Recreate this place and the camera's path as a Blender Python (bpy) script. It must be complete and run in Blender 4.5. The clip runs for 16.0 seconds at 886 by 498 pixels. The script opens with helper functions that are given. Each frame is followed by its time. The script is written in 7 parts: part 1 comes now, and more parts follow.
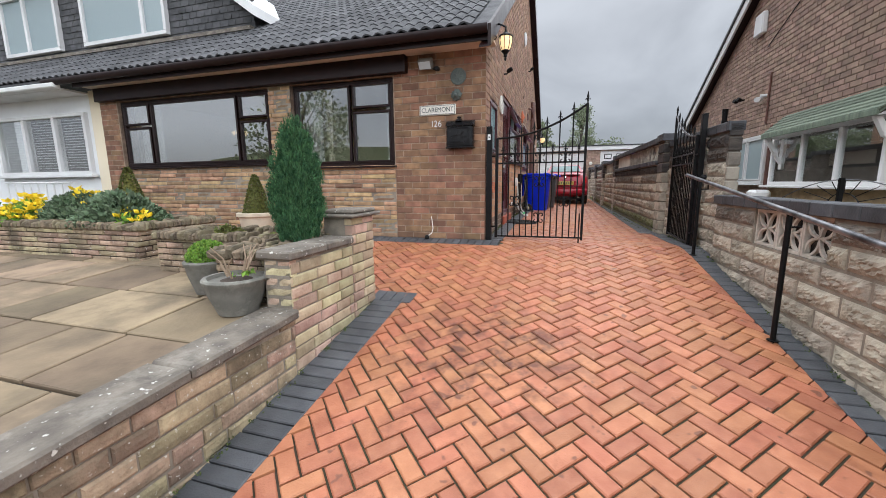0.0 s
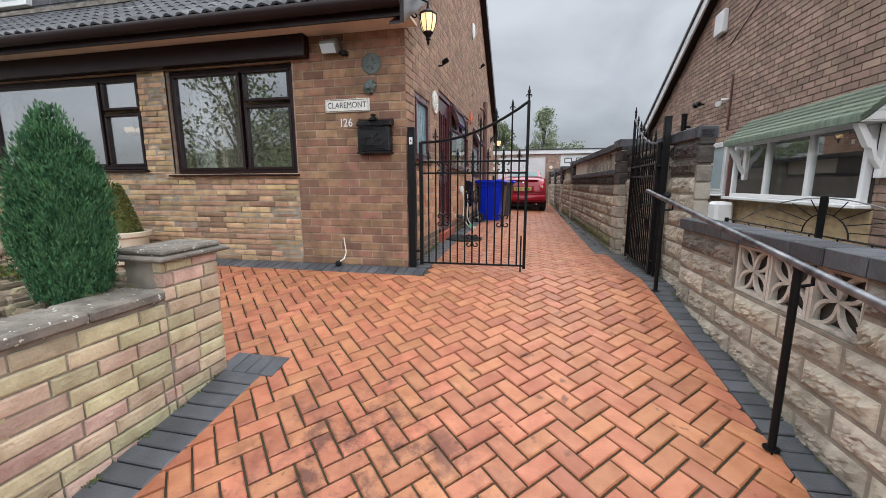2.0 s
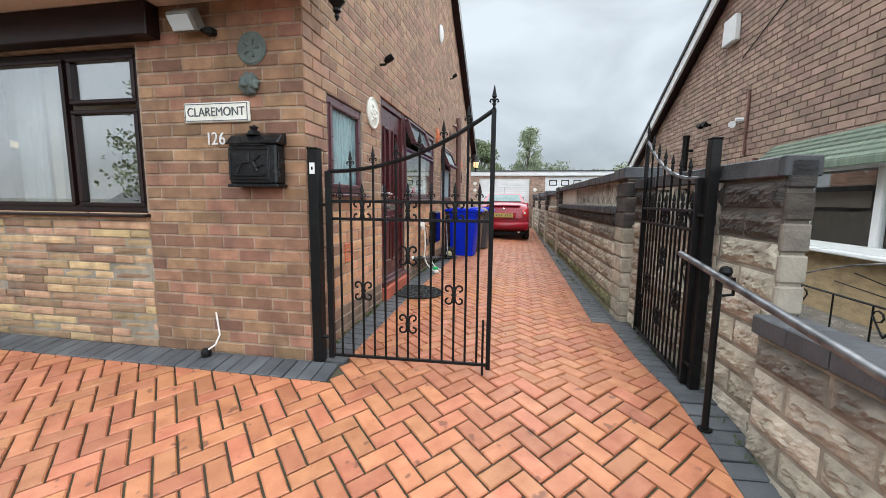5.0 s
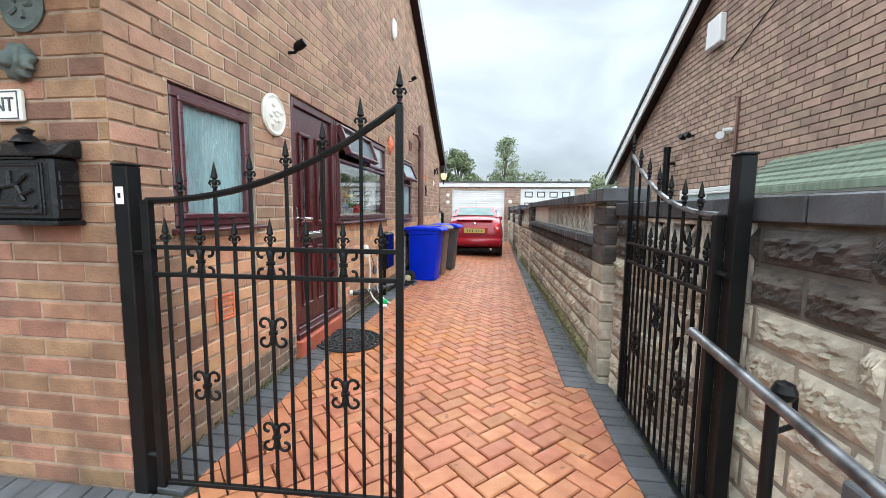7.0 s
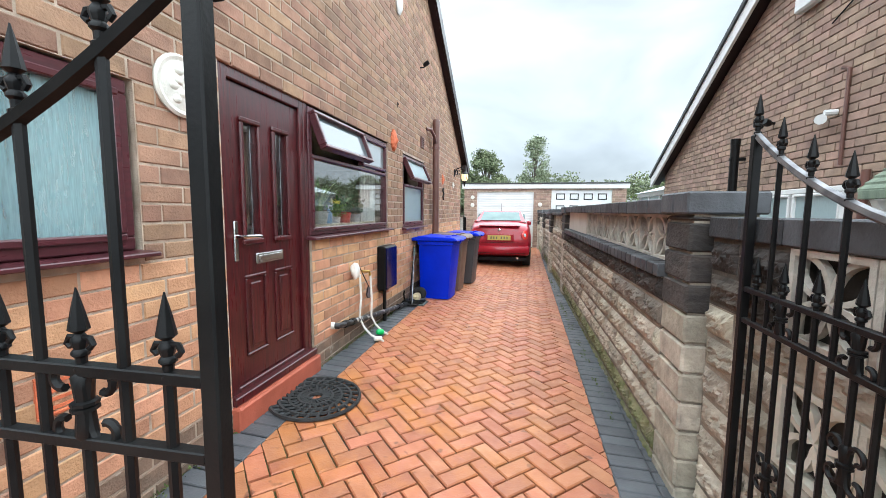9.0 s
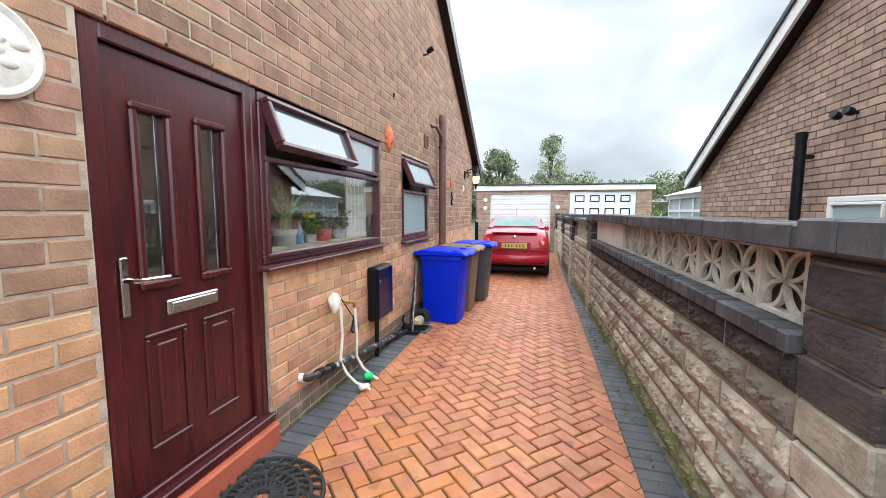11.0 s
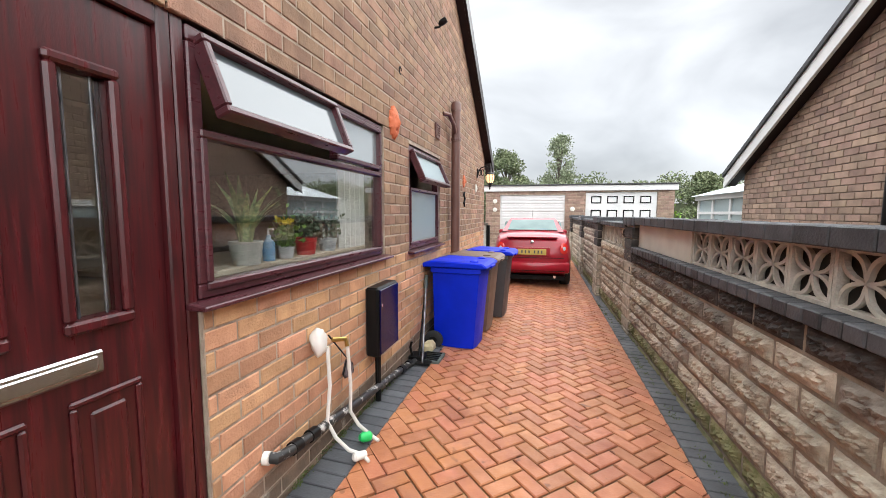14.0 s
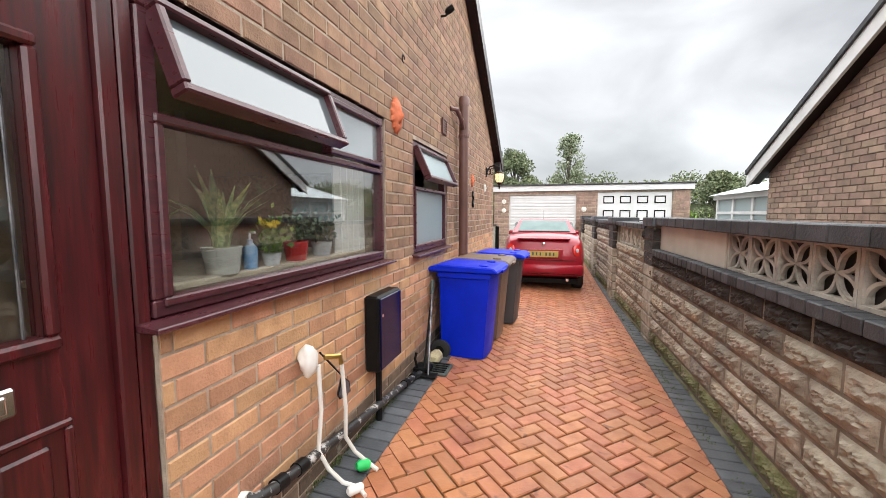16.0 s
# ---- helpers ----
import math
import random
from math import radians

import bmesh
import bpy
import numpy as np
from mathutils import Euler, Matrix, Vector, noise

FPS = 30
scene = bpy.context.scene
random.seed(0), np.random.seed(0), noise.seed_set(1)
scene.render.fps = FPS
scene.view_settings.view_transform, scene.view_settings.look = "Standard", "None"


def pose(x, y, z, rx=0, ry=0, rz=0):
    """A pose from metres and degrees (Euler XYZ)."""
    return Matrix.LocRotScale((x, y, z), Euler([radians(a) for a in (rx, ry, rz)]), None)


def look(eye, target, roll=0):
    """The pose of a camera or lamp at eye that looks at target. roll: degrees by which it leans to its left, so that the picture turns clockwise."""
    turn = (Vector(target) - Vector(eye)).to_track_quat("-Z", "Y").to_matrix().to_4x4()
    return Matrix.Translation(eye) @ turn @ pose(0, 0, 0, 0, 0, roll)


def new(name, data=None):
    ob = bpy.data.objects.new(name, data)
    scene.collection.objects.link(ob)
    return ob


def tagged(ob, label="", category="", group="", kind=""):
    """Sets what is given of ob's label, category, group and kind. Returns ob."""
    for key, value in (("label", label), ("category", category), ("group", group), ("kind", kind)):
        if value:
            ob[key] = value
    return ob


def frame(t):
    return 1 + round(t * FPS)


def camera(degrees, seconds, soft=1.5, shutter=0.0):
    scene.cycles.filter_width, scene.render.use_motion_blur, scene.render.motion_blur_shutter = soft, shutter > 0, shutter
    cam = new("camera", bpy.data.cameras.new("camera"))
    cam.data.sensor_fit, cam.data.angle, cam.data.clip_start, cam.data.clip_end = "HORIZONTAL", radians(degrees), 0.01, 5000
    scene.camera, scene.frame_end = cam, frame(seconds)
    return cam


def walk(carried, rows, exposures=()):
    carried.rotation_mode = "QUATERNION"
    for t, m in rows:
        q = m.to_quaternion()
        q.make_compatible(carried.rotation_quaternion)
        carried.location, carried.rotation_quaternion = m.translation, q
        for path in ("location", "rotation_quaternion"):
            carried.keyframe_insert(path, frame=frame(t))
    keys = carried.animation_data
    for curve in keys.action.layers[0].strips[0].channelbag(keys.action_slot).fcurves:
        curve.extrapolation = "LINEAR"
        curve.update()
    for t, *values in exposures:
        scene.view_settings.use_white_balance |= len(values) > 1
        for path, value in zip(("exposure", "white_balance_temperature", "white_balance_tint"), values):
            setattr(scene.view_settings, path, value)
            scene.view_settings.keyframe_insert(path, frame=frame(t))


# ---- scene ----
cam = camera(97.1, 16.0, 0.65)
PATH = [
    (0, (0.015, -0.057, 0.739), (-0.565, 1.828, 0.407), -0.5),
    (0.5, (0.057, 0.202, 0.747), (-0.507, 2.092, 0.415), -0.4),
    (1, (0.086, 0.502, 0.805), (-0.437, 2.405, 0.475), -0.3),
    (1.5, (0.204, 0.801, 0.836), (-0.242, 2.722, 0.506), -0.2),
    (2, (0.278, 1.061, 0.875), (-0.149, 2.987, 0.545), -0.1),
    (2.5, (0.274, 1.314, 0.924), (-0.146, 3.242, 0.597), -0.1),
    (3, (0.318, 1.525, 0.934), (-0.089, 3.456, 0.607), -0.2),
    (3.5, (0.412, 1.773, 1.002), (0.013, 3.707, 0.685), -0.2),
    (4, (0.375, 2.026, 1.018), (-0.02, 3.964, 0.724), 0.0),
    (6.3, (0.458, 3.241, 1.211), (0.172, 5.21, 1.007), 0.7),
    (6.5, (0.5, 3.324, 1.215), (0.224, 5.295, 1.013), 0.6),
    (7, (0.6, 3.514, 1.253), (0.333, 5.486, 1.051), 0.6),
    (7.5, (0.613, 3.728, 1.245), (0.353, 5.701, 1.045), 0.7),
    (8, (0.602, 3.978, 1.288), (0.352, 5.952, 1.085), 0.7),
    (8.5, (0.629, 4.25, 1.291), (0.377, 6.224, 1.093), 0.7),
    (9, (0.649, 4.523, 1.325), (0.237, 6.47, 1.13), 0.5),
    (9.2, (0.669, 4.609, 1.323), (0.206, 6.545, 1.128), 0.6),
    (11.3, (0.524, 5.405, 1.444), (0.044, 7.337, 1.251), 0.2),
    (11.5, (0.495, 5.446, 1.442), (0.016, 7.379, 1.25), 0.3),
    (12, (0.437, 5.59, 1.43), (-0.035, 7.524, 1.242), 0.2),
    (12.5, (0.413, 5.811, 1.438), (-0.057, 7.745, 1.247), 0.1),
    (13, (0.364, 5.963, 1.439), (-0.125, 7.893, 1.251), 0.2),
    (13.5, (0.28, 6.035, 1.448), (-0.217, 7.963, 1.261), 0.1),
    (14, (0.245, 6.097, 1.447), (-0.251, 8.026, 1.262), 0.2),
    (14.5, (0.264, 6.218, 1.445), (-0.23, 8.147, 1.262), 0.1),
    (15, (0.287, 6.293, 1.445), (-0.21, 8.221, 1.264), 0.0),
    (15.5, (0.246, 6.339, 1.441), (-0.277, 8.261, 1.262), -0.0),
    (16, (0.186, 6.357, 1.444), (-0.35, 8.276, 1.264), 0.0),
]
EXPOSURE = [(0, 0.36, 5950, 9.5), (3.5, 0.52, 5950, 7.5), (6.5, 0.98, 5750, 2.0), (9, 1.18, 5700, 2.0), (12.5, 1.08, 6050, 7.5), (16, 1.02, 6350, 9.0)]
walk(cam, [(t, look(eye, target, roll)) for t, eye, target, roll in PATH], EXPOSURE)

# ---- light ----
world = bpy.data.worlds.new("overcast_sky")
scene.world = world
world.use_nodes = True
wn, wl = world.node_tree.nodes, world.node_tree.links
wn.clear()
w_out = wn.new("ShaderNodeOutputWorld")
w_bg = wn.new("ShaderNodeBackground")
w_sky = wn.new("ShaderNodeTexSky")
w_sky.sky_type, w_sky.sun_disc = "NISHITA", False
w_sky.sun_elevation, w_sky.sun_rotation = radians(52), radians(200)
w_co = wn.new("ShaderNodeTexCoord")
w_map = wn.new("ShaderNodeMapping")
w_map.inputs["Scale"].default_value = (1.0, 1.0, 1.9)
w_no = wn.new("ShaderNodeTexNoise")
w_no.inputs["Scale"].default_value, w_no.inputs["Detail"].default_value, w_no.inputs["Roughness"].default_value = 2.2, 6, 0.46
w_no.inputs["Distortion"].default_value = 0.4
w_ra = wn.new("ShaderNodeValToRGB")
w_ra.color_ramp.elements[0].position, w_ra.color_ramp.elements[0].color = 0.34, (0.43, 0.43, 0.435, 1)
w_ra.color_ramp.elements[1].position, w_ra.color_ramp.elements[1].color = 0.62, (0.82, 0.815, 0.81, 1)
w_sc = wn.new("ShaderNodeMix")
w_sc.data_type, w_sc.blend_type = "RGBA", "ADD"
w_sc.inputs[0].default_value = 0.012
wl.new(w_co.outputs["Generated"], w_map.inputs["Vector"])
wl.new(w_map.outputs["Vector"], w_no.inputs["Vector"])
wl.new(w_no.outputs["Fac"], w_ra.inputs["Fac"])
wl.new(w_ra.outputs["Color"], w_sc.inputs[6])
wl.new(w_sky.outputs["Color"], w_sc.inputs[7])
wl.new(w_sc.outputs[2], w_bg.inputs["Color"])
w_bg.inputs["Strength"].default_value = 0.63
wl.new(w_bg.outputs["Background"], w_out.inputs["Surface"])

sun = new("sun", bpy.data.lights.new("sun", "SUN"))
sun.data.energy, sun.data.angle, sun.data.color = 4.9, radians(150), (1.0, 0.985, 0.965)
sun.matrix_world = look((6, 1, 19), (1, 4, 0))


# ---- materials ----
def mat(name, col, col2=None, rough=0.7, scale=6.0, bump=0.15, bscale=70.0, metal=0.0, vary=0.0, stain=None, stain_scale=1.5,
        stain_lo=0.52, stain_hi=0.7, emit=0.0, hue=0.0, stretch=None, coat=0.0, rvar=0.1, spec=0.5, speck=None, speck_scale=55.0, speck_lo=0.64, patches=()):
    m = bpy.data.materials.new(name)
    m.use_nodes = True
    n, l = m.node_tree.nodes, m.node_tree.links
    b = n["Principled BSDF"]
    col2 = col2 or tuple(c * 0.75 for c in col)
    geo = n.new("ShaderNodeNewGeometry")
    vec = geo.outputs["Position"]
    if stretch:
        mp = n.new("ShaderNodeMapping")
        mp.inputs["Scale"].default_value = stretch
        l.new(vec, mp.inputs["Vector"])
        vec = mp.outputs["Vector"]
    no = n.new("ShaderNodeTexNoise")
    no.inputs["Scale"].default_value, no.inputs["Detail"].default_value = scale, 5
    l.new(vec, no.inputs["Vector"])
    rmp = n.new("ShaderNodeMapRange")
    rmp.inputs["From Min"].default_value, rmp.inputs["From Max"].default_value = 0.32, 0.68
    l.new(no.outputs["Fac"], rmp.inputs["Value"])
    mix = n.new("ShaderNodeMix")
    mix.data_type = "RGBA"
    mix.inputs[6].default_value, mix.inputs[7].default_value = (*col, 1), (*col2, 1)
    l.new(rmp.outputs["Result"], mix.inputs[0])
    out = mix.outputs[2]
    if vary or hue:
        oi = n.new("ShaderNodeObjectInfo")
        add = n.new("ShaderNodeMath")
        add.operation = "ADD"
        l.new(oi.outputs["Random"], add.inputs[0])
        l.new(geo.outputs["Random Per Island"], add.inputs[1])
        fr = n.new("ShaderNodeMath")
        fr.operation = "FRACT"
        l.new(add.outputs[0], fr.inputs[0])
        val = n.new("ShaderNodeMapRange")
        val.inputs["To Min"].default_value, val.inputs["To Max"].default_value = 1 - vary, 1 + vary
        l.new(fr.outputs[0], val.inputs["Value"])
        m2 = n.new("ShaderNodeMath")
        m2.operation = "MULTIPLY"
        m2.inputs[1].default_value = 7.31
        l.new(fr.outputs[0], m2.inputs[0])
        f2 = n.new("ShaderNodeMath")
        f2.operation = "FRACT"
        l.new(m2.outputs[0], f2.inputs[0])
        hr = n.new("ShaderNodeMapRange")
        hr.inputs["To Min"].default_value, hr.inputs["To Max"].default_value = 0.5 - hue, 0.5 + hue
        l.new(f2.outputs[0], hr.inputs["Value"])
        hs = n.new("ShaderNodeHueSaturation")
        l.new(hr.outputs["Result"], hs.inputs["Hue"])
        l.new(val.outputs["Result"], hs.inputs["Value"])
        l.new(out, hs.inputs["Color"])
        out = hs.outputs["Color"]
    if stain:
        ns = n.new("ShaderNodeTexNoise")
        ns.inputs["Scale"].default_value, ns.inputs["Detail"].default_value, ns.inputs["Roughness"].default_value = stain_scale, 7, 0.65
        l.new(geo.outputs["Position"], ns.inputs["Vector"])
        rs = n.new("ShaderNodeMapRange")
        rs.inputs["From Min"].default_value, rs.inputs["From Max"].default_value = stain_lo, stain_hi
        rs.inputs["To Max"].default_value = 0.85
        l.new(ns.outputs["Fac"], rs.inputs["Value"])
        ms = n.new("ShaderNodeMix")
        ms.data_type = "RGBA"
        ms.inputs[7].default_value = (*stain, 1)
        l.new(rs.outputs["Result"], ms.inputs[0])
        l.new(out, ms.inputs[6])
        out = ms.outputs[2]
    if speck:
        nk = n.new("ShaderNodeTexNoise")
        nk.inputs["Scale"].default_value, nk.inputs["Detail"].default_value = speck_scale, 2
        l.new(geo.outputs["Position"], nk.inputs["Vector"])
        rk = n.new("ShaderNodeMapRange")
        rk.inputs["From Min"].default_value, rk.inputs["From Max"].default_value = speck_lo, speck_lo + 0.05
        rk.inputs["To Max"].default_value = 0.8
        l.new(nk.outputs["Fac"], rk.inputs["Value"])
        mk_ = n.new("ShaderNodeMix")
        mk_.data_type = "RGBA"
        mk_.inputs[7].default_value = (*speck, 1)
        l.new(rk.outputs["Result"], mk_.inputs[0])
        l.new(out, mk_.inputs[6])
        out = mk_.outputs[2]
    for (px, py), radius, pcol, strength, pscale in patches:
        # a blot of dirt or growth with a ragged edge round one place
        ds = n.new("ShaderNodeVectorMath")
        ds.operation = "DISTANCE"
        flat = n.new("ShaderNodeVectorMath")
        flat.operation, flat.inputs[1].default_value = "MULTIPLY", (1, 1, 0)
        l.new(geo.outputs["Position"], flat.inputs[0])
        l.new(flat.outputs["Vector"], ds.inputs[0])
        ds.inputs[1].default_value = (px, py, 0)
        fall = n.new("ShaderNodeMapRange")
        fall.inputs["From Min"].default_value, fall.inputs["From Max"].default_value = radius, radius * 0.25
        l.new(ds.outputs["Value"], fall.inputs["Value"])
        pn = n.new("ShaderNodeTexNoise")
        pn.inputs["Scale"].default_value, pn.inputs["Detail"].default_value, pn.inputs["Roughness"].default_value = pscale, 6, 0.7
        l.new(geo.outputs["Position"], pn.inputs["Vector"])
        pr = n.new("ShaderNodeMapRange")
        pr.inputs["From Min"].default_value, pr.inputs["From Max"].default_value = 0.46, 0.62
        pr.inputs["To Max"].default_value = strength
        l.new(pn.outputs["Fac"], pr.inputs["Value"])
        mu = n.new("ShaderNodeMath")
        mu.operation = "MULTIPLY"
        l.new(fall.outputs["Result"], mu.inputs[0])
        l.new(pr.outputs["Result"], mu.inputs[1])
        pm = n.new("ShaderNodeMix")
        pm.data_type = "RGBA"
        pm.inputs[7].default_value = (*pcol, 1)
        l.new(mu.outputs[0], pm.inputs[0])
        l.new(out, pm.inputs[6])
        out = pm.outputs[2]
    l.new(out, b.inputs["Base Color"])
    b.inputs["Metallic"].default_value = metal
    b.inputs["Specular IOR Level"].default_value = spec
    rr = n.new("ShaderNodeMapRange")
    rr.inputs["To Min"].default_value, rr.inputs["To Max"].default_value = max(0.02, rough - rvar), min(1, rough + rvar)
    l.new(no.outputs["Fac"], rr.inputs["Value"])
    l.new(rr.outputs["Result"], b.inputs["Roughness"])
    if coat:
        b.inputs["Coat Weight"].default_value, b.inputs["Coat Roughness"].default_value = coat, 0.05
    if bump:
        nb = n.new("ShaderNodeTexNoise")
        nb.inputs["Scale"].default_value, nb.inputs["Detail"].default_value = bscale, 4
        l.new(vec, nb.inputs["Vector"])
        bp = n.new("ShaderNodeBump")
        bp.inputs["Strength"].default_value, bp.inputs["Distance"].default_value = bump, 0.01
        l.new(nb.outputs["Fac"], bp.inputs["Height"])
        l.new(bp.outputs["Normal"], b.inputs["Normal"])
    if emit:
        b.inputs["Emission Color"].default_value, b.inputs["Emission Strength"].default_value = (*col, 1), emit
    return m


def glass_mat(name, tint=(0.97, 0.985, 0.985), rough=0.0, frosted=False, gloss=0.12, gmax=0.42, clear=0.0, relief=0.5):
    m = bpy.data.materials.new(name)
    m.use_nodes = True
    n, l = m.node_tree.nodes, m.node_tree.links
    n.clear()
    o = n.new("ShaderNodeOutputMaterial")
    gl = n.new("ShaderNodeBsdfGlossy")
    gl.inputs["Roughness"].default_value = rough
    lw = n.new("ShaderNodeLayerWeight")
    lw.inputs["Blend"].default_value = 0.28
    fr = n.new("ShaderNodeMapRange")
    fr.inputs["To Min"].default_value, fr.inputs["To Max"].default_value = gloss, gmax
    l.new(lw.outputs["Facing"], fr.inputs["Value"])
    mx = n.new("ShaderNodeMixShader")
    l.new(fr.outputs[0], mx.inputs[0])
    if frosted:
        ad = n.new("ShaderNodeMixShader")
        ad.inputs[0].default_value = 0.45
        df = n.new("ShaderNodeBsdfDiffuse")
        df.inputs["Color"].default_value = (*tint, 1)
        tl = n.new("ShaderNodeBsdfTranslucent")
        tl.inputs["Color"].default_value = (*tint, 1)
        l.new(df.outputs[0], ad.inputs[1])
        l.new(tl.outputs[0], ad.inputs[2])
        tc, mp, ns, bp = n.new("ShaderNodeNewGeometry"), n.new("ShaderNodeMapping"), n.new("ShaderNodeTexNoise"), n.new("ShaderNodeBump")
        mp.inputs["Scale"].default_value = (90, 90, 9)
        ns.inputs["Scale"].default_value, ns.inputs["Detail"].default_value = 1.0, 3
        bp.inputs["Strength"].default_value, bp.inputs["Distance"].default_value = relief, 0.008
        l.new(tc.outputs["Position"], mp.inputs["Vector"])
        l.new(mp.outputs["Vector"], ns.inputs["Vector"])
        l.new(ns.outputs["Fac"], bp.inputs["Height"])
        for sh in (gl, df):
            l.new(bp.outputs["Normal"], sh.inputs["Normal"])
        cl, tp, rg = n.new("ShaderNodeMixShader"), n.new("ShaderNodeBsdfTransparent"), n.new("ShaderNodeMapRange")
        rg.inputs["From Min"].default_value, rg.inputs["From Max"].default_value = 0.35, 0.65
        rg.inputs["To Min"].default_value, rg.inputs["To Max"].default_value = clear * 0.5, clear
        l.new(ns.outputs["Fac"], rg.inputs["Value"])
        l.new(rg.outputs["Result"], cl.inputs[0])
        l.new(ad.outputs[0], cl.inputs[1])
        l.new(tp.outputs[0], cl.inputs[2])
        l.new(cl.outputs[0], mx.inputs[1])
    else:
        tr = n.new("ShaderNodeBsdfTransparent")
        tr.inputs["Color"].default_value = (*tint, 1)
        l.new(tr.outputs[0], mx.inputs[1])
    l.new(gl.outputs[0], mx.inputs[2])
    l.new(mx.outputs[0], o.inputs["Surface"])
    return m


M_BRICK = mat("house_brick", (0.33, 0.195, 0.122), (0.215, 0.125, 0.08), 0.85, 9, 0.5, 90, vary=0.27, hue=0.012, stain=(0.19, 0.122, 0.085), stain_scale=2.2, stain_lo=0.5, stain_hi=0.8)
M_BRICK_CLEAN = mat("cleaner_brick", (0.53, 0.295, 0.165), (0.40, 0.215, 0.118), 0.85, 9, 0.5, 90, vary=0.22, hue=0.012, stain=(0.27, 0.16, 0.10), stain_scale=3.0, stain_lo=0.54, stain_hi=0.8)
M_BRICK_PLINTH = mat("plinth_brick", (0.20, 0.13, 0.09), (0.12, 0.085, 0.06), 0.9, 10, 0.5, 80, vary=0.25, stain=(0.42, 0.38, 0.32), stain_scale=7, stain_lo=0.60, stain_hi=0.72)
M_BRICK_FRONT = mat("front_brick", (0.265, 0.145, 0.083), (0.165, 0.088, 0.052), 0.85, 9, 0.5, 90, vary=0.33, hue=0.016, stain=(0.135, 0.082, 0.055), stain_scale=2.4, stain_lo=0.5, stain_hi=0.75)
M_MORTAR_DARK = mat("weathered_mortar", (0.345, 0.26, 0.192), (0.175, 0.125, 0.09), 0.95, 9, 0.4, 120)
M_NMORTAR = mat("dull_mortar", (0.20, 0.155, 0.128), (0.14, 0.108, 0.09), 0.95, 12, 0.4, 120)
M_MORTAR = mat("mortar", (0.45, 0.37, 0.29), (0.27, 0.21, 0.16), 0.95, 12, 0.4, 120)
M_SAND = mat("sandstone", (0.39, 0.255, 0.145), (0.26, 0.165, 0.095), 0.9, 10, 0.6, 60, vary=0.48, hue=0.022, stain=(0.13, 0.10, 0.075), stain_scale=3, stain_lo=0.55, stain_hi=0.75)
M_GSTONE = mat("garden_stone", (0.40, 0.31, 0.205), (0.24, 0.18, 0.12), 0.92, 9, 0.8, 50, vary=0.36, hue=0.035, stain=(0.085, 0.072, 0.045), stain_scale=3.0, stain_lo=0.46, stain_hi=0.66, speck=(0.55, 0.53, 0.47), speck_scale=42, speck_lo=0.66)
M_BLOCK = mat("split_block", (0.46, 0.41, 0.325), (0.27, 0.24, 0.19), 0.92, 11, 0.9, 45, vary=0.2, hue=0.010, stain=(0.10, 0.088, 0.072), stain_scale=2.4, stain_lo=0.5, stain_hi=0.76)
M_GSTONE_PALE = mat("cream_stone", (0.52, 0.42, 0.29), (0.36, 0.27, 0.18), 0.92, 8, 0.8, 50, vary=0.30, hue=0.045, stain=(0.22, 0.175, 0.11), stain_scale=3.5, stain_lo=0.55, stain_hi=0.75)
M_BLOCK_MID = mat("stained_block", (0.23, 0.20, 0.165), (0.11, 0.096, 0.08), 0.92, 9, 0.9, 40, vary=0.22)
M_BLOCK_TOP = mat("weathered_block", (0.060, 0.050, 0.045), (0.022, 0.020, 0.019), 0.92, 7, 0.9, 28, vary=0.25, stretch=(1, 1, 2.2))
M_GSTONE_DARK = mat("rubble_stone", (0.20, 0.16, 0.10), (0.11, 0.09, 0.06), 0.95, 12, 0.8, 50, vary=0.35, hue=0.02)
M_JOINT = mat("wall_joint", (0.28, 0.245, 0.195), (0.165, 0.145, 0.115), 0.95, 10, 0.4, 90)
M_BLUE_BRICK = mat("dark_coping_brick", (0.075, 0.078, 0.085), (0.045, 0.046, 0.05), 0.6, 8, 0.3, 80, vary=0.3, spec=0.3)
M_SCREEN = mat("screen_block", (0.56, 0.52, 0.45), (0.42, 0.385, 0.33), 0.9, 10, 0.4, 90, stain=(0.10, 0.085, 0.07), stain_scale=4.0, stain_lo=0.5, stain_hi=0.75)
M_RENDER = mat("rendered_panel", (0.62, 0.56, 0.47), (0.52, 0.46, 0.38), 0.9, 4, 0.2, 120)
M_PAVER = mat("clay_paver", (0.435, 0.178, 0.090), (0.33, 0.118, 0.056), 0.5, 9, 0.35, 110, vary=0.17, hue=0.008, stain=(0.22, 0.07, 0.032), stain_scale=2.6, stain_lo=0.56, stain_hi=0.74, rvar=0.14, speck=(0.14, 0.055, 0.032), speck_scale=11, speck_lo=0.67,
              patches=[((-0.45, 2.5), 1.0, (0.085, 0.028, 0.018), 0.9, 7.0), ((-0.2, 7.0), 1.5, (0.46, 0.17, 0.035), 0.75, 3.0), ((-0.5, 8.6), 1.3, (0.42, 0.16, 0.05), 0.6, 4.0)])
M_PAVER_JOINT = mat("paver_joint", (0.052, 0.040, 0.026), (0.046, 0.046, 0.022), 0.95, 3, 0.4, 120,
                    patches=[((-0.3, 8.0), 3.2, (0.085, 0.125, 0.02), 0.95, 2.2)])
M_EDGE = mat("grey_edging", (0.095, 0.10, 0.108), (0.06, 0.063, 0.07), 0.5, 6, 0.3, 100, vary=0.22)
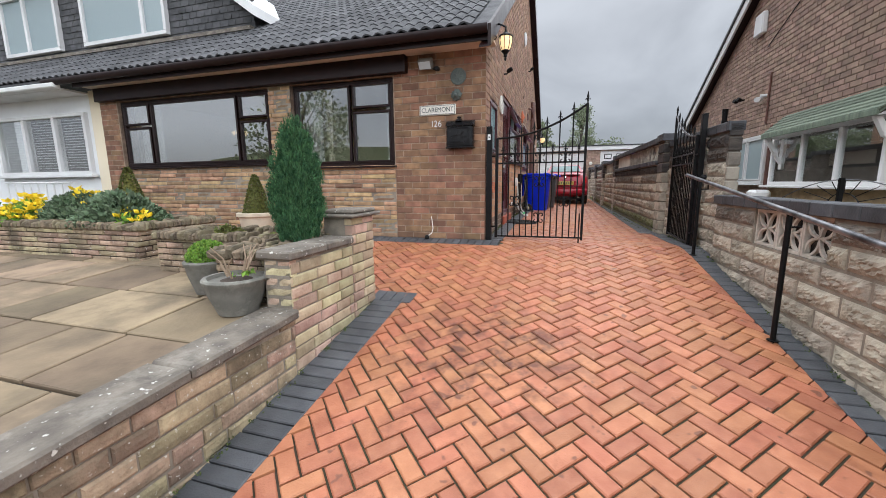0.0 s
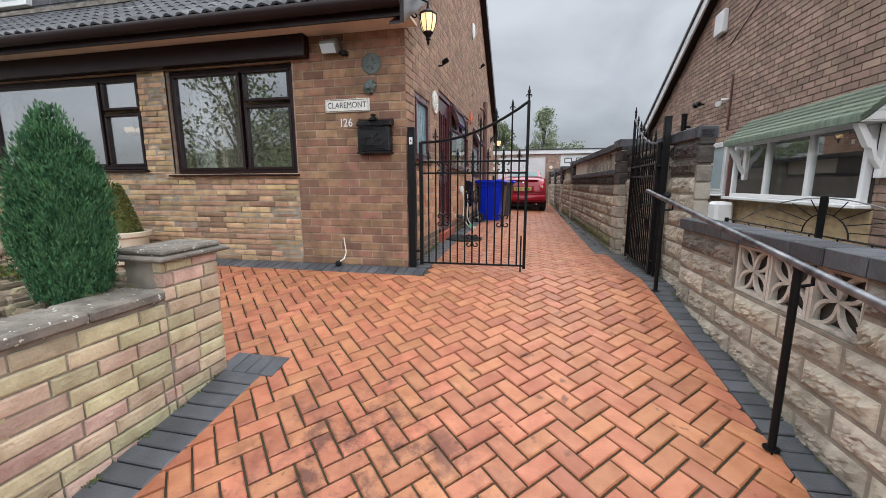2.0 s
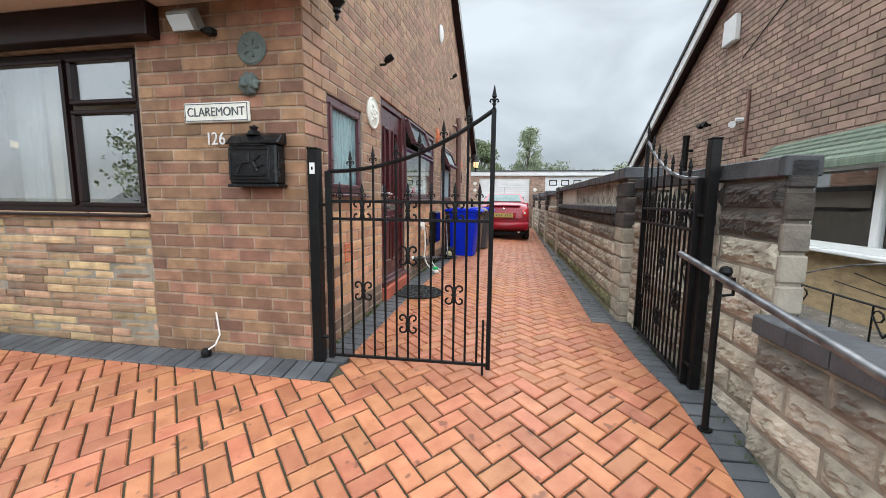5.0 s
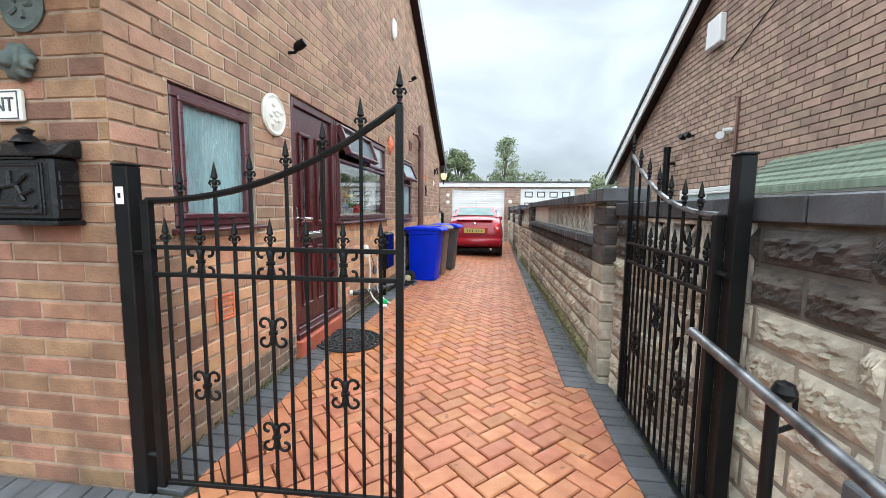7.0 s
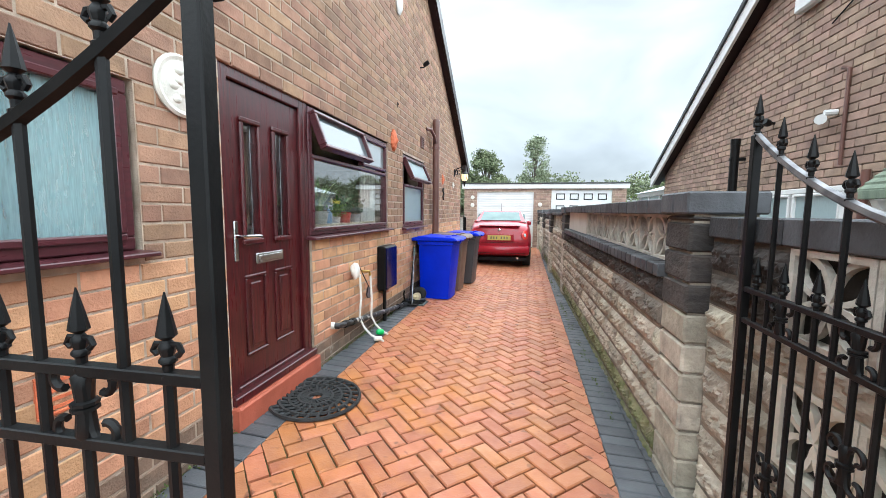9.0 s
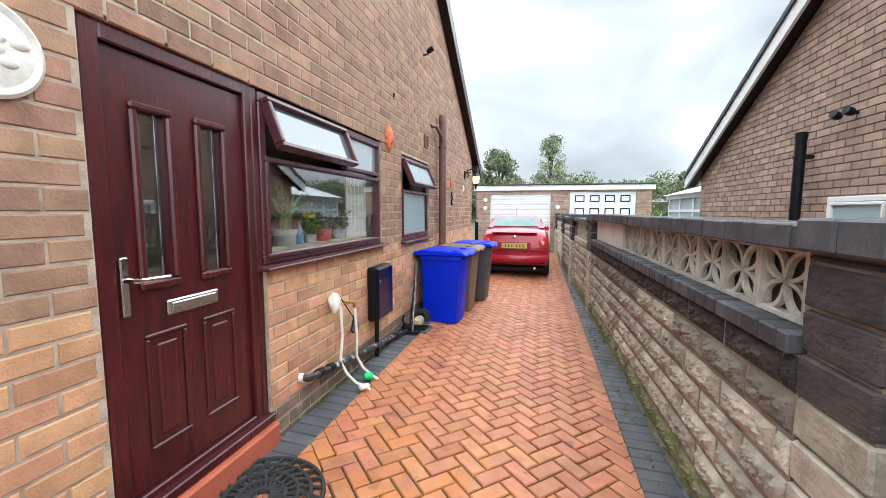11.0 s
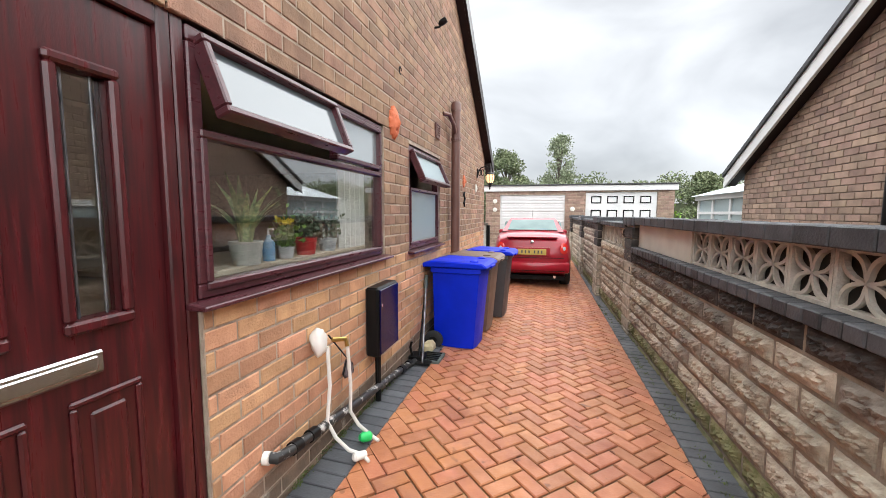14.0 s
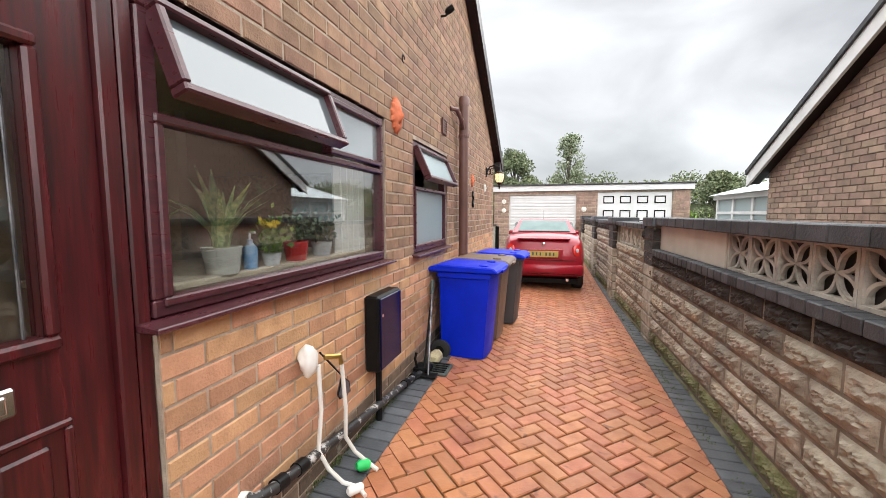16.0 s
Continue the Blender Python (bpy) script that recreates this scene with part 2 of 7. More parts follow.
M_FLAG = mat("sandstone_flag", (0.25, 0.188, 0.12), (0.15, 0.112, 0.075), 0.8, 3.2, 0.35, 40, vary=0.40, hue=0.008, stain=(0.115, 0.092, 0.062), stain_scale=1.6, stain_lo=0.48, stain_hi=0.72, spec=0.3)
M_CAP = mat("concrete_cap", (0.185, 0.16, 0.13), (0.095, 0.082, 0.068), 0.9, 9, 0.6, 60, stain=(0.29, 0.265, 0.225), stain_scale=5, stain_lo=0.52, stain_hi=0.72, speck=(0.58, 0.57, 0.52), speck_scale=36, speck_lo=0.66)
M_TILE = mat("roof_tile", (0.088, 0.088, 0.092), (0.045, 0.046, 0.05), 0.7, 5, 0.3, 90, vary=0.25, spec=0.25)
M_BROWN = mat("brown_board", (0.017, 0.007, 0.0065), (0.011, 0.005, 0.005), 0.4, 6, 0.1, 60, spec=0.22)
M_SOFFIT = mat("soffit_board", (0.62, 0.53, 0.43), (0.55, 0.46, 0.37), 0.7, 3, 0.05, 60)
M_ROSE = mat("rosewood_frame", (0.082, 0.0102, 0.0126), (0.026, 0.005, 0.0064), 0.30, 6, 0.05, 60, stretch=(11, 11, 0.7), spec=0.5)
M_FRAME = mat("rosewood_window", (0.082, 0.022, 0.028), (0.046, 0.012, 0.016), 0.30, 6, 0.03, 60, stretch=(9, 1.2, 9), spec=0.55)
M_WHITE = mat("white_paint", (0.66, 0.66, 0.655), (0.58, 0.58, 0.575), 0.45, 3, 0.05, 60)
M_WRENDER = mat("white_render", (0.76, 0.77, 0.78), (0.66, 0.67, 0.68), 0.85, 2, 0.3, 60)
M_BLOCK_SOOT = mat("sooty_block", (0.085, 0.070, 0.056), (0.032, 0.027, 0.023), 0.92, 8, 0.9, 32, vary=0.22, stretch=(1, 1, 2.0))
M_BLACK = mat("black_paint", (0.005, 0.005, 0.0055), (0.009, 0.009, 0.009), 0.4, 12, 0.06, 120, rvar=0.1, spec=0.14)
M_STEEL = mat("worn_steel", (0.26, 0.26, 0.27), (0.04, 0.04, 0.045), 0.38, 10, 0.05, 120, metal=0.7)
M_CHROME = mat("chrome", (0.75, 0.75, 0.76), (0.65, 0.65, 0.66), 0.15, 8, 0, metal=1.0, rvar=0.05)
# Sheet colour that holds the shade of rooms not built behind neighbours' panes.
M_DARK = mat("unlit_room_shade", (0.06, 0.05, 0.045), (0.04, 0.035, 0.03), 0.9, 2, 0)
M_CREAM = mat("room_wall", (0.72, 0.64, 0.48), (0.66, 0.58, 0.44), 0.9, 2, 0)
M_GLASS = glass_mat("window_glass", gloss=0.13, gmax=0.48)
M_FROST = glass_mat("frosted_glass", (0.44, 0.54, 0.56), 0.12, True, 0.05)
M_FROST_STREAK = glass_mat("streaked_glass", (0.34, 0.50, 0.53), 0.10, True, 0.06, 0.30, 0.6)
M_TOPLIGHT = glass_mat("top_light_glass", (0.40, 0.46, 0.48), 0.03, True, 0.30, 0.72, relief=0.03)
M_SASHGLASS = glass_mat("open_sash_glass", (0.17, 0.20, 0.215), 0.05, True, 0.14, 0.28, relief=0.03)
M_GLASS_FRONT = glass_mat("front_window_glass", gloss=0.38, gmax=0.75)
M_GROUND = mat("ground", (0.09, 0.085, 0.07), (0.05, 0.055, 0.035), 0.95, 0.6, 0.4, 20)
M_SOIL = mat("soil", (0.06, 0.042, 0.03), (0.035, 0.026, 0.02), 1.0, 14, 0.9, 60)


# ---- helpers of this scene ----
def mesh_of(name, bm, material, smooth=False):
    bmesh.ops.recalc_face_normals(bm, faces=bm.faces)
    me = bpy.data.meshes.new(name)
    bm.to_mesh(me)
    bm.free()
    me.materials.append(material)
    if smooth:
        me.polygons.foreach_set("use_smooth", [True] * len(me.polygons))
        me.set_sharp_from_angle(angle=radians(40))
    return me


def part(name, bm, material, parent=None, label="", smooth=False):
    ob = new(name, mesh_of(name, bm, material, smooth))
    if parent:
        ob.parent = parent
    if label:
        tagged(ob, label)
    return ob


def thing(name, label, category, m=None, kind="", group=""):
    ob = new(name)
    ob.empty_display_size = 0.1
    if m:
        ob.matrix_basis = m
    return tagged(ob, label, category, group, kind)


def setting(name, bm, material, label, category, smooth=False):
    return tagged(part(name, bm, material, None, "", smooth), label, category, "", "structure")


def box(x0, x1, y0, y1, z0, z1, bevel=0.0, bm=None):
    bm = bm or bmesh.new()
    r = bmesh.ops.create_cube(bm, size=1)
    for v in r["verts"]:
        v.co = Vector(((x0 + x1) / 2 + v.co.x * (x1 - x0), (y0 + y1) / 2 + v.co.y * (y1 - y0), (z0 + z1) / 2 + v.co.z * (z1 - z0)))
    if bevel:
        es = list({e for v in r["verts"] for e in v.link_edges})
        bmesh.ops.bevel(bm, geom=es, offset=bevel, segments=1, affect="EDGES", clamp_overlap=True)
    return bm


def prism(points, axis, a, b, bm=None, bevel=0.0):
    """A polygon in the two other axes (in their order), pushed from a to b along axis."""
    bm = bm or bmesh.new()
    def co(p, q):
        return {"x": (q, p[0], p[1]), "y": (p[0], q, p[1]), "z": (p[0], p[1], q)}[axis]
    lo, hi = [bm.verts.new(co(p, a)) for p in points], [bm.verts.new(co(p, b)) for p in points]
    bm.faces.new(lo)
    bm.faces.new(hi[::-1])
    k = len(points)
    for i in range(k):
        bm.faces.new((lo[i], lo[(i + 1) % k], hi[(i + 1) % k], hi[i]))
    if bevel:
        bmesh.ops.bevel(bm, geom=list({e for v in lo + hi for e in v.link_edges}), offset=bevel, segments=1, affect="EDGES", clamp_overlap=True)
    return bm


def tube(points, radius, seg=8, bm=None, radii=None):
    """A round tube along a line of points."""
    bm = bm or bmesh.new()
    pts = [Vector(p) for p in points]
    rings = []
    for i, p in enumerate(pts):
        d = (pts[min(i + 1, len(pts) - 1)] - pts[max(i - 1, 0)]).normalized()
        a = d.orthogonal().normalized() if not rings else (rings[-1][1] - d * rings[-1][1].dot(d)).normalized()
        c = d.cross(a)
        r = radii[i] if radii else radius
        rings.append(([bm.verts.new(p + r * (math.cos(2 * math.pi * k / seg) * a + math.sin(2 * math.pi * k / seg) * c)) for k in range(seg)], a))
    for (q, _), (w, _) in zip(rings, rings[1:]):
        for k in range(seg):
            bm.faces.new((q[k], q[(k + 1) % seg], w[(k + 1) % seg], w[k]))
    bm.faces.new(rings[0][0][::-1])
    bm.faces.new(rings[-1][0])
    return bm


def lathe(profile, seg=20, centre=(0, 0, 0), bm=None, wobble=0.0):
    """A round body from (radius, height) pairs."""
    bm = bm or bmesh.new()
    c = Vector(centre)
    rings = [[bm.verts.new(c + Vector((r * math.cos(2 * math.pi * k / seg), r * math.sin(2 * math.pi * k / seg), z))) for k in range(seg)] for r, z in profile]
    for q, w in zip(rings, rings[1:]):
        for k in range(seg):
            bm.faces.new((q[k], q[(k + 1) % seg], w[(k + 1) % seg], w[k]))
    bm.faces.new(rings[0][::-1])
    bm.faces.new(rings[-1])
    return bm


def piece(name, sx, sy, sz, ch, material, rough=0.0, cuts=0):
    """A block centred in x and z whose front face lies at y = 0 and faces -y, with chamfered front edges."""
    bm = bmesh.new()
    a, c = sx / 2, sz / 2
    f = [bm.verts.new(p) for p in ((-a + ch, 0, -c + ch), (a - ch, 0, -c + ch), (a - ch, 0, c - ch), (-a + ch, 0, c - ch))]
    e = [bm.verts.new(p) for p in ((-a, ch, -c), (a, ch, -c), (a, ch, c), (-a, ch, c))]
    b = [bm.verts.new(p) for p in ((-a, sy, -c), (a, sy, -c), (a, sy, c), (-a, sy, c))]
    if cuts:
        nx, nz = cuts
        rng = random.Random(name + str(sx))
        grid, shift = {}, rng.uniform(0, 50)
        for i in range(nx + 1):
            for k in range(nz + 1):
                edge = i in (0, nx) or k in (0, nz)
                if (i, k) in ((0, 0), (nx, 0), (nx, nz), (0, nz)):
                    grid[i, k] = f[{(0, 0): 0, (nx, 0): 1, (nx, nz): 2, (0, nz): 3}[i, k]]
                else:
                    px, pz = -a + ch + (sx - 2 * ch) * i / nx, -c + ch + (sz - 2 * ch) * k / nz
                    rock = 0.75 + 0.5 * noise.noise(Vector((px * 14 + pz * 9 + shift, 0, pz * 24 - px * 7))) + 0.75 * noise.noise(Vector((px * 34 - pz * 16, shift, pz * 46 + px * 12))) + rng.uniform(-0.15, 0.15)
                    fall = min(1.0, min(i, nx - i) / 2.2, min(k, nz - k) / 2.2)
                    grid[i, k] = bm.verts.new((px, 0 if edge else -max(0.0, rock) * rough * fall, pz))
        for i in range(nx):
            for k in range(nz):
                bm.faces.new((grid[i, k], grid[i + 1, k], grid[i + 1, k + 1], grid[i, k + 1]))
        bm.faces.new([grid[i, 0] for i in range(nx, -1, -1)] + [e[0], e[1]])
        bm.faces.new([grid[nx, k] for k in range(nz, -1, -1)] + [e[1], e[2]])
        bm.faces.new([grid[i, nz] for i in range(nx + 1)] + [e[2], e[3]])
        bm.faces.new([grid[0, k] for k in range(nz + 1)] + [e[3], e[0]])
    else:
        bm.faces.new(f)
        for i in range(4):
            j = (i + 1) % 4
            bm.faces.new((e[i], e[j], f[j], f[i]))
    for i in range(4):
        j = (i + 1) % 4
        bm.faces.new((b[i], b[j], e[j], e[i]))
    return mesh_of(name, bm, material)


def lay(name, meshes, places, parent, keep, rest_label):
    """Pieces at their places (matrices): those for which keep() holds become objects, at most 300, the rest one mesh."""
    rng = random.Random(name + rest_label)
    chosen = [p for p in places if keep(p.translation)]
    rng.shuffle(chosen)
    ids = {id(p) for p in sorted(chosen, key=lambda p: keep(p.translation))[:300]}
    inv = parent.matrix_basis.inverted() if parent else Matrix()
    verts, faces, mat_ = [], [], None
    for p in places:
        me = rng.choice(meshes)
        if id(p) in ids:
            ob = new(name, me)
            ob.parent = parent
            ob.matrix_basis = inv @ p
        else:
            k = len(verts)
            mt = inv @ p
            verts.extend(mt @ v.co for v in me.vertices)
            faces.extend([k + i for i in f.vertices] for f in me.polygons)
        mat_ = me.materials[0]
    if verts:
        me = bpy.data.meshes.new(name + "_field")
        me.from_pydata([tuple(v) for v in verts], [], faces)
        me.materials.append(mat_)
        ob = new(name + "_field", me)
        ob.parent = parent
        tagged(ob, rest_label, "", "", "stuff")


def courses(u0, u1, z0, z1, length, height, joint, holes=(), top=None, bond=0.5, jitter=0.0, seed=1):
    """Bricks of a wall: (u centre, z centre, width, height), cut at holes (u0, u1, z0, z1) and under top(u)."""
    rng = random.Random(seed)
    out, row, z = [], 0, z0
    while z < z1 - 0.02:
        h = min(height, z1 - z)
        shift = (row % 2) * bond * length if not jitter else rng.uniform(0, length)
        cuts = [(a, b) for a, b, c, d in holes if c < z + h * 0.6 and d > z + h * 0.4]
        u = u0 - shift
        while u < u1:
            w = length * (1 if not jitter else rng.uniform(1 - jitter, 1 + jitter))
            spans = [(max(u, u0), min(u + w, u1))]
            for a, b in cuts:
                spans = [s for q in spans for s in ((q[0], min(q[1], a)), (max(q[0], b), q[1])) if s[1] - s[0] > 0.012]
            for a, b in spans:
                if b - a > 0.025 and (top is None or z + h * 0.5 < top((a + b) / 2)):
                    out.append(((a + b) / 2, z + h / 2, b - a - joint, h - joint))
            u += w
        z += height
        row += 1
    return out


def facing(origin, turn):
    """A wall's frame: x runs along it, y into it, z up."""
    return pose(*origin, 0, 0, turn)


def ground_z(y, x=0.0):
    cross = min(1.0, max(0.0, (y - 4.9) / 1.6)) * (0.065 - 0.045 * (min(2.0, max(-1.5, x)) + 0.95))
    return (0.0 if y > 4.9 else max(-1.25, 0.165 * (y - 4.9))) + cross


XS, YF, XL, YB = -0.95, 4.93, -7.65, 14.1
EAVE_F, EAVE_B, SLOPE, Z_EAVE = 4.5, 14.55, 0.62, 2.46
RIDGE = (EAVE_F + EAVE_B) / 2


def roof_z(y):
    return Z_EAVE + SLOPE * min(y - EAVE_F, EAVE_B - y)


# ---- ground ----
bm = bmesh.new()
ys = [-400, -60, -8, -2.68, 4.9, 6.5, 30, 120, 900]
xs = [-600, -60, -12, -1.5, 2.0, 12, 60, 600]
gv = [[bm.verts.new((x, y, ground_z(y, x) - 0.06)) for x in xs] for y in ys]
for i in range(len(ys) - 1):
    for k in range(len(xs) - 1):
        bm.faces.new((gv[i][k], gv[i][k + 1], gv[i + 1][k + 1], gv[i + 1][k]))
setting("ground", bm, M_GROUND, "dark bare earth round the houses and drive", "ground")

bm = bmesh.new()
for y0, y1, xl in ((-2.6, 4.9, -1.72), (4.9, 6.5, -0.97), (6.5, 19.6, -0.97)):
    bm.faces.new([bm.verts.new((x, y, ground_z(y, x) - 0.016)) for x, y in ((xl, y0), (1.75, y0), (1.75, y1), (xl, y1))])
bm.faces.new([bm.verts.new((x, y, ground_z(y, x) - 0.016)) for x, y in ((-8, 3.0), (-1.72, 3.0), (-1.72, 4.95), (-8, 4.95))])
drive = setting("driveway", bm, M_PAVER_JOINT, "red clay block driveway in herringbone with mossy joints", "driveway")


def edge_right(y):
    if y < 4.6:
        return 1.44 - 0.042 * (y - 2.1)
    if y < 5.4:
        return 1.335 - 0.08 * (y - 4.6)
    return 1.27 if y < 6.38 else 1.125


def in_drive(x, y):
    if x > edge_right(y) + 0.12:
        return False
    if y < 3.1:
        return x > -1.46
    if y < 4.95:
        return x > -7.0
    return x > -0.9 and y < 19.5


U = 0.1
meshes_paver = [piece("paver", 2 * U - 0.0105, 0.05, U - 0.0105, 0.006, M_PAVER)]
PATTERN = pose(0.03, 0.02, 0, 0, 0, 45)
LIE = pose(0, 0, 0, -90, 0, 0)


def lie_at(x, y, turn, lift=0.0):
    n = Vector((-(ground_z(y, x + 0.05) - ground_z(y, x - 0.05)) / 0.1, -(ground_z(y + 0.05, x) - ground_z(y - 0.05, x)) / 0.1, 1))
    return pose(x, y, ground_z(y, x) + lift) @ Vector((0, 0, 1)).rotation_difference(n).to_matrix().to_4x4() @ pose(0, 0, 0, 0, 0, turn) @ LIE


def clip_paver(quad, cx, cy):
    """None: outside the drive; []: whole; else the outline that is left inside its edges."""
    lines = []
    x1, x0 = edge_right(cy + 0.1), edge_right(cy - 0.1)
    if abs(x1 - x0) > 0.1:
        x1 = x0 = edge_right(cy)
    lines.append((-1.0, (x1 - x0) / 0.2, edge_right(cy) - (x1 - x0) / 0.2 * cy))
    if cy < 3.19 and cx < -1.0:
        lines.append((1.0, 0.0, 1.335))
    if cx < -0.735 and 4.0 < cy < 4.95:
        lines.append((0.0, -1.0, 4.72))
    if cy > 4.95:
        lines.append((1.0, 0.0, 0.735))
    poly, whole = list(quad), True
    for a, b, c in lines:
        out = []
        for (ax, ay), (bx, by) in zip(poly, poly[1:] + poly[:1]):
            da, db = a * ax + b * ay + c, a * bx + b * by + c
            if da >= 0:
                out.append((ax, ay))
            if (da >= 0) != (db >= 0):
                t = da / (da - db)
                out.append((ax + t * (bx - ax), ay + t * (by - ay)))
        whole = whole and out == poly
        poly = out
        if len(poly) < 3:
            return None
    return [] if whole else poly


rng = random.Random(4)
paver_places, cut_pavers = [], []
for i in range(-160, 260):
    for k in range(-160, 260):
        d = (i - k) % 4
        if d not in (0, 3):
            continue
        cx, cy = ((i + 1) * U, (k + 0.5) * U) if d == 0 else ((i + 0.5) * U, (k + 1) * U)
        p = PATTERN @ Vector((cx, cy, 0))
        if -2.5 < p.y < 19.5 and -7.2 < p.x < 1.7 and in_drive(p.x, p.y):
            quad = [PATTERN @ Vector((cx + sx * (U if d == 0 else U / 2), cy + sy * (U / 2 if d == 0 else U), 0)) for sx, sy in ((-1, -1), (1, -1), (1, 1), (-1, 1))]
            cut = clip_paver([(q.x, q.y) for q in quad], p.x, p.y)
            if cut is None:
                continue
            if cut:
                cut_pavers.append(cut)
                continue
            paver_places.append(lie_at(p.x, p.y, 45 + (0 if d == 0 else 90), rng.uniform(-0.002, 0.0015)) @ pose(0, 0, 0, rng.uniform(-0.5, 0.5), 0, rng.uniform(-0.5, 0.5)))

edge_mesh = [piece("edging_block", 0.2, 0.05, 0.093, 0.006, M_EDGE), piece("edging_block", 0.2, 0.05, 0.093, 0.004, M_EDGE)]
wide_edge = [piece("edging_block", 0.27, 0.05, 0.093, 0.006, M_EDGE)]
edge_places, left_places = [], []
y = -2.4
while y < 19.3:
    x = edge_right(y)
    edge_places.append(lie_at(x + 0.1, y, rng.uniform(-1, 1) + 2, 0.005 + rng.uniform(-0.001, 0.002)))
    if y > 4.6:
        edge_places.append(lie_at(x + 0.304, y, rng.uniform(-1, 1), 0.004))
    if 4.98 < y < 19:
        edge_places.append(lie_at(XS + 0.115, y, rng.uniform(-1, 1), 0.005 + rng.uniform(-0.001, 0.002)))
    if y < 3.05:
        left_places.append(lie_at(-1.335 - 0.135, y, rng.uniform(-1, 1), 0.005))
    y += 0.1
x = -7.3
while x < -0.75:
    edge_places.append(lie_at(x, YF - 0.11, 90 + rng.uniform(-1, 1), 0.006))
    x += 0.1
for x in (-1.60, -1.5, -1.4, -1.3):
    edge_places.append(lie_at(x, 3.14, 90, 0.007))

# ---- house shell ----
def wall_with_holes(u0, u1, z0, z1, holes, depth, m, bm=None, top=None):
    """A wall from boxes round its holes, in the frame m (x along, y inward)."""
    bm = bm or bmesh.new()
    cuts = sorted({u0, u1, *[h[0] for h in holes], *[h[1] for h in holes]})
    start = len(bm.verts)
    for a, b in zip(cuts, cuts[1:]):
        mid, zs = (a + b) / 2, [z0]
        for h in sorted(holes, key=lambda h: h[2]):
            if h[0] <= mid <= h[1]:
                zs += [h[2], h[3]]
        zs.append(z1)
        for lo, hi in zip(zs[::2], zs[1::2]):
            if hi - lo > 0.001:
                box(a, b, 0, depth, lo, hi, bm=bm)
    bm.verts.ensure_lookup_table()
    bmesh.ops.transform(bm, matrix=m, verts=bm.verts[start:])
    return bm


FRONT = facing((0, YF, 0), 0)
SIDE = facing((XS, 0, 0), 90)
F_HOLES = [(-7.24, -4.17, 1.03, 2.13), (-3.79, -2.19, 0.97, 2.13)]
S_HOLES = [(5.235, 5.89, 1.135, 1.85), (6.36, 7.235, 0.21, 2.125), (7.235, 8.93, 1.11, 2.105), (9.50, 10.60, 1.08, 2.07)]
B_LEN, B_H = 0.235, 0.084
wf = setting("wall_front", wall_with_holes(XL, XS - 0.009, -0.3, 2.4, F_HOLES, 0.27, FRONT @ pose(0, 0.006, 0)), M_MORTAR_DARK, "brick and stone front wall of the bungalow", "wall")
bm = wall_with_holes(YF + 0.28, YB, -0.3, 2.36, S_HOLES, 0.27, SIDE @ pose(0, 0.005, 0))
prism([(YF + 0.05, 2.36), (YB, 2.36), (YB, roof_z(YB) - 0.09), (RIDGE, roof_z(RIDGE) - 0.09), (YF + 0.05, roof_z(YF) - 0.09)], "x", XS - 0.275, XS - 0.005, bm)
ws = setting("wall_side", bm, M_MORTAR, "brown brick gable wall of the bungalow", "wall")
setting("wall_back", box(XL, XS - 0.28, YB - 0.27, YB, -0.3, 2.4), M_MORTAR, "plain rear wall of the bungalow", "wall")
setting("wall_party", box(XL - 0.27, XL, YF + 0.02, YB, -0.3, 2.36), M_CREAM, "plain wall between the two houses", "wall")
setting("floor", box(XL, XS - 0.28, YF + 0.28, YB - 0.28, 0.1, 0.26), M_CREAM, "plain floor inside the bungalow", "floor")
setting("ceiling", box(XL, XS - 0.28, YF + 0.28, YB - 0.28, 2.3, 2.36), M_CREAM, "plain ceiling inside the bungalow", "ceiling")
setting("wall_inner", box(XL, XS - 1.9, 8.96, 9.06, 0.26, 2.3), M_CREAM, "plain inner wall of the bungalow", "wall")
setting("wall_inner_hall", box(-3.4, -3.3, YF + 0.3, 8.9, 0.26, 2.3), M_CREAM, "plain inner wall of the hall", "wall")

# roof slabs and the tiles on them
for nm, e, r in (("roof_front", EAVE_F + 0.03, RIDGE), ("roof_rear", EAVE_B, RIDGE)):
    bm = prism([(e, roof_z(e) - 0.10), (r, roof_z(RIDGE) - 0.10), (r, roof_z(RIDGE) - 0.02), (e, roof_z(e) - 0.02)], "x", XL - 6.4, XS + 0.13)
    ob = setting(nm, bm, M_TILE, "dark concrete tiled roof slope", "roof")
    if nm == "roof_front":
        roof_front = ob


def roof_tile_mesh():
    bm = bmesh.new()
    w, ln, n = 0.30, 0.33, 8
    prof = [0, 0.028, 0.036, 0.02, 0.0, 0.028, 0.036, 0.02, 0.0]
    a = [bm.verts.new((w * i / n, 0, prof[i])) for i in range(n + 1)]
    b = [bm.verts.new((w * i / n, ln, prof[i] - 0.014)) for i in range(n + 1)]
    c = [bm.verts.new((w * i / n, 0, prof[i] - 0.02)) for i in range(n + 1)]
    for i in range(n):
        bm.faces.new((a[i], a[i + 1], b[i + 1], b[i]))
        bm.faces.new((c[i], c[i + 1], a[i + 1], a[i]))
    return mesh_of("roof_tile", bm, M_TILE)


tile_me = [roof_tile_mesh()]
ANG = math.degrees(math.atan(SLOPE))
tile_places = []
x = XL - 6.3
while x < XS - 0.1:
    for k in range(20):
        d = 0.02 + k * 0.295
        p = Vector((x, EAVE_F + d * math.cos(radians(ANG)), Z_EAVE + d * math.sin(radians(ANG)) + 0.008))
        tile_places.append(pose(*p, ANG, 0, 0))
    x += 0.30

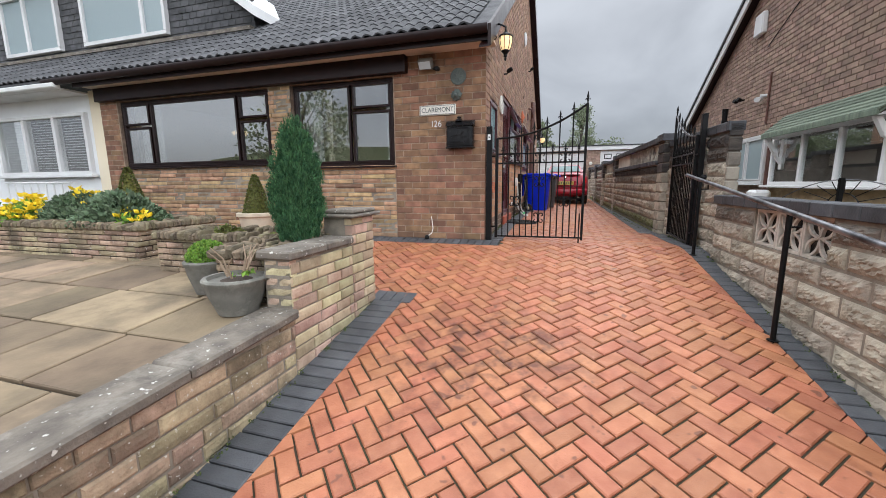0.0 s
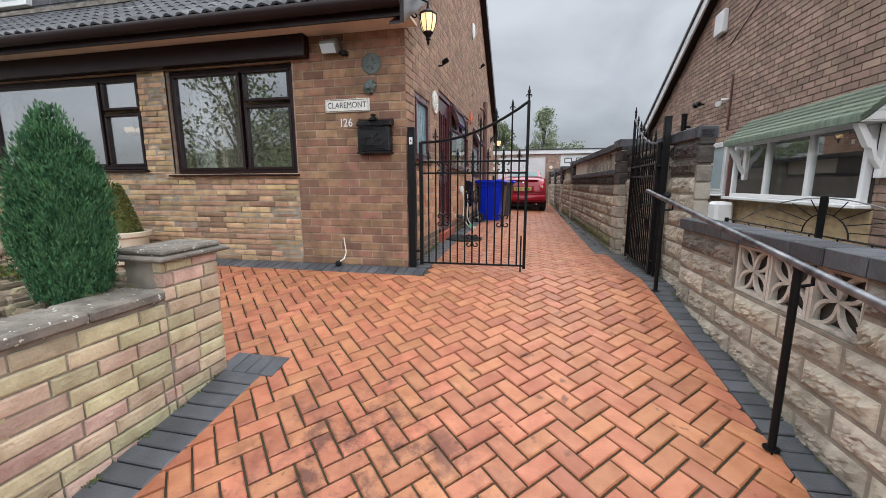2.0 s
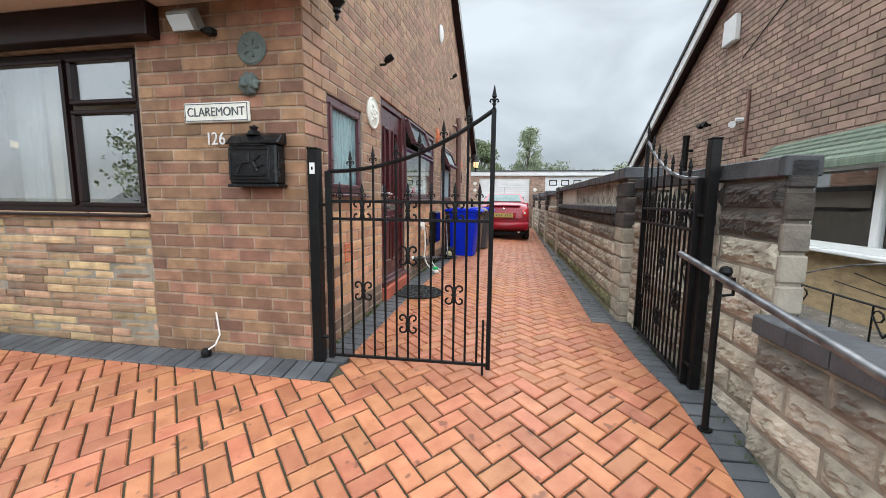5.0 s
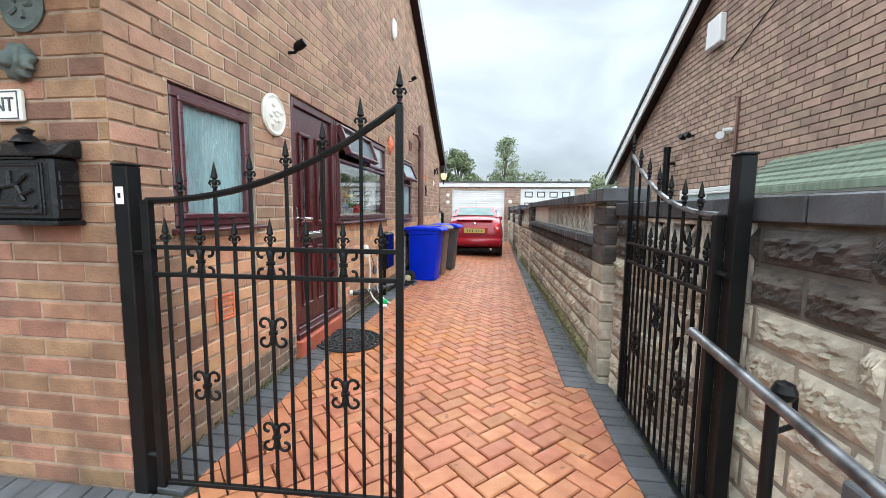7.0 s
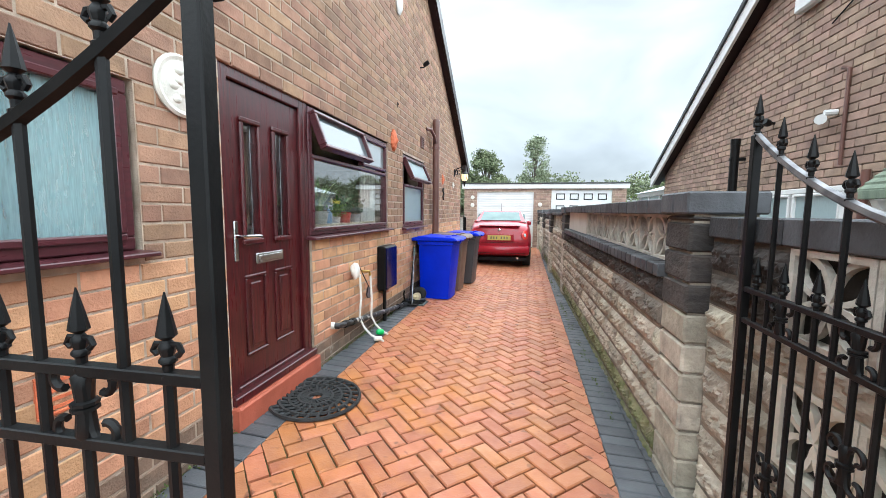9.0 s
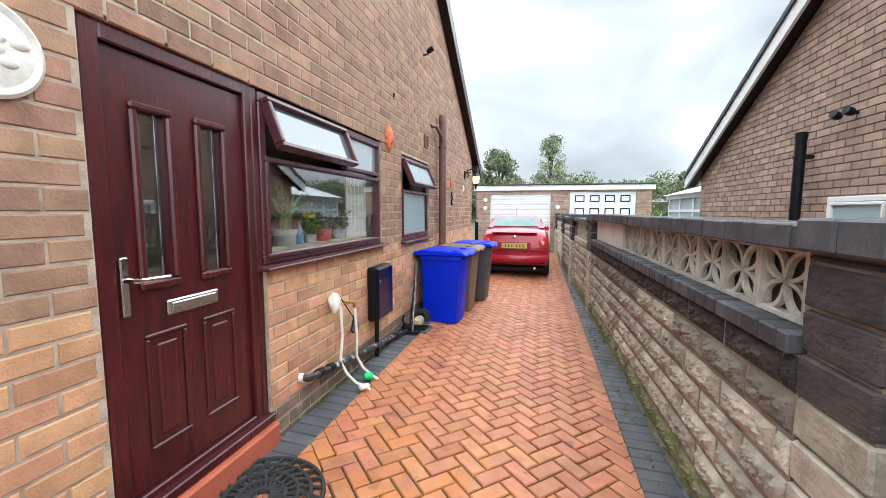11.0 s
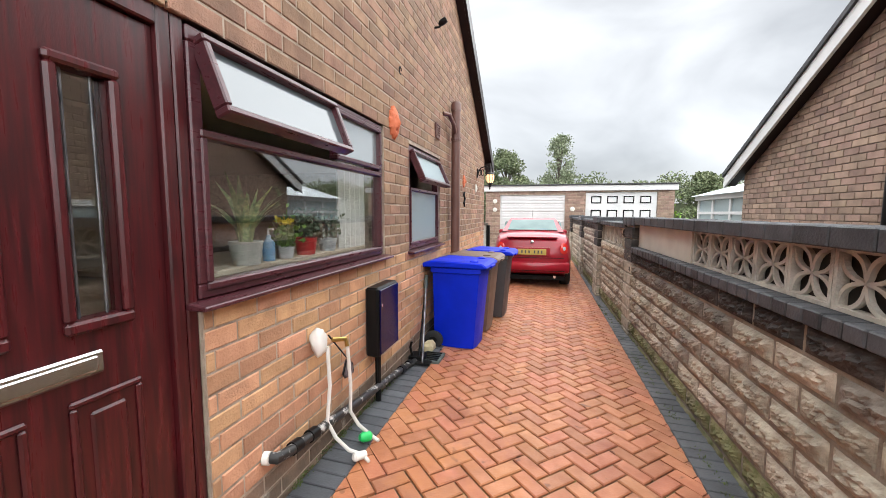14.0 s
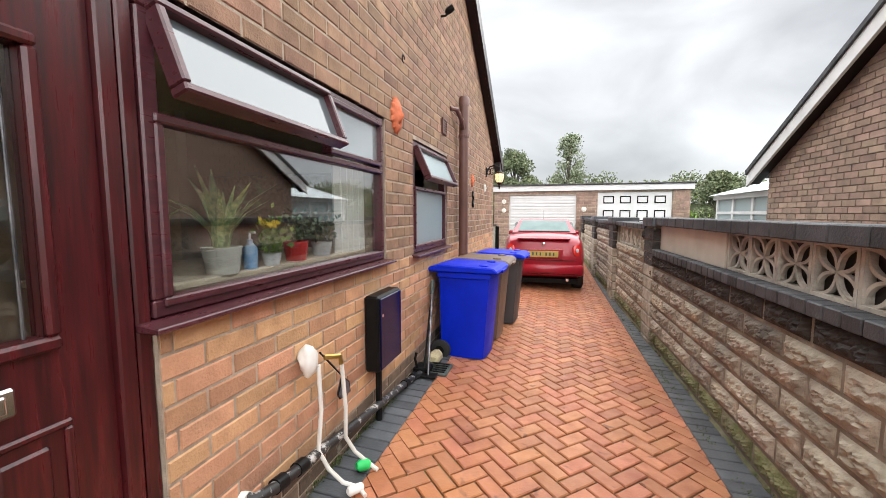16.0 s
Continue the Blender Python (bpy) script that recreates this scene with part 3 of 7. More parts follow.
setting("fascia_front", box(XL, XS + 0.12, 4.565, 4.59, 2.31, 2.47), M_BROWN, "dark brown fascia board along the eaves", "fascia")
bm = bmesh.new()
gut = [(4.555 - 0.11 * (0.5 - 0.5 * math.cos(math.pi * i / 8)) , 2.44 - 0.085 * math.sin(math.pi * i / 8)) for i in range(9)]
gutter_pts = gut + [(p[0] * 0.94 + 4.5 * 0.06, p[1] + 0.006) for p in gut[::-1]]
prism(gutter_pts, "x", XL - 0.55, XS + 0.10, bm)
setting("gutter_front", bm, M_BROWN, "dark brown half-round gutter along the front eaves", "gutter", True)
setting("soffit_front", box(XL, XS + 0.12, 4.592, YF - 0.002, 2.345, 2.37), M_SOFFIT, "cream soffit board under the eaves", "soffit")
setting("lintel_board", box(-7.6, -1.97, YF - 0.11, YF - 0.001, 2.135, 2.342, 0.006), M_BROWN, "dark brown boxed board above the windows", "trim")
for nm, e, r in (("verge_front", EAVE_F - 0.02, RIDGE), ("verge_rear", EAVE_B + 0.02, RIDGE)):
    bm = prism([(e, roof_z(e) - 0.23), (r, roof_z(RIDGE) - 0.23), (r, roof_z(RIDGE)), (e, roof_z(e))], "x", XS + 0.10, XS + 0.135)
    setting(nm, bm, M_BROWN, "dark brown barge board along the gable", "trim")
    bm = prism([(e, roof_z(e) - 0.235), (r, roof_z(RIDGE) - 0.235), (r, roof_z(RIDGE) - 0.215), (e, roof_z(e) - 0.215)], "x", XS + 0.002, XS + 0.10)
    setting(nm.replace("verge", "verge_soffit"), bm, M_BROWN, "dark brown soffit under the gable verge", "trim")
setting("eaves_end", box(XS + 0.02, XS + 0.12, EAVE_B - 0.45, EAVE_B, 2.15, 2.44), M_BROWN, "dark brown boxed eaves end", "trim")

# ---- right-hand walls ----
TA = math.degrees(math.atan(0.043))
WALL_A = pose(1.60, 2.0, 0, 0, 0, -90 + TA)   # x runs towards the road, y into the wall
TB = math.degrees(math.atan(0.020))
WALL_B = pose(1.376, 6.4, 0, 0, 0, -90 + TB)


def wall_root(name, label, m):
    return thing(name, label, "wall", m, "structure")


def ua(y):
    return 2.0 - y


def ub(y):
    return 6.4 - y


# wall beside the drive: a low part with screen blocks, and a tall part behind the gate
TALL = 0.05   # the tall part stands back by this much
SCR_A = [(ua(3.78), ua(2.86), 0.225, 0.51)]
SCR_T = [(ua(5.97), ua(5.05), 0.925, 1.22), (ua(5.97), ua(5.05), 0.50, 0.80)]
wall_a = wall_root("wall_drive_low", "split-faced stone block wall with dark brick coping", WALL_A)
bm = wall_with_holes(ua(4.55), ua(-2.6), -1.4, 0.51, SCR_A, 0.12, pose(0, 0.005, 0))
wall_with_holes(ua(6.46), ua(4.55), -0.4, 0.925, [(ua(5.97), ua(5.05), 0.50, 0.80)], 0.10, pose(0, TALL + 0.005, 0), bm)
part("core", bm, M_JOINT, wall_a)
M_JOINT_DARK = mat("sooty_joint", (0.10, 0.085, 0.068), (0.045, 0.039, 0.033), 0.95, 10, 0.4, 90)
part("core", wall_with_holes(ua(6.46), ua(4.55), 0.925, 1.22, SCR_T[:1], 0.10, pose(0, TALL + 0.005, 0)), M_JOINT_DARK, wall_a)
wall_b = wall_root("wall_drive_tall", "split-faced stone block wall with dark brick ledge", WALL_B)
bm = wall_with_holes(ub(11.15), ub(6.76), -0.4, 0.985, [], 0.2, pose(0, 0.005, 0))
wall_with_holes(ub(19.4), ub(11.15), -0.4, 1.25, [(ub(13.4), ub(11.7), 0.98, 1.25)], 0.2, pose(0, 0.005, 0), bm)
part("core", bm, M_JOINT, wall_b)
BLK_L, BLK_H = 0.41, 0.141
blocks_a, blocks_b, blocks_top = [], [], []


def block_places(m, bricks, length, height):
    return [m @ pose(u, TALL if m is WALL_A and u < ua(4.55) else 0, z) @ Matrix.Diagonal((w / length, 1, h / height, 1)) for u, z, w, h in bricks]


stone_a = courses(ua(4.55), ua(-2.6), -1.335, 0.51, BLK_L, BLK_H, 0.016, SCR_A) + courses(ua(6.46), ua(4.55), -0.2, 1.215, BLK_L, BLK_H, 0.016, SCR_T)
blocks_a = [b for b in stone_a if not (b[1] > 0.93 or (b[1] > 0.40 and b[0] > ua(4.55)))]
blocks_top = block_places(WALL_A, [b for b in stone_a if b not in blocks_a], BLK_L, BLK_H)
blocks_a = block_places(WALL_A, blocks_a, BLK_L, BLK_H)
stone_b = courses(ub(11.15), ub(6.76), -0.14, 0.985, BLK_L, BLK_H, 0.016) + courses(ub(19.4), ub(11.15), -0.14, 1.25, BLK_L, BLK_H, 0.016, [(ub(13.4), ub(11.7), 0.98, 1.25)])
for yp in (13.45, 16.0, 18.9):
    stone_b = [b for b in stone_b if not ub(yp + 0.45) < b[0] < ub(yp)]
dark_rng = random.Random(4)
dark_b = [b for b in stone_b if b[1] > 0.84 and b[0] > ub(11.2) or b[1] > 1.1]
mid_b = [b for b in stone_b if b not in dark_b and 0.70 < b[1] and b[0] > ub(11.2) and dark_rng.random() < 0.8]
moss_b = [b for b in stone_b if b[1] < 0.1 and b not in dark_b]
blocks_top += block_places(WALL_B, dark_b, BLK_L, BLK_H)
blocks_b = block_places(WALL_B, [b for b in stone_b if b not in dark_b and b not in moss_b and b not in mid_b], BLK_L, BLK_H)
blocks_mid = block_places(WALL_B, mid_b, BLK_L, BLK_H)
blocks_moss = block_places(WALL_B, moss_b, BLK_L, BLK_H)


M_BLOCK_FLAT = mat("sawn_block", (0.33, 0.30, 0.25), (0.22, 0.195, 0.16), 0.92, 5, 0.4, 60, vary=0.15)


def pier(name, m, u0, u1, top, depth, proud=0.0):
    """A square pier of split blocks with a dark brick cap."""
    root = thing(name, "square pier of split-faced blocks with dark cap", "pier", m, "structure")
    part("core", box(u0 + 0.01, u1 - 0.01, -proud + 0.012, depth, -0.35, top - 0.1), M_JOINT, root)
    z, row = -0.12, 0
    while z < top - 0.12:
        h = min(BLK_H, top - 0.1 - z) - 0.012
        bm = box(u0, u1, -proud, -proud + 0.15, z, z + h, 0.008)
        for v in bm.verts:
            if v.co.y < -proud + 0.002:
                v.co.y -= random.uniform(0, 0.008)
        part("block", bm, M_BLOCK if z < 0.86 else M_BLOCK_TOP, root)
        part("block", box(u1 - 0.16, u1 + 0.004, -proud + 0.155, depth, z, z + h, 0.008), M_BLOCK_FLAT, root)
        z += BLK_H
        row += 1
    k = max(2, round((u1 - u0) / 0.22))
    for i in range(k):
        w = (u1 - u0 + 0.05) / k
        part("cap_brick", box(u0 - 0.025 + i * w, u0 - 0.025 + (i + 1) * w - 0.008, -proud - 0.03, depth + 0.03, top - 0.1, top, 0.008), M_BLUE_BRICK, root)
    return root


pier("pier_1", WALL_B, ub(6.76), ub(6.47), 1.42, 0.27)
pier("pier_2", WALL_B, ub(11.5), ub(11.12), 1.40, 0.3, 0.02)
for i, yp in enumerate((13.45, 16.0, 18.9)):
    pier("pier_%d" % (i + 3), WALL_B, ub(yp + 0.45), ub(yp), 1.38, 0.3, 0.06)


def coping(root, u0, u1, z0, z1, y0, y1, length, name="coping_brick"):
    u = u0
    while u < u1 - 0.03:
        w = min(length, u1 - u)
        part(name, box(u, u + w - 0.008, y0, y1, z0, z1 + random.uniform(-0.002, 0.002), 0.006), M_BLUE_BRICK, root)
        u += length


coping(wall_a, ua(4.55), ua(-2.6), 0.515, 0.60, -0.03, 0.17, 0.215)
coping(wall_a, ua(6.46), ua(4.53), 1.22, 1.31, TALL - 0.02, TALL + 0.13, 0.235)
coping(wall_b, ub(11.12), ub(6.76), 0.985, 1.055, -0.035, 0.075, 0.11, "ledge_brick")
coping(wall_b, ub(11.12), ub(6.76), 1.315, 1.40, -0.01, 0.24, 0.225)
for a, b in ((13.45, 11.5), (16.0, 13.9), (18.9, 16.45)):
    coping(wall_b, ub(a), ub(b), 1.255, 1.32, -0.03, 0.24, 0.225)


def screen_block(sz, th):
    """An open concrete block: a frame with four leaves that meet in the middle."""
    bm = bmesh.new()
    h = sz / 2
    fr = 0.02
    for a in ((-h, h, -h, -h + fr), (-h, h, h - fr, h), (-h, -h + fr, -h + fr, h - fr), (h - fr, h, -h + fr, h - fr)):
        box(a[0], a[1], 0, th, a[2], a[3], bm=bm)
    for k in range(4):
        ang = math.pi / 4 + k * math.pi / 2
        d, n = Vector((math.cos(ang), math.sin(ang))), Vector((-math.sin(ang), math.cos(ang)))
        R = h * 1.30
        for side in (1, -1):
            outer, inner = [], []
            for i in range(9):
                s = i / 8
                wdt = math.sin(math.pi * s) ** 0.8 * 0.35 * h + 0.02 * h
                c = d * (R * s)
                outer.append(c + n * side * wdt)
                inner.append(c + n * side * max(0.0, wdt - 0.13 * h))
            pts = outer + inner[::-1]
            clean = []
            for p in pts:
                if not clean or (p - clean[-1]).length > 1e-4:
                    clean.append(p)
            if (clean[0] - clean[-1]).length < 1e-4:
                clean.pop()
            half = len(outer)
            vs = [[bm.verts.new((p.x, y, p.y)) for p in q] for q in (outer, inner) for y in (0.012, th - 0.012)]
            of, ob_, nf, nb = vs
            for i in range(8):
                bm.faces.new((of[i], of[i + 1], nf[i + 1], nf[i]))
                bm.faces.new((ob_[i], nb[i], nb[i + 1], ob_[i + 1]))
                bm.faces.new((of[i], ob_[i], ob_[i + 1], of[i + 1]))
                bm.faces.new((nf[i], nf[i + 1], nb[i + 1], nb[i]))
    return mesh_of("screen_block", bm, M_SCREEN)


scr = screen_block(0.292, 0.045)
for i in range(3):
    ob = new("screen_block", scr)
    ob.parent, ob.matrix_basis = wall_a, Matrix.Translation((ua(3.78) + 0.153 + 0.306 * i, 0.02, 0.368)) @ Matrix.Diagonal((1.03, 1, 0.96, 1))
for i in range(9):
    ob = new("screen_block", scr)
    ob.parent, ob.matrix_basis = wall_b, Matrix.Translation((ub(9.52) + 0.148 + 0.296 * i, 0.06, 1.186)) @ Matrix.Diagonal((1.0, 1, 0.885, 1))
for i in range(6):
    ob = new("screen_block", scr)
    ob.parent, ob.matrix_basis = wall_b, Matrix.Translation((ub(13.4) + 0.142 + 0.284 * i, 0.04, 1.115)) @ Matrix.Diagonal((0.97, 1, 0.92, 1))
M_SCREEN_PALE = mat("pale_screen_block", (0.66, 0.62, 0.52), (0.52, 0.48, 0.39), 0.9, 9, 0.4, 90, stain=(0.20, 0.18, 0.13), stain_scale=5.0, stain_lo=0.58, stain_hi=0.78)
scr_pale = scr.copy()
scr_pale.materials[0] = M_SCREEN_PALE
for i in range(3):
    for me_, z_ in ((scr, 1.07), (scr_pale, 0.65)):
        ob = new("screen_block", me_)
        ob.parent, ob.matrix_basis = wall_a, Matrix.Translation((ua(5.97) + 0.153 + 0.306 * i, TALL - 0.004, z_)) @ Matrix.Diagonal((1.03, 1, 1.0, 1))
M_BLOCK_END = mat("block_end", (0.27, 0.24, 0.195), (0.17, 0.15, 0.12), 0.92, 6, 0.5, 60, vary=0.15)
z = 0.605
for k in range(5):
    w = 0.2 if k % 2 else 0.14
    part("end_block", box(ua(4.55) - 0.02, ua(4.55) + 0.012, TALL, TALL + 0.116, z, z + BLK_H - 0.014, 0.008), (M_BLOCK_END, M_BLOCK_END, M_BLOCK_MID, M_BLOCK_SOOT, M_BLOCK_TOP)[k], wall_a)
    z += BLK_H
# Dark sheets added behind the pierced blocks; the openings' shade is in their colour.
M_OPENING_SHADE = mat("opening_shade_sheet", (0.05, 0.042, 0.035), (0.03, 0.026, 0.022), 0.9, 6, 0.2, 60)
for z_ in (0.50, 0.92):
    part("opening_shade_sheet", box(ua(5.97) - 0.01, ua(5.05) + 0.01, TALL + 0.075, TALL + 0.10, z_, z_ + 0.30), M_OPENING_SHADE, wall_a)
part("opening_shade_sheet", box(ua(3.785), ua(2.855), 0.07, 0.15, 0.22, 0.512), M_OPENING_SHADE, wall_a)
part("opening_shade_sheet", box(ub(9.525), ub(6.87), 0.112, 0.22, 1.05, 1.316), M_OPENING_SHADE, wall_b)
part("render_panel", box(ub(11.12), ub(9.53), 0.05, 0.14, 1.055, 1.315, 0.004), M_RENDER, wall_b, "smooth cream rendered panel")

# ---- garden wall at the other side of the drive ----
GX = -1.60
garden = wall_root("wall_garden", "low weathered stone garden wall with concrete coping", facing((GX, 0, 0), 90))


def low_z(y):
    return -0.105 + 0.05 * (y - 1.95)


bm = prism([(-2.6, -1.4), (1.95, -0.8), (1.95, low_z(1.95)), (-2.6, low_z(-2.6))], "y", 0.01, 0.2)
box(1.95, 3.08, 0.01, 0.2, -0.7, 0.27, bm=bm)
box(2.72, 3.06, 0.01, 0.26, -0.6, 0.47, bm=bm)
part("core", bm, M_JOINT, garden)
gs = courses(-2.6, 1.95, -1.3, 0.0, 0.27, 0.088, 0.010, (), low_z, jitter=0.6, seed=3)
gs += courses(1.95, 2.70, -0.63, 0.27, 0.24, 0.08, 0.009, jitter=0.35, seed=5)
gs += courses(2.70, 3.08, -0.63, 0.47, 0.20, 0.08, 0.009, jitter=0.2, seed=6)
stones_g = [facing((GX, 0, 0), 90) @ pose(u, random.uniform(-0.006, 0.004), z) @ Matrix.Diagonal((w / 0.25, 1, h / 0.06, 1)) for u, z, w, h in gs]
NEAR_END = facing((GX - 0.2, 1.95, 0), 0)
stones_g += [NEAR_END @ pose(u, 0, z) @ Matrix.Diagonal((w / 0.25, 1, h / 0.06, 1)) for u, z, w, h in courses(0.0, 0.2, -0.105, 0.27, 0.2, 0.066, 0.01)]
y = -2.6
for y0, y1 in ((-2.6, -1.4), (-1.4, -0.3), (-0.3, 0.45), (0.45, 1.2), (1.2, 1.97)):
    part("coping_stone", prism([(y0, low_z(y0)), (y1 - 0.006, low_z(y1)), (y1 - 0.006, low_z(y1) + 0.06), (y0, low_z(y0) + 0.06)], "y", -0.035, 0.235, bevel=0.012), M_CAP, garden)
for y0, y1 in ((1.92, 2.32), (2.325, 2.69)):
    part("coping_stone", box(y0, y1, -0.03, 0.24, 0.272, 0.33, 0.012), M_CAP, garden)
part("pier_cap", box(2.66, 3.14, -0.05, 0.31, 0.472, 0.50, 0.01), M_CAP, garden)
part("pier_cap", box(2.70, 3.10, -0.02, 0.28, 0.50, 0.535, 0.012), M_CAP, garden)

# patio of sandstone flags, falling gently towards the road
def patio_z(y):
    return -0.235 + 0.085 * y


P_TILT = pose(0, 0, -0.235, math.degrees(math.atan(0.085)), 0, 0)
M_FLAG_JOINT = mat("flag_joint", (0.035, 0.028, 0.02), (0.02, 0.018, 0.012), 0.95, 5, 0.3, 80)
bm = box(-12.5, GX - 0.2, -2.6, 3.0, -0.5, -0.022)
bm.transform(P_TILT)
patio = setting("patio", bm, M_FLAG_JOINT, "worn buff sandstone flag patio with dark joints", "patio")
flag_rng = random.Random(12)
fy = -2.6
while fy < 2.9:
    d = flag_rng.choice((0.36, 0.5, 0.57, 0.57))
    fx = GX - 0.21 + flag_rng.uniform(0, 0.2)
    while fx > -12.3:
        w = flag_rng.choice((0.45, 0.6, 0.72, 0.86))
        x1 = min(fx, GX - 0.21)
        bm = box(fx - w + 0.018, x1, fy + 0.018, fy + d, -0.03, flag_rng.uniform(-0.003, 0.004), 0.006)
        bm.transform(P_TILT)
        part("flagstone", bm, M_FLAG, patio)
        fx -= w
    fy += d

# raised beds of thin stone
BEDS = [("raised_bed_long", -12.2, -4.0, 2.72, 3.6, 0.37), ("raised_bed_short", -3.46, -1.83, 2.50, 3.02, 0.345), ("raised_bed_stepped", -2.32, -1.83, 2.06, 2.49, 0.31)]
stones_bed, rubble_places = [], []
for nm, x0, x1, y0, y1, top in BEDS:
    root = wall_root(nm, "raised bed edged with thin brown stones and rubble coping", pose(0, 0, 0))
    part("bed_core", box(x0 + 0.01, x1 - 0.01, y0 + 0.012, y1 - 0.01, -0.3, top - 0.06), M_SOIL, root, "dark garden soil")
    for fr, a, b in ((facing((0, y0, 0), 0), x0, x1), (facing((x1, 0, 0), 90), y0, y1), (facing((0, y1, 0), 180), -x1, -x0), (facing((x0, 0, 0), -90), -y1, -y0)):
        for u, z, w, h in courses(a, b, -0.14, top - 0.07, 0.22, 0.055, 0.009, jitter=0.3, seed=len(nm) + int(b)):
            stones_bed.append(fr @ pose(u, random.uniform(-0.004, 0.006), z) @ Matrix.Diagonal((w / 0.25, 1, h / 0.06, 1)))
        u = a
        while u < b:
            w = random.uniform(0.026, 0.055)
            rubble_places.append(fr @ pose(u + w / 2, 0, top - 0.075, random.uniform(-10, 10), random.uniform(-20, 20), random.uniform(-10, 10)) @ Matrix.Diagonal((w / 0.08, random.uniform(0.75, 1.15), random.uniform(0.65, 1.15), 1)))
            u += w


# ---- windows and doors ----
def bars(rects, y0, y1, bevel=0.006):
    bm = bmesh.new()
    for a, b, c, d in rects:
        box(a, b, y0, y1, c, d, bevel, bm)
    return bm


def window(name, label, m, u0, u1, z0, z1, splits, frame_m, glass=None, inset=0.045, sill=True, fw=0.055):
    """splits: panes as (u0, u1, z0, z1, opening) in metres; every pane has its own sash."""
    root = thing(name, label, "window", m, "structure")
    glass = glass or M_GLASS
    part("window_frame", bars([(u0, u1, z0, z0 + fw), (u0, u1, z1 - fw, z1), (u0, u0 + fw, z0 + fw, z1 - fw), (u1 - fw, u1, z0 + fw, z1 - fw)], inset, inset + 0.07), frame_m, root)
    for a, b, c, d, opening, *frost in splits:
        s = 0.03
        holder = root
        rects = [(a, b, c, c + s), (a, b, d - s, d), (a, a + s, c + s, d - s), (b - s, b, c + s, d - s)]
        if opening:
            sash = part("opening_sash", bars(rects, -0.035, 0.03), frame_m, root, "top-hung sash standing open")
            sash.matrix_basis = Matrix.Translation((0, inset, d)) @ pose(0, 0, 0, -opening, 0, 0) @ Matrix.Translation((0, 0, -d))
            holder = sash
            yg = 0.0
        else:
            sash = part("sash", bars(rects, inset - 0.012, inset + 0.05), frame_m, root)
            yg, holder = inset + 0.02, sash
        pane = part("pane", box(a + s - 0.004, b - s + 0.004, yg, yg + 0.006, c + s - 0.004, d - s + 0.004), (M_SASHGLASS if opening else M_TOPLIGHT) if frost else glass, holder)
        pane.visible_shadow = False
    if sill:
        part("window_sill", prism([(-0.06, z0 - 0.03), (inset + 0.07, z0 - 0.03), (inset + 0.07, z0 + 0.003), (-0.06, z0 - 0.012)], "x", u0 - 0.05, u1 + 0.05, bevel=0.004), frame_m, root)
    return root


window("window_1", "wide dark brown framed front window with side lights", FRONT, -7.22, -4.19, 1.05, 2.12,
       [(-7.18, -6.60, 1.74, 2.08, 0), (-7.18, -6.60, 1.09, 1.70, 0), (-6.56, -4.80, 1.09, 2.08, 0), (-4.76, -4.23, 1.74, 2.08, 0), (-4.76, -4.23, 1.09, 1.70, 0)], M_BROWN, M_GLASS_FRONT)
window("window_2", "dark brown framed front window with a top light", FRONT, -3.77, -2.21, 0.99, 2.12,
       [(-3.73, -2.86, 1.03, 2.08, 0), (-2.82, -2.25, 1.76, 2.08, 0), (-2.82, -2.25, 1.03, 1.72, 0)], M_BROWN, M_GLASS_FRONT)
window("window_3", "small frosted window in a rosewood frame", SIDE, 5.255, 5.87, 1.15, 1.84, [(5.295, 5.83, 1.19, 1.80, 0)], M_FRAME, M_FROST_STREAK, 0.014)
window("window_4", "kitchen window in a rosewood frame with its top sash open", SIDE, 7.24, 8.92, 1.125, 2.095,
       [(7.27, 8.89, 1.155, 1.745, 0), (7.27, 8.20, 1.765, 2.065, 21, 1), (8.235, 8.89, 1.765, 2.065, 0, 1)], M_FRAME, None, 0.014)
window("window_5", "frosted window in a rosewood frame with its top sash open", SIDE, 9.52, 10.58, 1.10, 2.06,
       [(9.56, 10.54, 1.14, 1.68, 0), (9.56, 10.54, 1.71, 2.02, 24)], M_FRAME, M_FROST, 0.014)

# front door
door = thing("door_1", "dark rosewood panelled front door with two slim glazed lights", "door", SIDE, "structure")
DU0, DU1, DZ0, DZ1 = 6.372, 7.235, 0.215, 2.118
part("door_frame", bars([(DU0, DU0 + 0.07, DZ0, DZ1), (DU1 - 0.045, DU1, DZ0, DZ1), (DU1 - 0.098, DU1 - 0.049, DZ0, DZ1), (DU0 + 0.07, DU1 - 0.098, DZ1 - 0.075, DZ1), (DU0 + 0.07, DU1 - 0.098, DZ0, DZ0 + 0.06)], 0.02, 0.10), M_ROSE, door)
a0, a1, c0, c1 = DU0 + 0.075, DU1 - 0.10, DZ0 + 0.065, DZ1 - 0.08
LIGHTS = [(6.568, 6.692, 1.145, 1.83), (6.862, 6.988, 1.145, 1.83)]
leaf = part("door_leaf", wall_with_holes(a0, a1, c0, c1, LIGHTS, 0.045, pose(0, 0.045, 0)), M_ROSE, door)
for a, b, c, d in LIGHTS:
    part("light_moulding", bars([(a - 0.03, b + 0.03, c - 0.035, c), (a - 0.03, b + 0.03, d, d + 0.03), (a - 0.03, a, c, d), (b, b + 0.03, c, d)], 0.025, 0.05, 0.008), M_ROSE, leaf)
    pane = part("glass_pane", box(a, b, 0.07, 0.076, c, d), M_GLASS, leaf, "slim leaded glass light")
    pane.visible_shadow = False
    part("lead_strip", bars([(b - 0.03, b - 0.022, c, d), (a + 0.022, a + 0.03, c, d)], 0.064, 0.07, 0.002), M_STEEL, leaf)
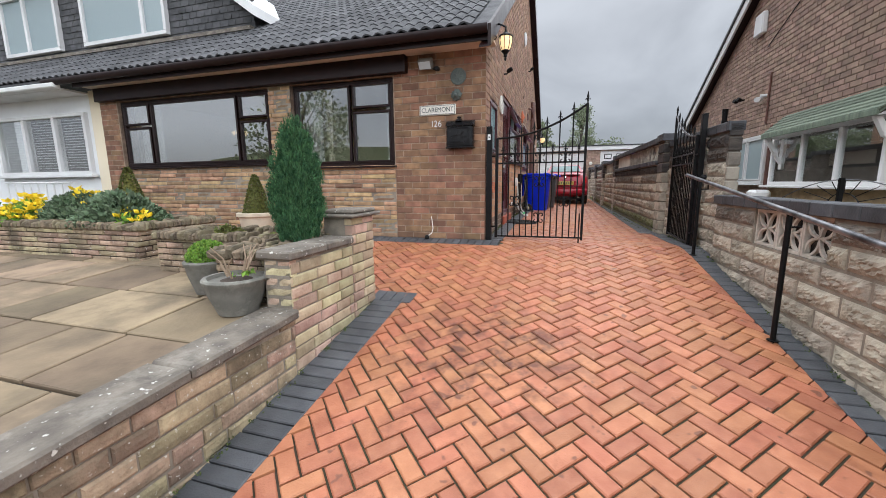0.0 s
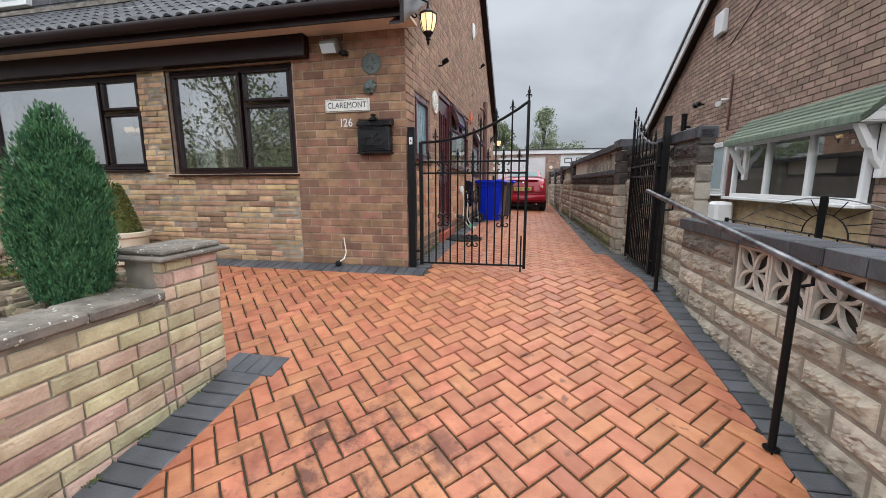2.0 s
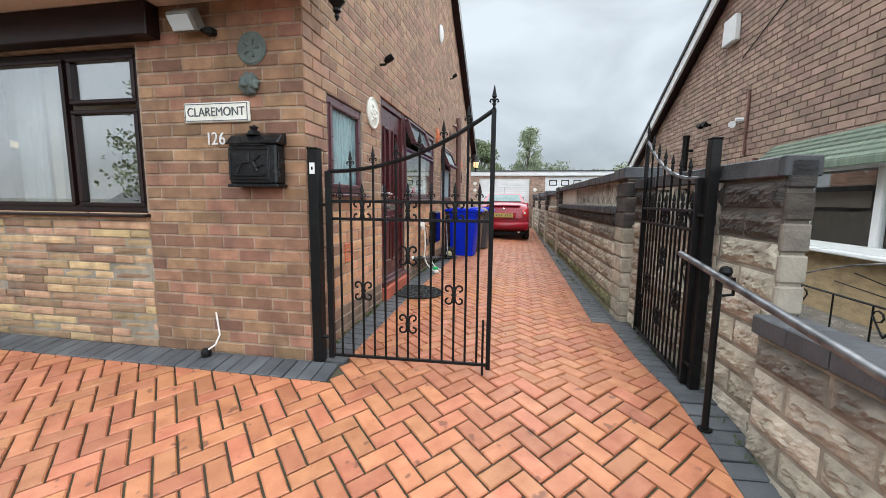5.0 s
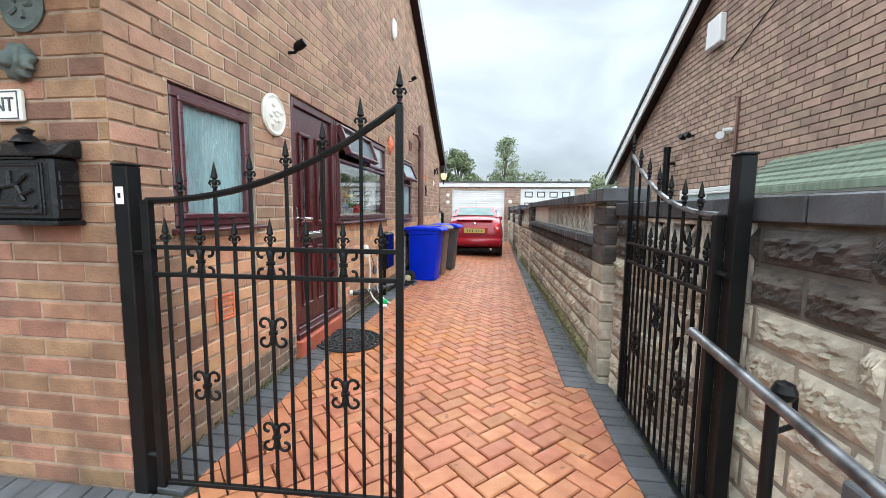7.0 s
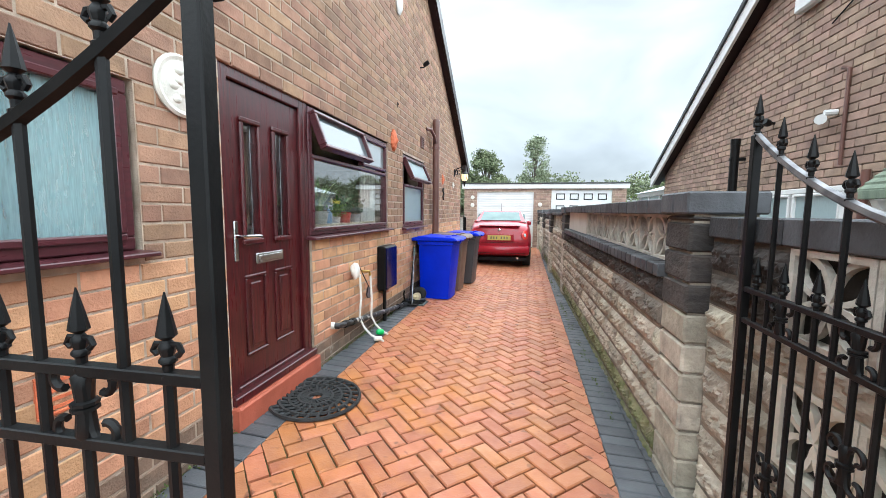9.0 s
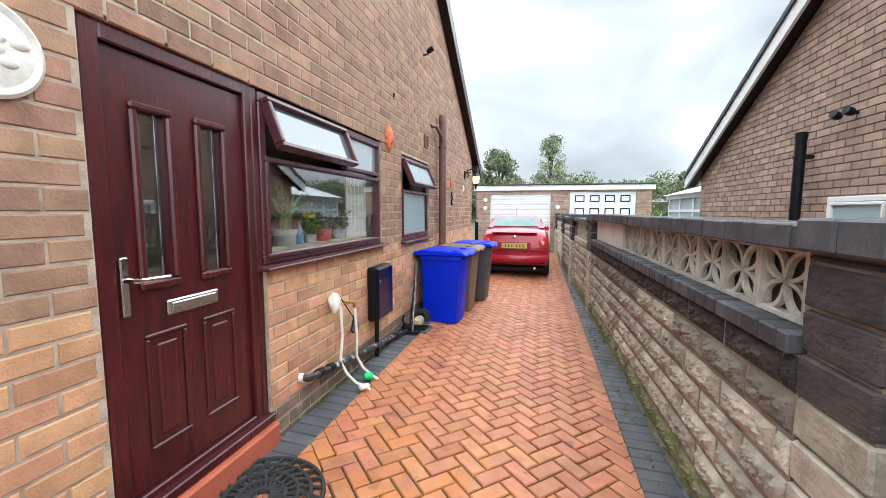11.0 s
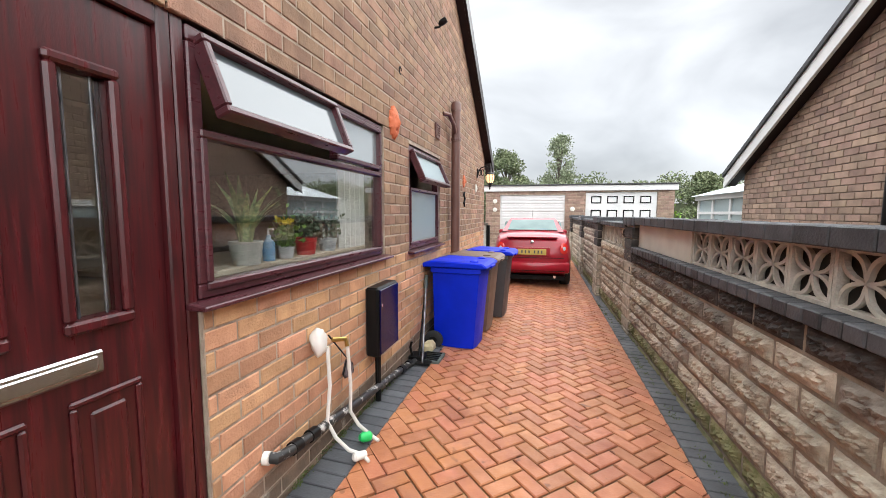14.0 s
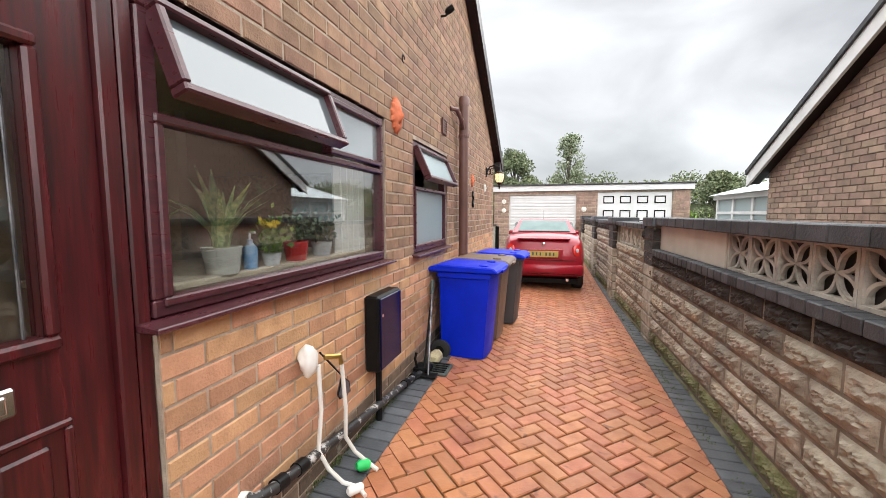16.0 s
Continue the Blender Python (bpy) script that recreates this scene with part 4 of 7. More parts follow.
for a, b, c, d in [(6.565, 6.72, 0.445, 0.905), (6.85, 7.01, 0.445, 0.905)]:
    part("panel", bars([(a - 0.02, b + 0.02, c - 0.02, c), (a - 0.02, b + 0.02, d, d + 0.02), (a - 0.02, a, c, d), (b, b + 0.02, c, d)], 0.034, 0.05, 0.006), M_ROSE, leaf)
    part("panel_field", box(a + 0.03, b - 0.03, 0.036, 0.05, c + 0.03, d - 0.03, 0.008), M_ROSE, leaf)
lb = part("letter_plate", box(6.648, 6.923, 0.032, 0.048, 0.982, 1.05, 0.006), M_CHROME, leaf, "chrome letter plate")
part("flap", box(6.668, 6.903, 0.027, 0.034, 0.995, 1.037, 0.004), M_CHROME, lb)
hd = part("handle_plate", box(6.462, 6.494, 0.03, 0.045, 1.02, 1.255, 0.005), M_CHROME, leaf, "chrome lever handle plate")
part("lever", tube([(6.478, 0.03, 1.165), (6.478, -0.02, 1.165), (6.50, -0.03, 1.165), (6.61, -0.03, 1.162)], 0.011), M_CHROME, hd, "", True)
part("door_sill", box(DU0 - 0.01, DU1 + 0.01, -0.02, 0.1, DZ0 - 0.02, DZ0 + 0.03, 0.006), M_ROSE, door)
M_REDSTEP = mat("red_step", (0.42, 0.10, 0.055), (0.32, 0.075, 0.04), 0.7, 8, 0.3, 80)
tagged(part("door_step", box(XS - 0.1, XS + 0.05, DU0 - 0.02, DU1 + 0.01, -0.02, 0.193, 0.01), M_REDSTEP), "red painted concrete door step below the front door", "step", "", "structure")

# ---- neighbouring bungalow behind the right-hand wall ----
NX = 3.63
M_NBRICK = mat("neighbour_brick", (0.33, 0.225, 0.17), (0.22, 0.15, 0.115), 0.88, 6, 0.4, 60, vary=0.20, hue=0.012, stain=(0.17, 0.122, 0.096), stain_scale=2.5, stain_lo=0.52, stain_hi=0.75)
nb = thing("neighbour_bungalow", "brown brick bungalow gable with white barge board", "house", None, "structure")
NE0, NE1, NSL, NZ = 2.95, 14.45, 0.535, 2.11
NR = (NE0 + NE1) / 2


def nroof(y):
    return NZ + NSL * min(y - NE0, NE1 - y)


NWALL = facing((NX, 0, 0), -90)
NHOLE = [(-9.3, -6.3, 0.62, 1.55), (-13.6, -12.5, 0.6, 1.5)]
bm = prism([(3.5, -0.4), (14.15, -0.4), (14.15, nroof(14.15) - 0.08), (NR, nroof(NR) - 0.08), (3.5, nroof(3.5) - 0.08)], "x", NX + 0.012, NX + 0.25)
part("wall", bm, M_NMORTAR, nb)
for e in (NE0, NE1):
    part("roof", prism([(e, nroof(e) - 0.06), (NR, nroof(NR) - 0.06), (NR, nroof(NR) + 0.06), (e, nroof(e) + 0.06)], "x", NX - 0.158, NX + 9), M_TILE, nb, "dark tiled roof slope")
    part("barge_board", prism([(e, nroof(e) - 0.20), (NR, nroof(NR) - 0.20), (NR, nroof(NR) + 0.0), (e, nroof(e) + 0.0)], "x", NX - 0.20, NX - 0.162), M_WHITE, nb, "white barge board")
    part("verge_tile", prism([(e, nroof(e) + 0.004), (NR, nroof(NR) + 0.004), (NR, nroof(NR) + 0.075), (e, nroof(e) + 0.075)], "x", NX - 0.23, NX - 0.16), M_TILE, nb)
    part("verge_soffit", prism([(e, nroof(e) - 0.16), (NR, nroof(NR) - 0.16), (NR, nroof(NR) - 0.14), (e, nroof(e) - 0.14)], "x", NX - 0.16, NX), M_BROWN, nb)
part("rear_wall", box(NX + 0.25, NX + 9, 13.9, 14.15, -0.4, 2.2), M_NBRICK, nb)
part("front_wall", box(NX + 0.25, NX + 9, 3.5, 3.75, -0.4, 2.2), M_NBRICK, nb)
nb_bricks = [NWALL @ pose(u, 0, z) @ Matrix.Diagonal((w / 0.225, 1, h / 0.074, 1)) for u, z, w, h in courses(-14.15, -3.5, 0.1, 5.2, B_LEN, B_H, 0.010, [], lambda u: nroof(-u) - 0.1)]

# ---- garage block ----
GY = 19.5
G_RISE = Matrix.Diagonal((1, 1, 1.03, 1))
garage = thing("garage_block", "pair of flat-roofed brick garages with white doors", "garage", G_RISE, "structure")
G_FRAME = facing((0, GY, 0), 0)
part("wall", wall_with_holes(-1.70, 4.09, -0.2, 2.13, [(-1.21, 0.90, -0.2, 1.985), (1.53, 3.62, -0.2, 2.055)], 0.22, pose(0, GY + 0.012, 0)), M_MORTAR, garage)
part("side_wall", box(-1.70, -1.45, GY + 0.25, 25, -0.2, 2.13), M_NBRICK, garage)
part("side_wall", box(3.84, 4.09, GY + 0.25, 25, -0.2, 2.13), M_NBRICK, garage)
part("fascia", box(-1.78, 4.17, GY - 0.06, GY - 0.02, 2.10, 2.27, 0.006), M_WHITE, garage, "white fascia board")
part("roof", box(-1.82, 4.2, GY - 0.10, 25.2, 2.272, 2.31, 0.006), M_TILE, garage, "dark felt flat roof")
g_bricks = [G_RISE @ G_FRAME @ pose(u, 0, z) @ Matrix.Diagonal((w / 0.225, 1, h / 0.074, 1)) for u, z, w, h in courses(-1.70, 4.09, 0.0, 2.1, B_LEN, B_H, 0.010, [(-1.21, 0.90, -0.2, 1.985), (1.53, 3.62, -0.2, 2.055)])]
gd = part("garage_door", box(-1.205, 0.895, GY + 0.06, GY + 0.09, 0, 1.98), M_WHITE, garage, "white ribbed up-and-over garage door")
for i in range(22):
    part("rib", box(-1.17, 0.86, GY + 0.045, GY + 0.062, 0.06 + i * 0.087, 0.06 + i * 0.087 + 0.07, 0.006), M_WHITE, gd)
gd = part("garage_door", box(1.535, 3.615, GY + 0.06, GY + 0.09, 0, 2.05), M_WHITE, garage, "white garage door with black-edged panels")
for i in range(4):
    for z0, z1 in ((1.71, 1.93), (1.18, 1.51), (0.65, 0.98), (0.12, 0.45)):
        a = 1.695 + i * 0.482
        part("panel_trim", bars([(a, a + 0.31, z0, z0 + 0.032), (a, a + 0.31, z1 - 0.032, z1), (a, a + 0.032, z0 + 0.032, z1 - 0.032), (a + 0.278, a + 0.31, z0 + 0.032, z1 - 0.032)], GY + 0.045, GY + 0.06, 0.003), M_BLACK, gd)

# ---- white neighbour beyond the front garden ----
wn_ = thing("white_house", "white rendered semi-detached house with tile-hung dormer", "house", None, "structure")
WX0, WX1 = -14.0, -7.93
part("wall", wall_with_holes(WX0, WX1, -0.5, 2.34, [(-10.6, -8.05, 0.95, 2.02)], 0.25, pose(0, YF + 0.05, 0)), M_WRENDER, wn_)
part("gutter", prism([(4.56, 2.30), (4.56, 2.38), (4.45, 2.40), (4.45, 2.32)], "x", WX0, WX1 + 0.03, bevel=0.015), M_WHITE, wn_)
part("soffit", box(WX0, WX1, 4.56, YF + 0.048, 2.30, 2.33), M_WHITE, wn_)
w = part("window_frame", bars([(-10.6, -8.05, 0.95, 1.01), (-10.6, -8.05, 1.96, 2.02), (-10.6, -10.53, 1.01, 1.96), (-8.12, -8.05, 1.01, 1.96), (-9.78, -9.70, 1.01, 1.96), (-8.93, -8.85, 1.01, 1.96)], YF - 0.02, YF + 0.1), M_WHITE, wn_, "white window frame")
part("sill", box(-10.7, -7.98, YF - 0.08, YF + 0.04, 0.90, 0.95, 0.006), M_WHITE, wn_)
for a, b in ((-10.53, -9.78), (-9.70, -8.93), (-8.85, -8.12)):
    pane = part("pane", box(a, b, YF + 0.03, YF + 0.036, 1.01, 1.96), M_GLASS, w)
    pane.visible_shadow = False
    for k in range(20):
        part("blind_slat", box(a + 0.01, b - 0.01, YF + 0.1, YF + 0.135, 1.03 + k * 0.047, 1.034 + k * 0.047), M_WHITE, w)
# Dark sheet behind the blinds stands in for the room's shade.
part("room_shade_sheet", box(-10.7, -8.0, YF + 0.6, YF + 0.65, 0.6, 2.3), M_DARK, wn_)
dorm = part("dormer", prism([(-14.0, 3.2), (-5.25, 3.2), (-5.2, 3.62), (-6.75, 4.75), (-14.0, 4.75)], "y", 5.97, 9.4), M_TILE, wn_, "dormer hung with grey tiles")
part("dormer_roof", prism([(-14.1, 4.75), (-6.72, 4.75), (-5.0, 3.50), (-5.0, 3.66), (-6.72, 4.92), (-14.1, 4.92)], "y", 5.72, 9.6), M_WHITE, wn_, "white edged dormer roof")
for a, b, k in ((-11.75, -10.0, 0.42), (-9.3, -7.1, 0.72)):
    mid = a + (b - a) * k
    wf_ = part("dormer_window", bars([(a, b, 3.50, 3.57), (a, b, 4.60, 4.67), (a, a + 0.07, 3.57, 4.60), (b - 0.07, b, 3.57, 4.60), (mid, mid + 0.07, 3.57, 4.60)], 5.88, 5.975), M_WHITE, dorm, "white dormer window frame")
    part("pane", box(a + 0.07, b - 0.07, 5.93, 5.936, 3.57, 4.60), M_FROST, wf_)
part("dormer_flashing", box(-14.0, -5.2, 5.86, 5.97, 3.36, 3.42), M_CAP, dorm, "grey lead flashing")

# ================= things =================
M_BLUE = mat("blue_plastic", (0.002, 0.022, 0.56), (0.002, 0.018, 0.46), 0.45, 5, 0.08, 140, spec=0.18)
M_GREYBIN = mat("grey_plastic", (0.055, 0.055, 0.06), (0.045, 0.045, 0.048), 0.45, 5, 0.08, 140)
M_BROWNBIN = mat("brown_plastic", (0.16, 0.10, 0.07), (0.13, 0.085, 0.06), 0.5, 5, 0.08, 140)
M_RUBBER = mat("black_rubber", (0.012, 0.012, 0.012), (0.02, 0.02, 0.02), 0.8, 20, 0.2, 120)
M_RED = mat("red_car_paint", (0.31, 0.006, 0.020), (0.26, 0.005, 0.017), 0.3, 2, 0.0, coat=0.35, rvar=0.04, spec=0.35)
M_CARGLASS = mat("car_glass", (0.16, 0.23, 0.22), (0.10, 0.15, 0.145), 0.22, 2, 0.0, rvar=0.04, spec=0.12)
M_GLOSSBLACK = mat("gloss_black", (0.008, 0.008, 0.009), (0.012, 0.012, 0.013), 0.26, 14, 0.25, 60, rvar=0.08, spec=0.22)
M_YELLOW = mat("yellow_plate", (0.50, 0.40, 0.10), (0.42, 0.33, 0.08), 0.4, 5, 0)
M_REDLENS = mat("red_lens", (0.65, 0.03, 0.02), (0.5, 0.02, 0.02), 0.15, 5, 0, coat=0.6)
M_TERRA = mat("terracotta", (0.62, 0.17, 0.075), (0.48, 0.12, 0.05), 0.8, 14, 0.3, 90)
M_PLASTER = mat("white_plaque", (0.72, 0.70, 0.64), (0.55, 0.54, 0.48), 0.7, 14, 0.3, 80)
M_STONEPOT = mat("grey_pot", (0.17, 0.16, 0.14), (0.10, 0.10, 0.085), 0.9, 10, 0.7, 50, stain=(0.30, 0.29, 0.25), stain_scale=5, stain_lo=0.5, stain_hi=0.7)
M_CREAMPOT = mat("cream_pot", (0.60, 0.52, 0.40), (0.50, 0.43, 0.32), 0.7, 7, 0.2, 70)
M_CONIFER = mat("conifer_leaf", (0.075, 0.165, 0.068), (0.028, 0.076, 0.038), 0.9, 18, 0, vary=0.45, hue=0.02, spec=0.12)
M_TOPIARY = mat("topiary_leaf", (0.13, 0.14, 0.025), (0.07, 0.08, 0.018), 0.75, 30, 0, vary=0.5, hue=0.03)
M_LIME = mat("heather_leaf", (0.17, 0.30, 0.03), (0.11, 0.21, 0.025), 0.7, 30, 0, vary=0.4, hue=0.02)
M_GREYGREEN = mat("grey_green_leaf", (0.15, 0.20, 0.12), (0.07, 0.115, 0.055), 0.7, 20, 0, vary=0.5, hue=0.02)
M_FLOWER = mat("yellow_flower", (0.80, 0.62, 0.02), (0.70, 0.50, 0.02), 0.6, 20, 0, vary=0.2)
M_TREE = mat("tree_leaf", (0.155, 0.18, 0.09), (0.09, 0.115, 0.055), 0.8, 1.2, 0, vary=0.45, hue=0.02)
M_BIRCH = mat("birch_leaf", (0.25, 0.28, 0.18), (0.17, 0.205, 0.12), 0.8, 1.5, 0, vary=0.4, hue=0.02)
M_BARK = mat("bark", (0.12, 0.10, 0.08), (0.06, 0.05, 0.04), 0.95, 8, 0.5, 40)
M_STICK = mat("dry_stem", (0.30, 0.22, 0.15), (0.22, 0.16, 0.11), 0.9, 12, 0.2, 60)
M_HOSE = mat("white_hose", (0.74, 0.72, 0.68), (0.66, 0.64, 0.60), 0.5, 9, 0.05, 80)
M_GREEN = mat("green_connector", (0.02, 0.55, 0.12), (0.02, 0.45, 0.10), 0.4, 9, 0)
M_BRASS = mat("brass", (0.55, 0.38, 0.12), (0.42, 0.28, 0.09), 0.35, 9, 0, metal=1.0)
M_LAMPGLASS = mat("lit_lamp_glass", (1.0, 0.72, 0.36), (1.0, 0.66, 0.30), 0.3, 9, 0, emit=0.6)
M_AWN = mat("green_slate", (0.17, 0.21, 0.15), (0.10, 0.13, 0.095), 0.75, 3, 0.4, 50, vary=0.2, stretch=(1, 6, 1))
M_CURTAIN = mat("white_curtain", (0.84, 0.84, 0.80), (0.76, 0.76, 0.72), 0.9, 6, 0.1, 50, stretch=(20, 20, 1))
M_DOWNPIPE = mat("brown_pipe", (0.14, 0.065, 0.05), (0.11, 0.05, 0.04), 0.4, 6, 0.05, 60)
M_NAVY = mat("navy_panel", (0.004, 0.006, 0.045), (0.004, 0.005, 0.03), 0.12, 6, 0, rvar=0.04, spec=0.16)
M_LETTER = mat("dark_letter", (0.06, 0.075, 0.085), (0.05, 0.06, 0.07), 0.6, 20, 0)
M_LEAD = mat("weathered_lead", (0.10, 0.125, 0.115), (0.055, 0.07, 0.065), 0.7, 16, 0.4, 70)
M_GLOSSWHITE = mat("white_plastic", (0.84, 0.84, 0.83), (0.80, 0.80, 0.79), 0.3, 3, 0.03, 60)
M_BUFF = mat("buff_stone", (0.46, 0.34, 0.19), (0.32, 0.235, 0.135), 0.9, 7, 0.6, 30, stain=(0.24, 0.18, 0.11), stain_scale=5, stretch=(1, 1, 3))
M_CONS = mat("polycarbonate", (0.48, 0.53, 0.55), (0.42, 0.48, 0.50), 0.3, 4, 0)


def leaves(bm, count, place, size, rng, spread=1.0, slim=1.0):
    """Small bent leaves at random places from place(rng) -> (point, outward)."""
    for _ in range(count):
        p, out = place(rng)
        d = (out + Vector((rng.uniform(-1, 1), rng.uniform(-1, 1), rng.uniform(-1, 1))) * spread).normalized()
        s = d.cross(Vector((rng.uniform(-1, 1), rng.uniform(-1, 1), rng.uniform(-1, 1)))).normalized()
        a, w = size * rng.uniform(0.6, 1.3), size * rng.uniform(0.25, 0.45) * slim
        v = [bm.verts.new(p), bm.verts.new(p + d * a * 0.5 + s * w), bm.verts.new(p + d * a), bm.verts.new(p + d * a * 0.5 - s * w)]
        bm.faces.new(v)
    return bm


# ---- gates ----
def finial(bm, x, z, s=1.0):
    lathe([(r * s, z + h * s) for r, h in ((0.008, -0.03), (0.011, -0.025), (0.011, -0.020), (0.007, -0.017), (0.0075, -0.006), (0.0115, -0.002), (0.0115, 0.003), (0.008, 0.007), (0.011, 0.016), (0.011, 0.022), (0.006, 0.030), (0.0135, 0.036), (0.0125, 0.042), (0.008, 0.066), (0.001, 0.098))], 8, (x, 0, 0), bm)
    for sx in (-1, 1):
        tube([(x + sx * 0.008 * s, 0, z + 0.024 * s), (x + sx * 0.018 * s, 0, z + 0.024 * s), (x + sx * 0.023 * s, 0, z + 0.014 * s), (x + sx * 0.016 * s, 0, z + 0.008 * s)], 0.0045 * s, 6, bm)
    return bm


def scroll(x, z, s):
    """Four open curls that spring from a collar and turn outwards."""
    bm = bmesh.new()
    for sx in (-1, 1):
        for sz in (-1, 1):
            pts = [(x + sx * 0.10 * s, 0, z + sz * 0.1 * s), (x + sx * 0.14 * s, 0, z + sz * 0.42 * s)]
            for i in range(11):
                a = math.pi * (1 - i / 10 * 1.55)
                r = s * (0.46 - 0.22 * i / 10)
                pts.append((x + sx * (s * 0.64 + r * math.cos(a)), 0, z + sz * (s * 0.66 + r * math.sin(a))))
            tube(pts, 0.0065, 6, bm)
    lathe([(r, z + h * s) for r, h in ((0.009, -0.95), (0.015, -0.8), (0.013, -0.4), (0.012, -0.16), (0.018, -0.12), (0.018, -0.03), (0.013, 0.0), (0.018, 0.03), (0.018, 0.12), (0.012, 0.16), (0.013, 0.4), (0.015, 0.8), (0.009, 0.95))], 8, (x, 0, 0), bm)
    return bm


def make_gate(m, label, rail_m):
    g = thing("metal_gate", label, "gate", m, "", "pair of drive gates")
    W = 1.04
    part("hinge_stile", box(-0.018, 0.018, -0.018, 0.018, 0.04, 1.275, 0.003), M_BLACK, g)
    part("latch_stile", box(W - 0.014, W + 0.014, -0.014, 0.014, 0.03, 1.63, 0.003), M_BLACK, g)
    part("finial", finial(bmesh.new(), W, 1.66, 1.1), M_BLACK, g, "", True)
    for z in (1.084, 0.972, 0.06):
        part("rail", box(0.018, W - 0.014, -0.010, 0.010, z - 0.009, z + 0.009, 0.002), M_BLACK, g)

    def top(x):
        return 1.272 + 0.355 * max(0.0, x / W) ** 2.1

    part("curved_rail", tube([(x * W / 14, 0, top(x * W / 14)) for x in range(15)], 0.013, 6), rail_m, g, "", True)
    for i in range(13):
        x = W * (i + 1) / 14
        tall = i % 2 == 1
        zt = top(x) if tall else 1.078
        part("bar", tube([(x, 0, 0.06), (x, 0, zt)], 0.008, 6), M_BLACK, g, "", True)
        part("finial", finial(bmesh.new(), x, zt + 0.03), M_BLACK, g, "", True)
    for i, z in ((2, 1.028), (6, 1.028), (10, 1.028), (2, 0.505), (6, 0.745), (10, 0.505), (6, 0.30)):
        part("scroll", scroll(W * (i + 1) / 14, z, 0.056), M_BLACK, g, "", True)
    for z in (0.18, 1.06):
        part("hinge", tube([(-0.09, 0, z), (0.0, 0, z)], 0.011, 6), M_BLACK, g, "", True)
    part("drop_bolt", tube([(W - 0.035, -0.02, -0.0), (W - 0.035, -0.02, 0.36)], 0.008, 6), M_BLACK, g, "", True)
    return g


gate = make_gate(pose(-0.803, 4.93, 0.004, 0, 0, 2.0), "black wrought-iron gate with spear finials standing closed", M_BLACK)
# Curved rail in worn steel; its paler colour also stands for reflected sky.
make_gate(pose(1.415, 5.085, -0.03, 0, 0, 90 - 1.0), "black wrought-iron gate folded open against the wall", M_STEEL)


def gate_post(m, w, h, label):
    p = thing("gate_post", label, "post", m, "", "gate posts")
    part("shaft", box(-w / 2, w / 2, -w / 2, w / 2, -0.15, h - 0.01, 0.004), M_BLACK, p)
    part("cap", box(-w / 2 - 0.003, w / 2 + 0.003, -w / 2 - 0.003, w / 2 + 0.003, h - 0.01, h, 0.003), M_BLACK, p)
    return p


gp = gate_post(pose(-0.902, 4.945, 0), 0.068, 1.425, "square black metal gate post beside the house corner")
part("label_plate", box(-0.018, 0.018, -0.038, -0.0345, 1.26, 1.33, 0.001), M_WHITE, gp, "small white plate with a dark mark")
part("label_mark", box(-0.006, 0.006, -0.040, -0.0375, 1.285, 1.305, 0.0005), M_BLACK, gp)
gate_post(pose(1.452, 5.03, 0), 0.055, 1.46, "square black metal gate post against the stone wall")

# ---- handrail ----
rail = thing("handrail", "sloping worn steel handrail on black posts along the wall", "handrail")


def rail_at(y):
    return (1.375 - 0.018 * (y - 3), y, 0.54 + 0.125 * (y - 2.93))


part("top_rail", tube([rail_at(5.06), rail_at(-2.0)], 0.018, 12), M_STEEL, rail, "tube with black paint worn to bare metal", True)
for y in (2.95, 4.64, 0.9, -1.2):
    x, _, z = rail_at(y)
    post = part("rail_post", tube([(x + 0.01, y, ground_z(y, x) - 0.03), (x + 0.01, y, z - 0.012)], 0.0165, 12), M_BLACK, rail, "", True)
    part("foot_plate", lathe([(0.034, 0), (0.034, 0.006)], 12, (x + 0.01, y, ground_z(y, x) + 0.005)), M_BLACK, post)
    part("bracket", tube([(x + 0.01, y, z - 0.1), (x + 0.1, y + 0.05, z - 0.1), (x + 0.1, y + 0.05, z - 0.02), (x + 0.01, y + 0.03, z - 0.02)], 0.008, 6), M_BLACK, post, "", True)
    if y == 4.64:
        part("ball", lathe([(0.004, z + 0.05), (0.022, z + 0.042), (0.03, z + 0.02), (0.022, z), (0.004, z - 0.01)], 12, (x + 0.035, y, 0)), M_BLACK, post, "", True)

# ---- on the front wall ----
sign = thing("house_sign", "white stone name sign with dark lettering on brick", "sign", FRONT)
part("board", box(-1.815, -1.33, -0.022, 0.0, 1.595, 1.722, 0.006), M_PLASTER, sign)
part("border", bars([(-1.805, -1.34, 1.603, 1.608), (-1.805, -1.34, 1.709, 1.714), (-1.805, -1.80, 1.608, 1.709), (-1.345, -1.34, 1.608, 1.709)], -0.025, -0.021, 0.001), M_LETTER, sign)


def writing(name, text, size, m, material, parent, stretch=1.0):
    cu = bpy.data.curves.new(name, "FONT")
    cu.body, cu.size, cu.extrude, cu.align_x, cu.align_y = text, size, 0.002, "CENTER", "CENTER"
    tmp = bpy.data.objects.new(name, cu)
    scene.collection.objects.link(tmp)
    me = bpy.data.meshes.new_from_object(tmp.evaluated_get(bpy.context.evaluated_depsgraph_get()))
    bpy.data.objects.remove(tmp)
    bpy.data.curves.remove(cu)
    me.materials.clear()
    me.materials.append(material)
    ob = new(name, me)
    ob.parent = parent
    ob.matrix_basis = m @ Matrix.Diagonal((stretch, 1, 1, 1))
    return ob


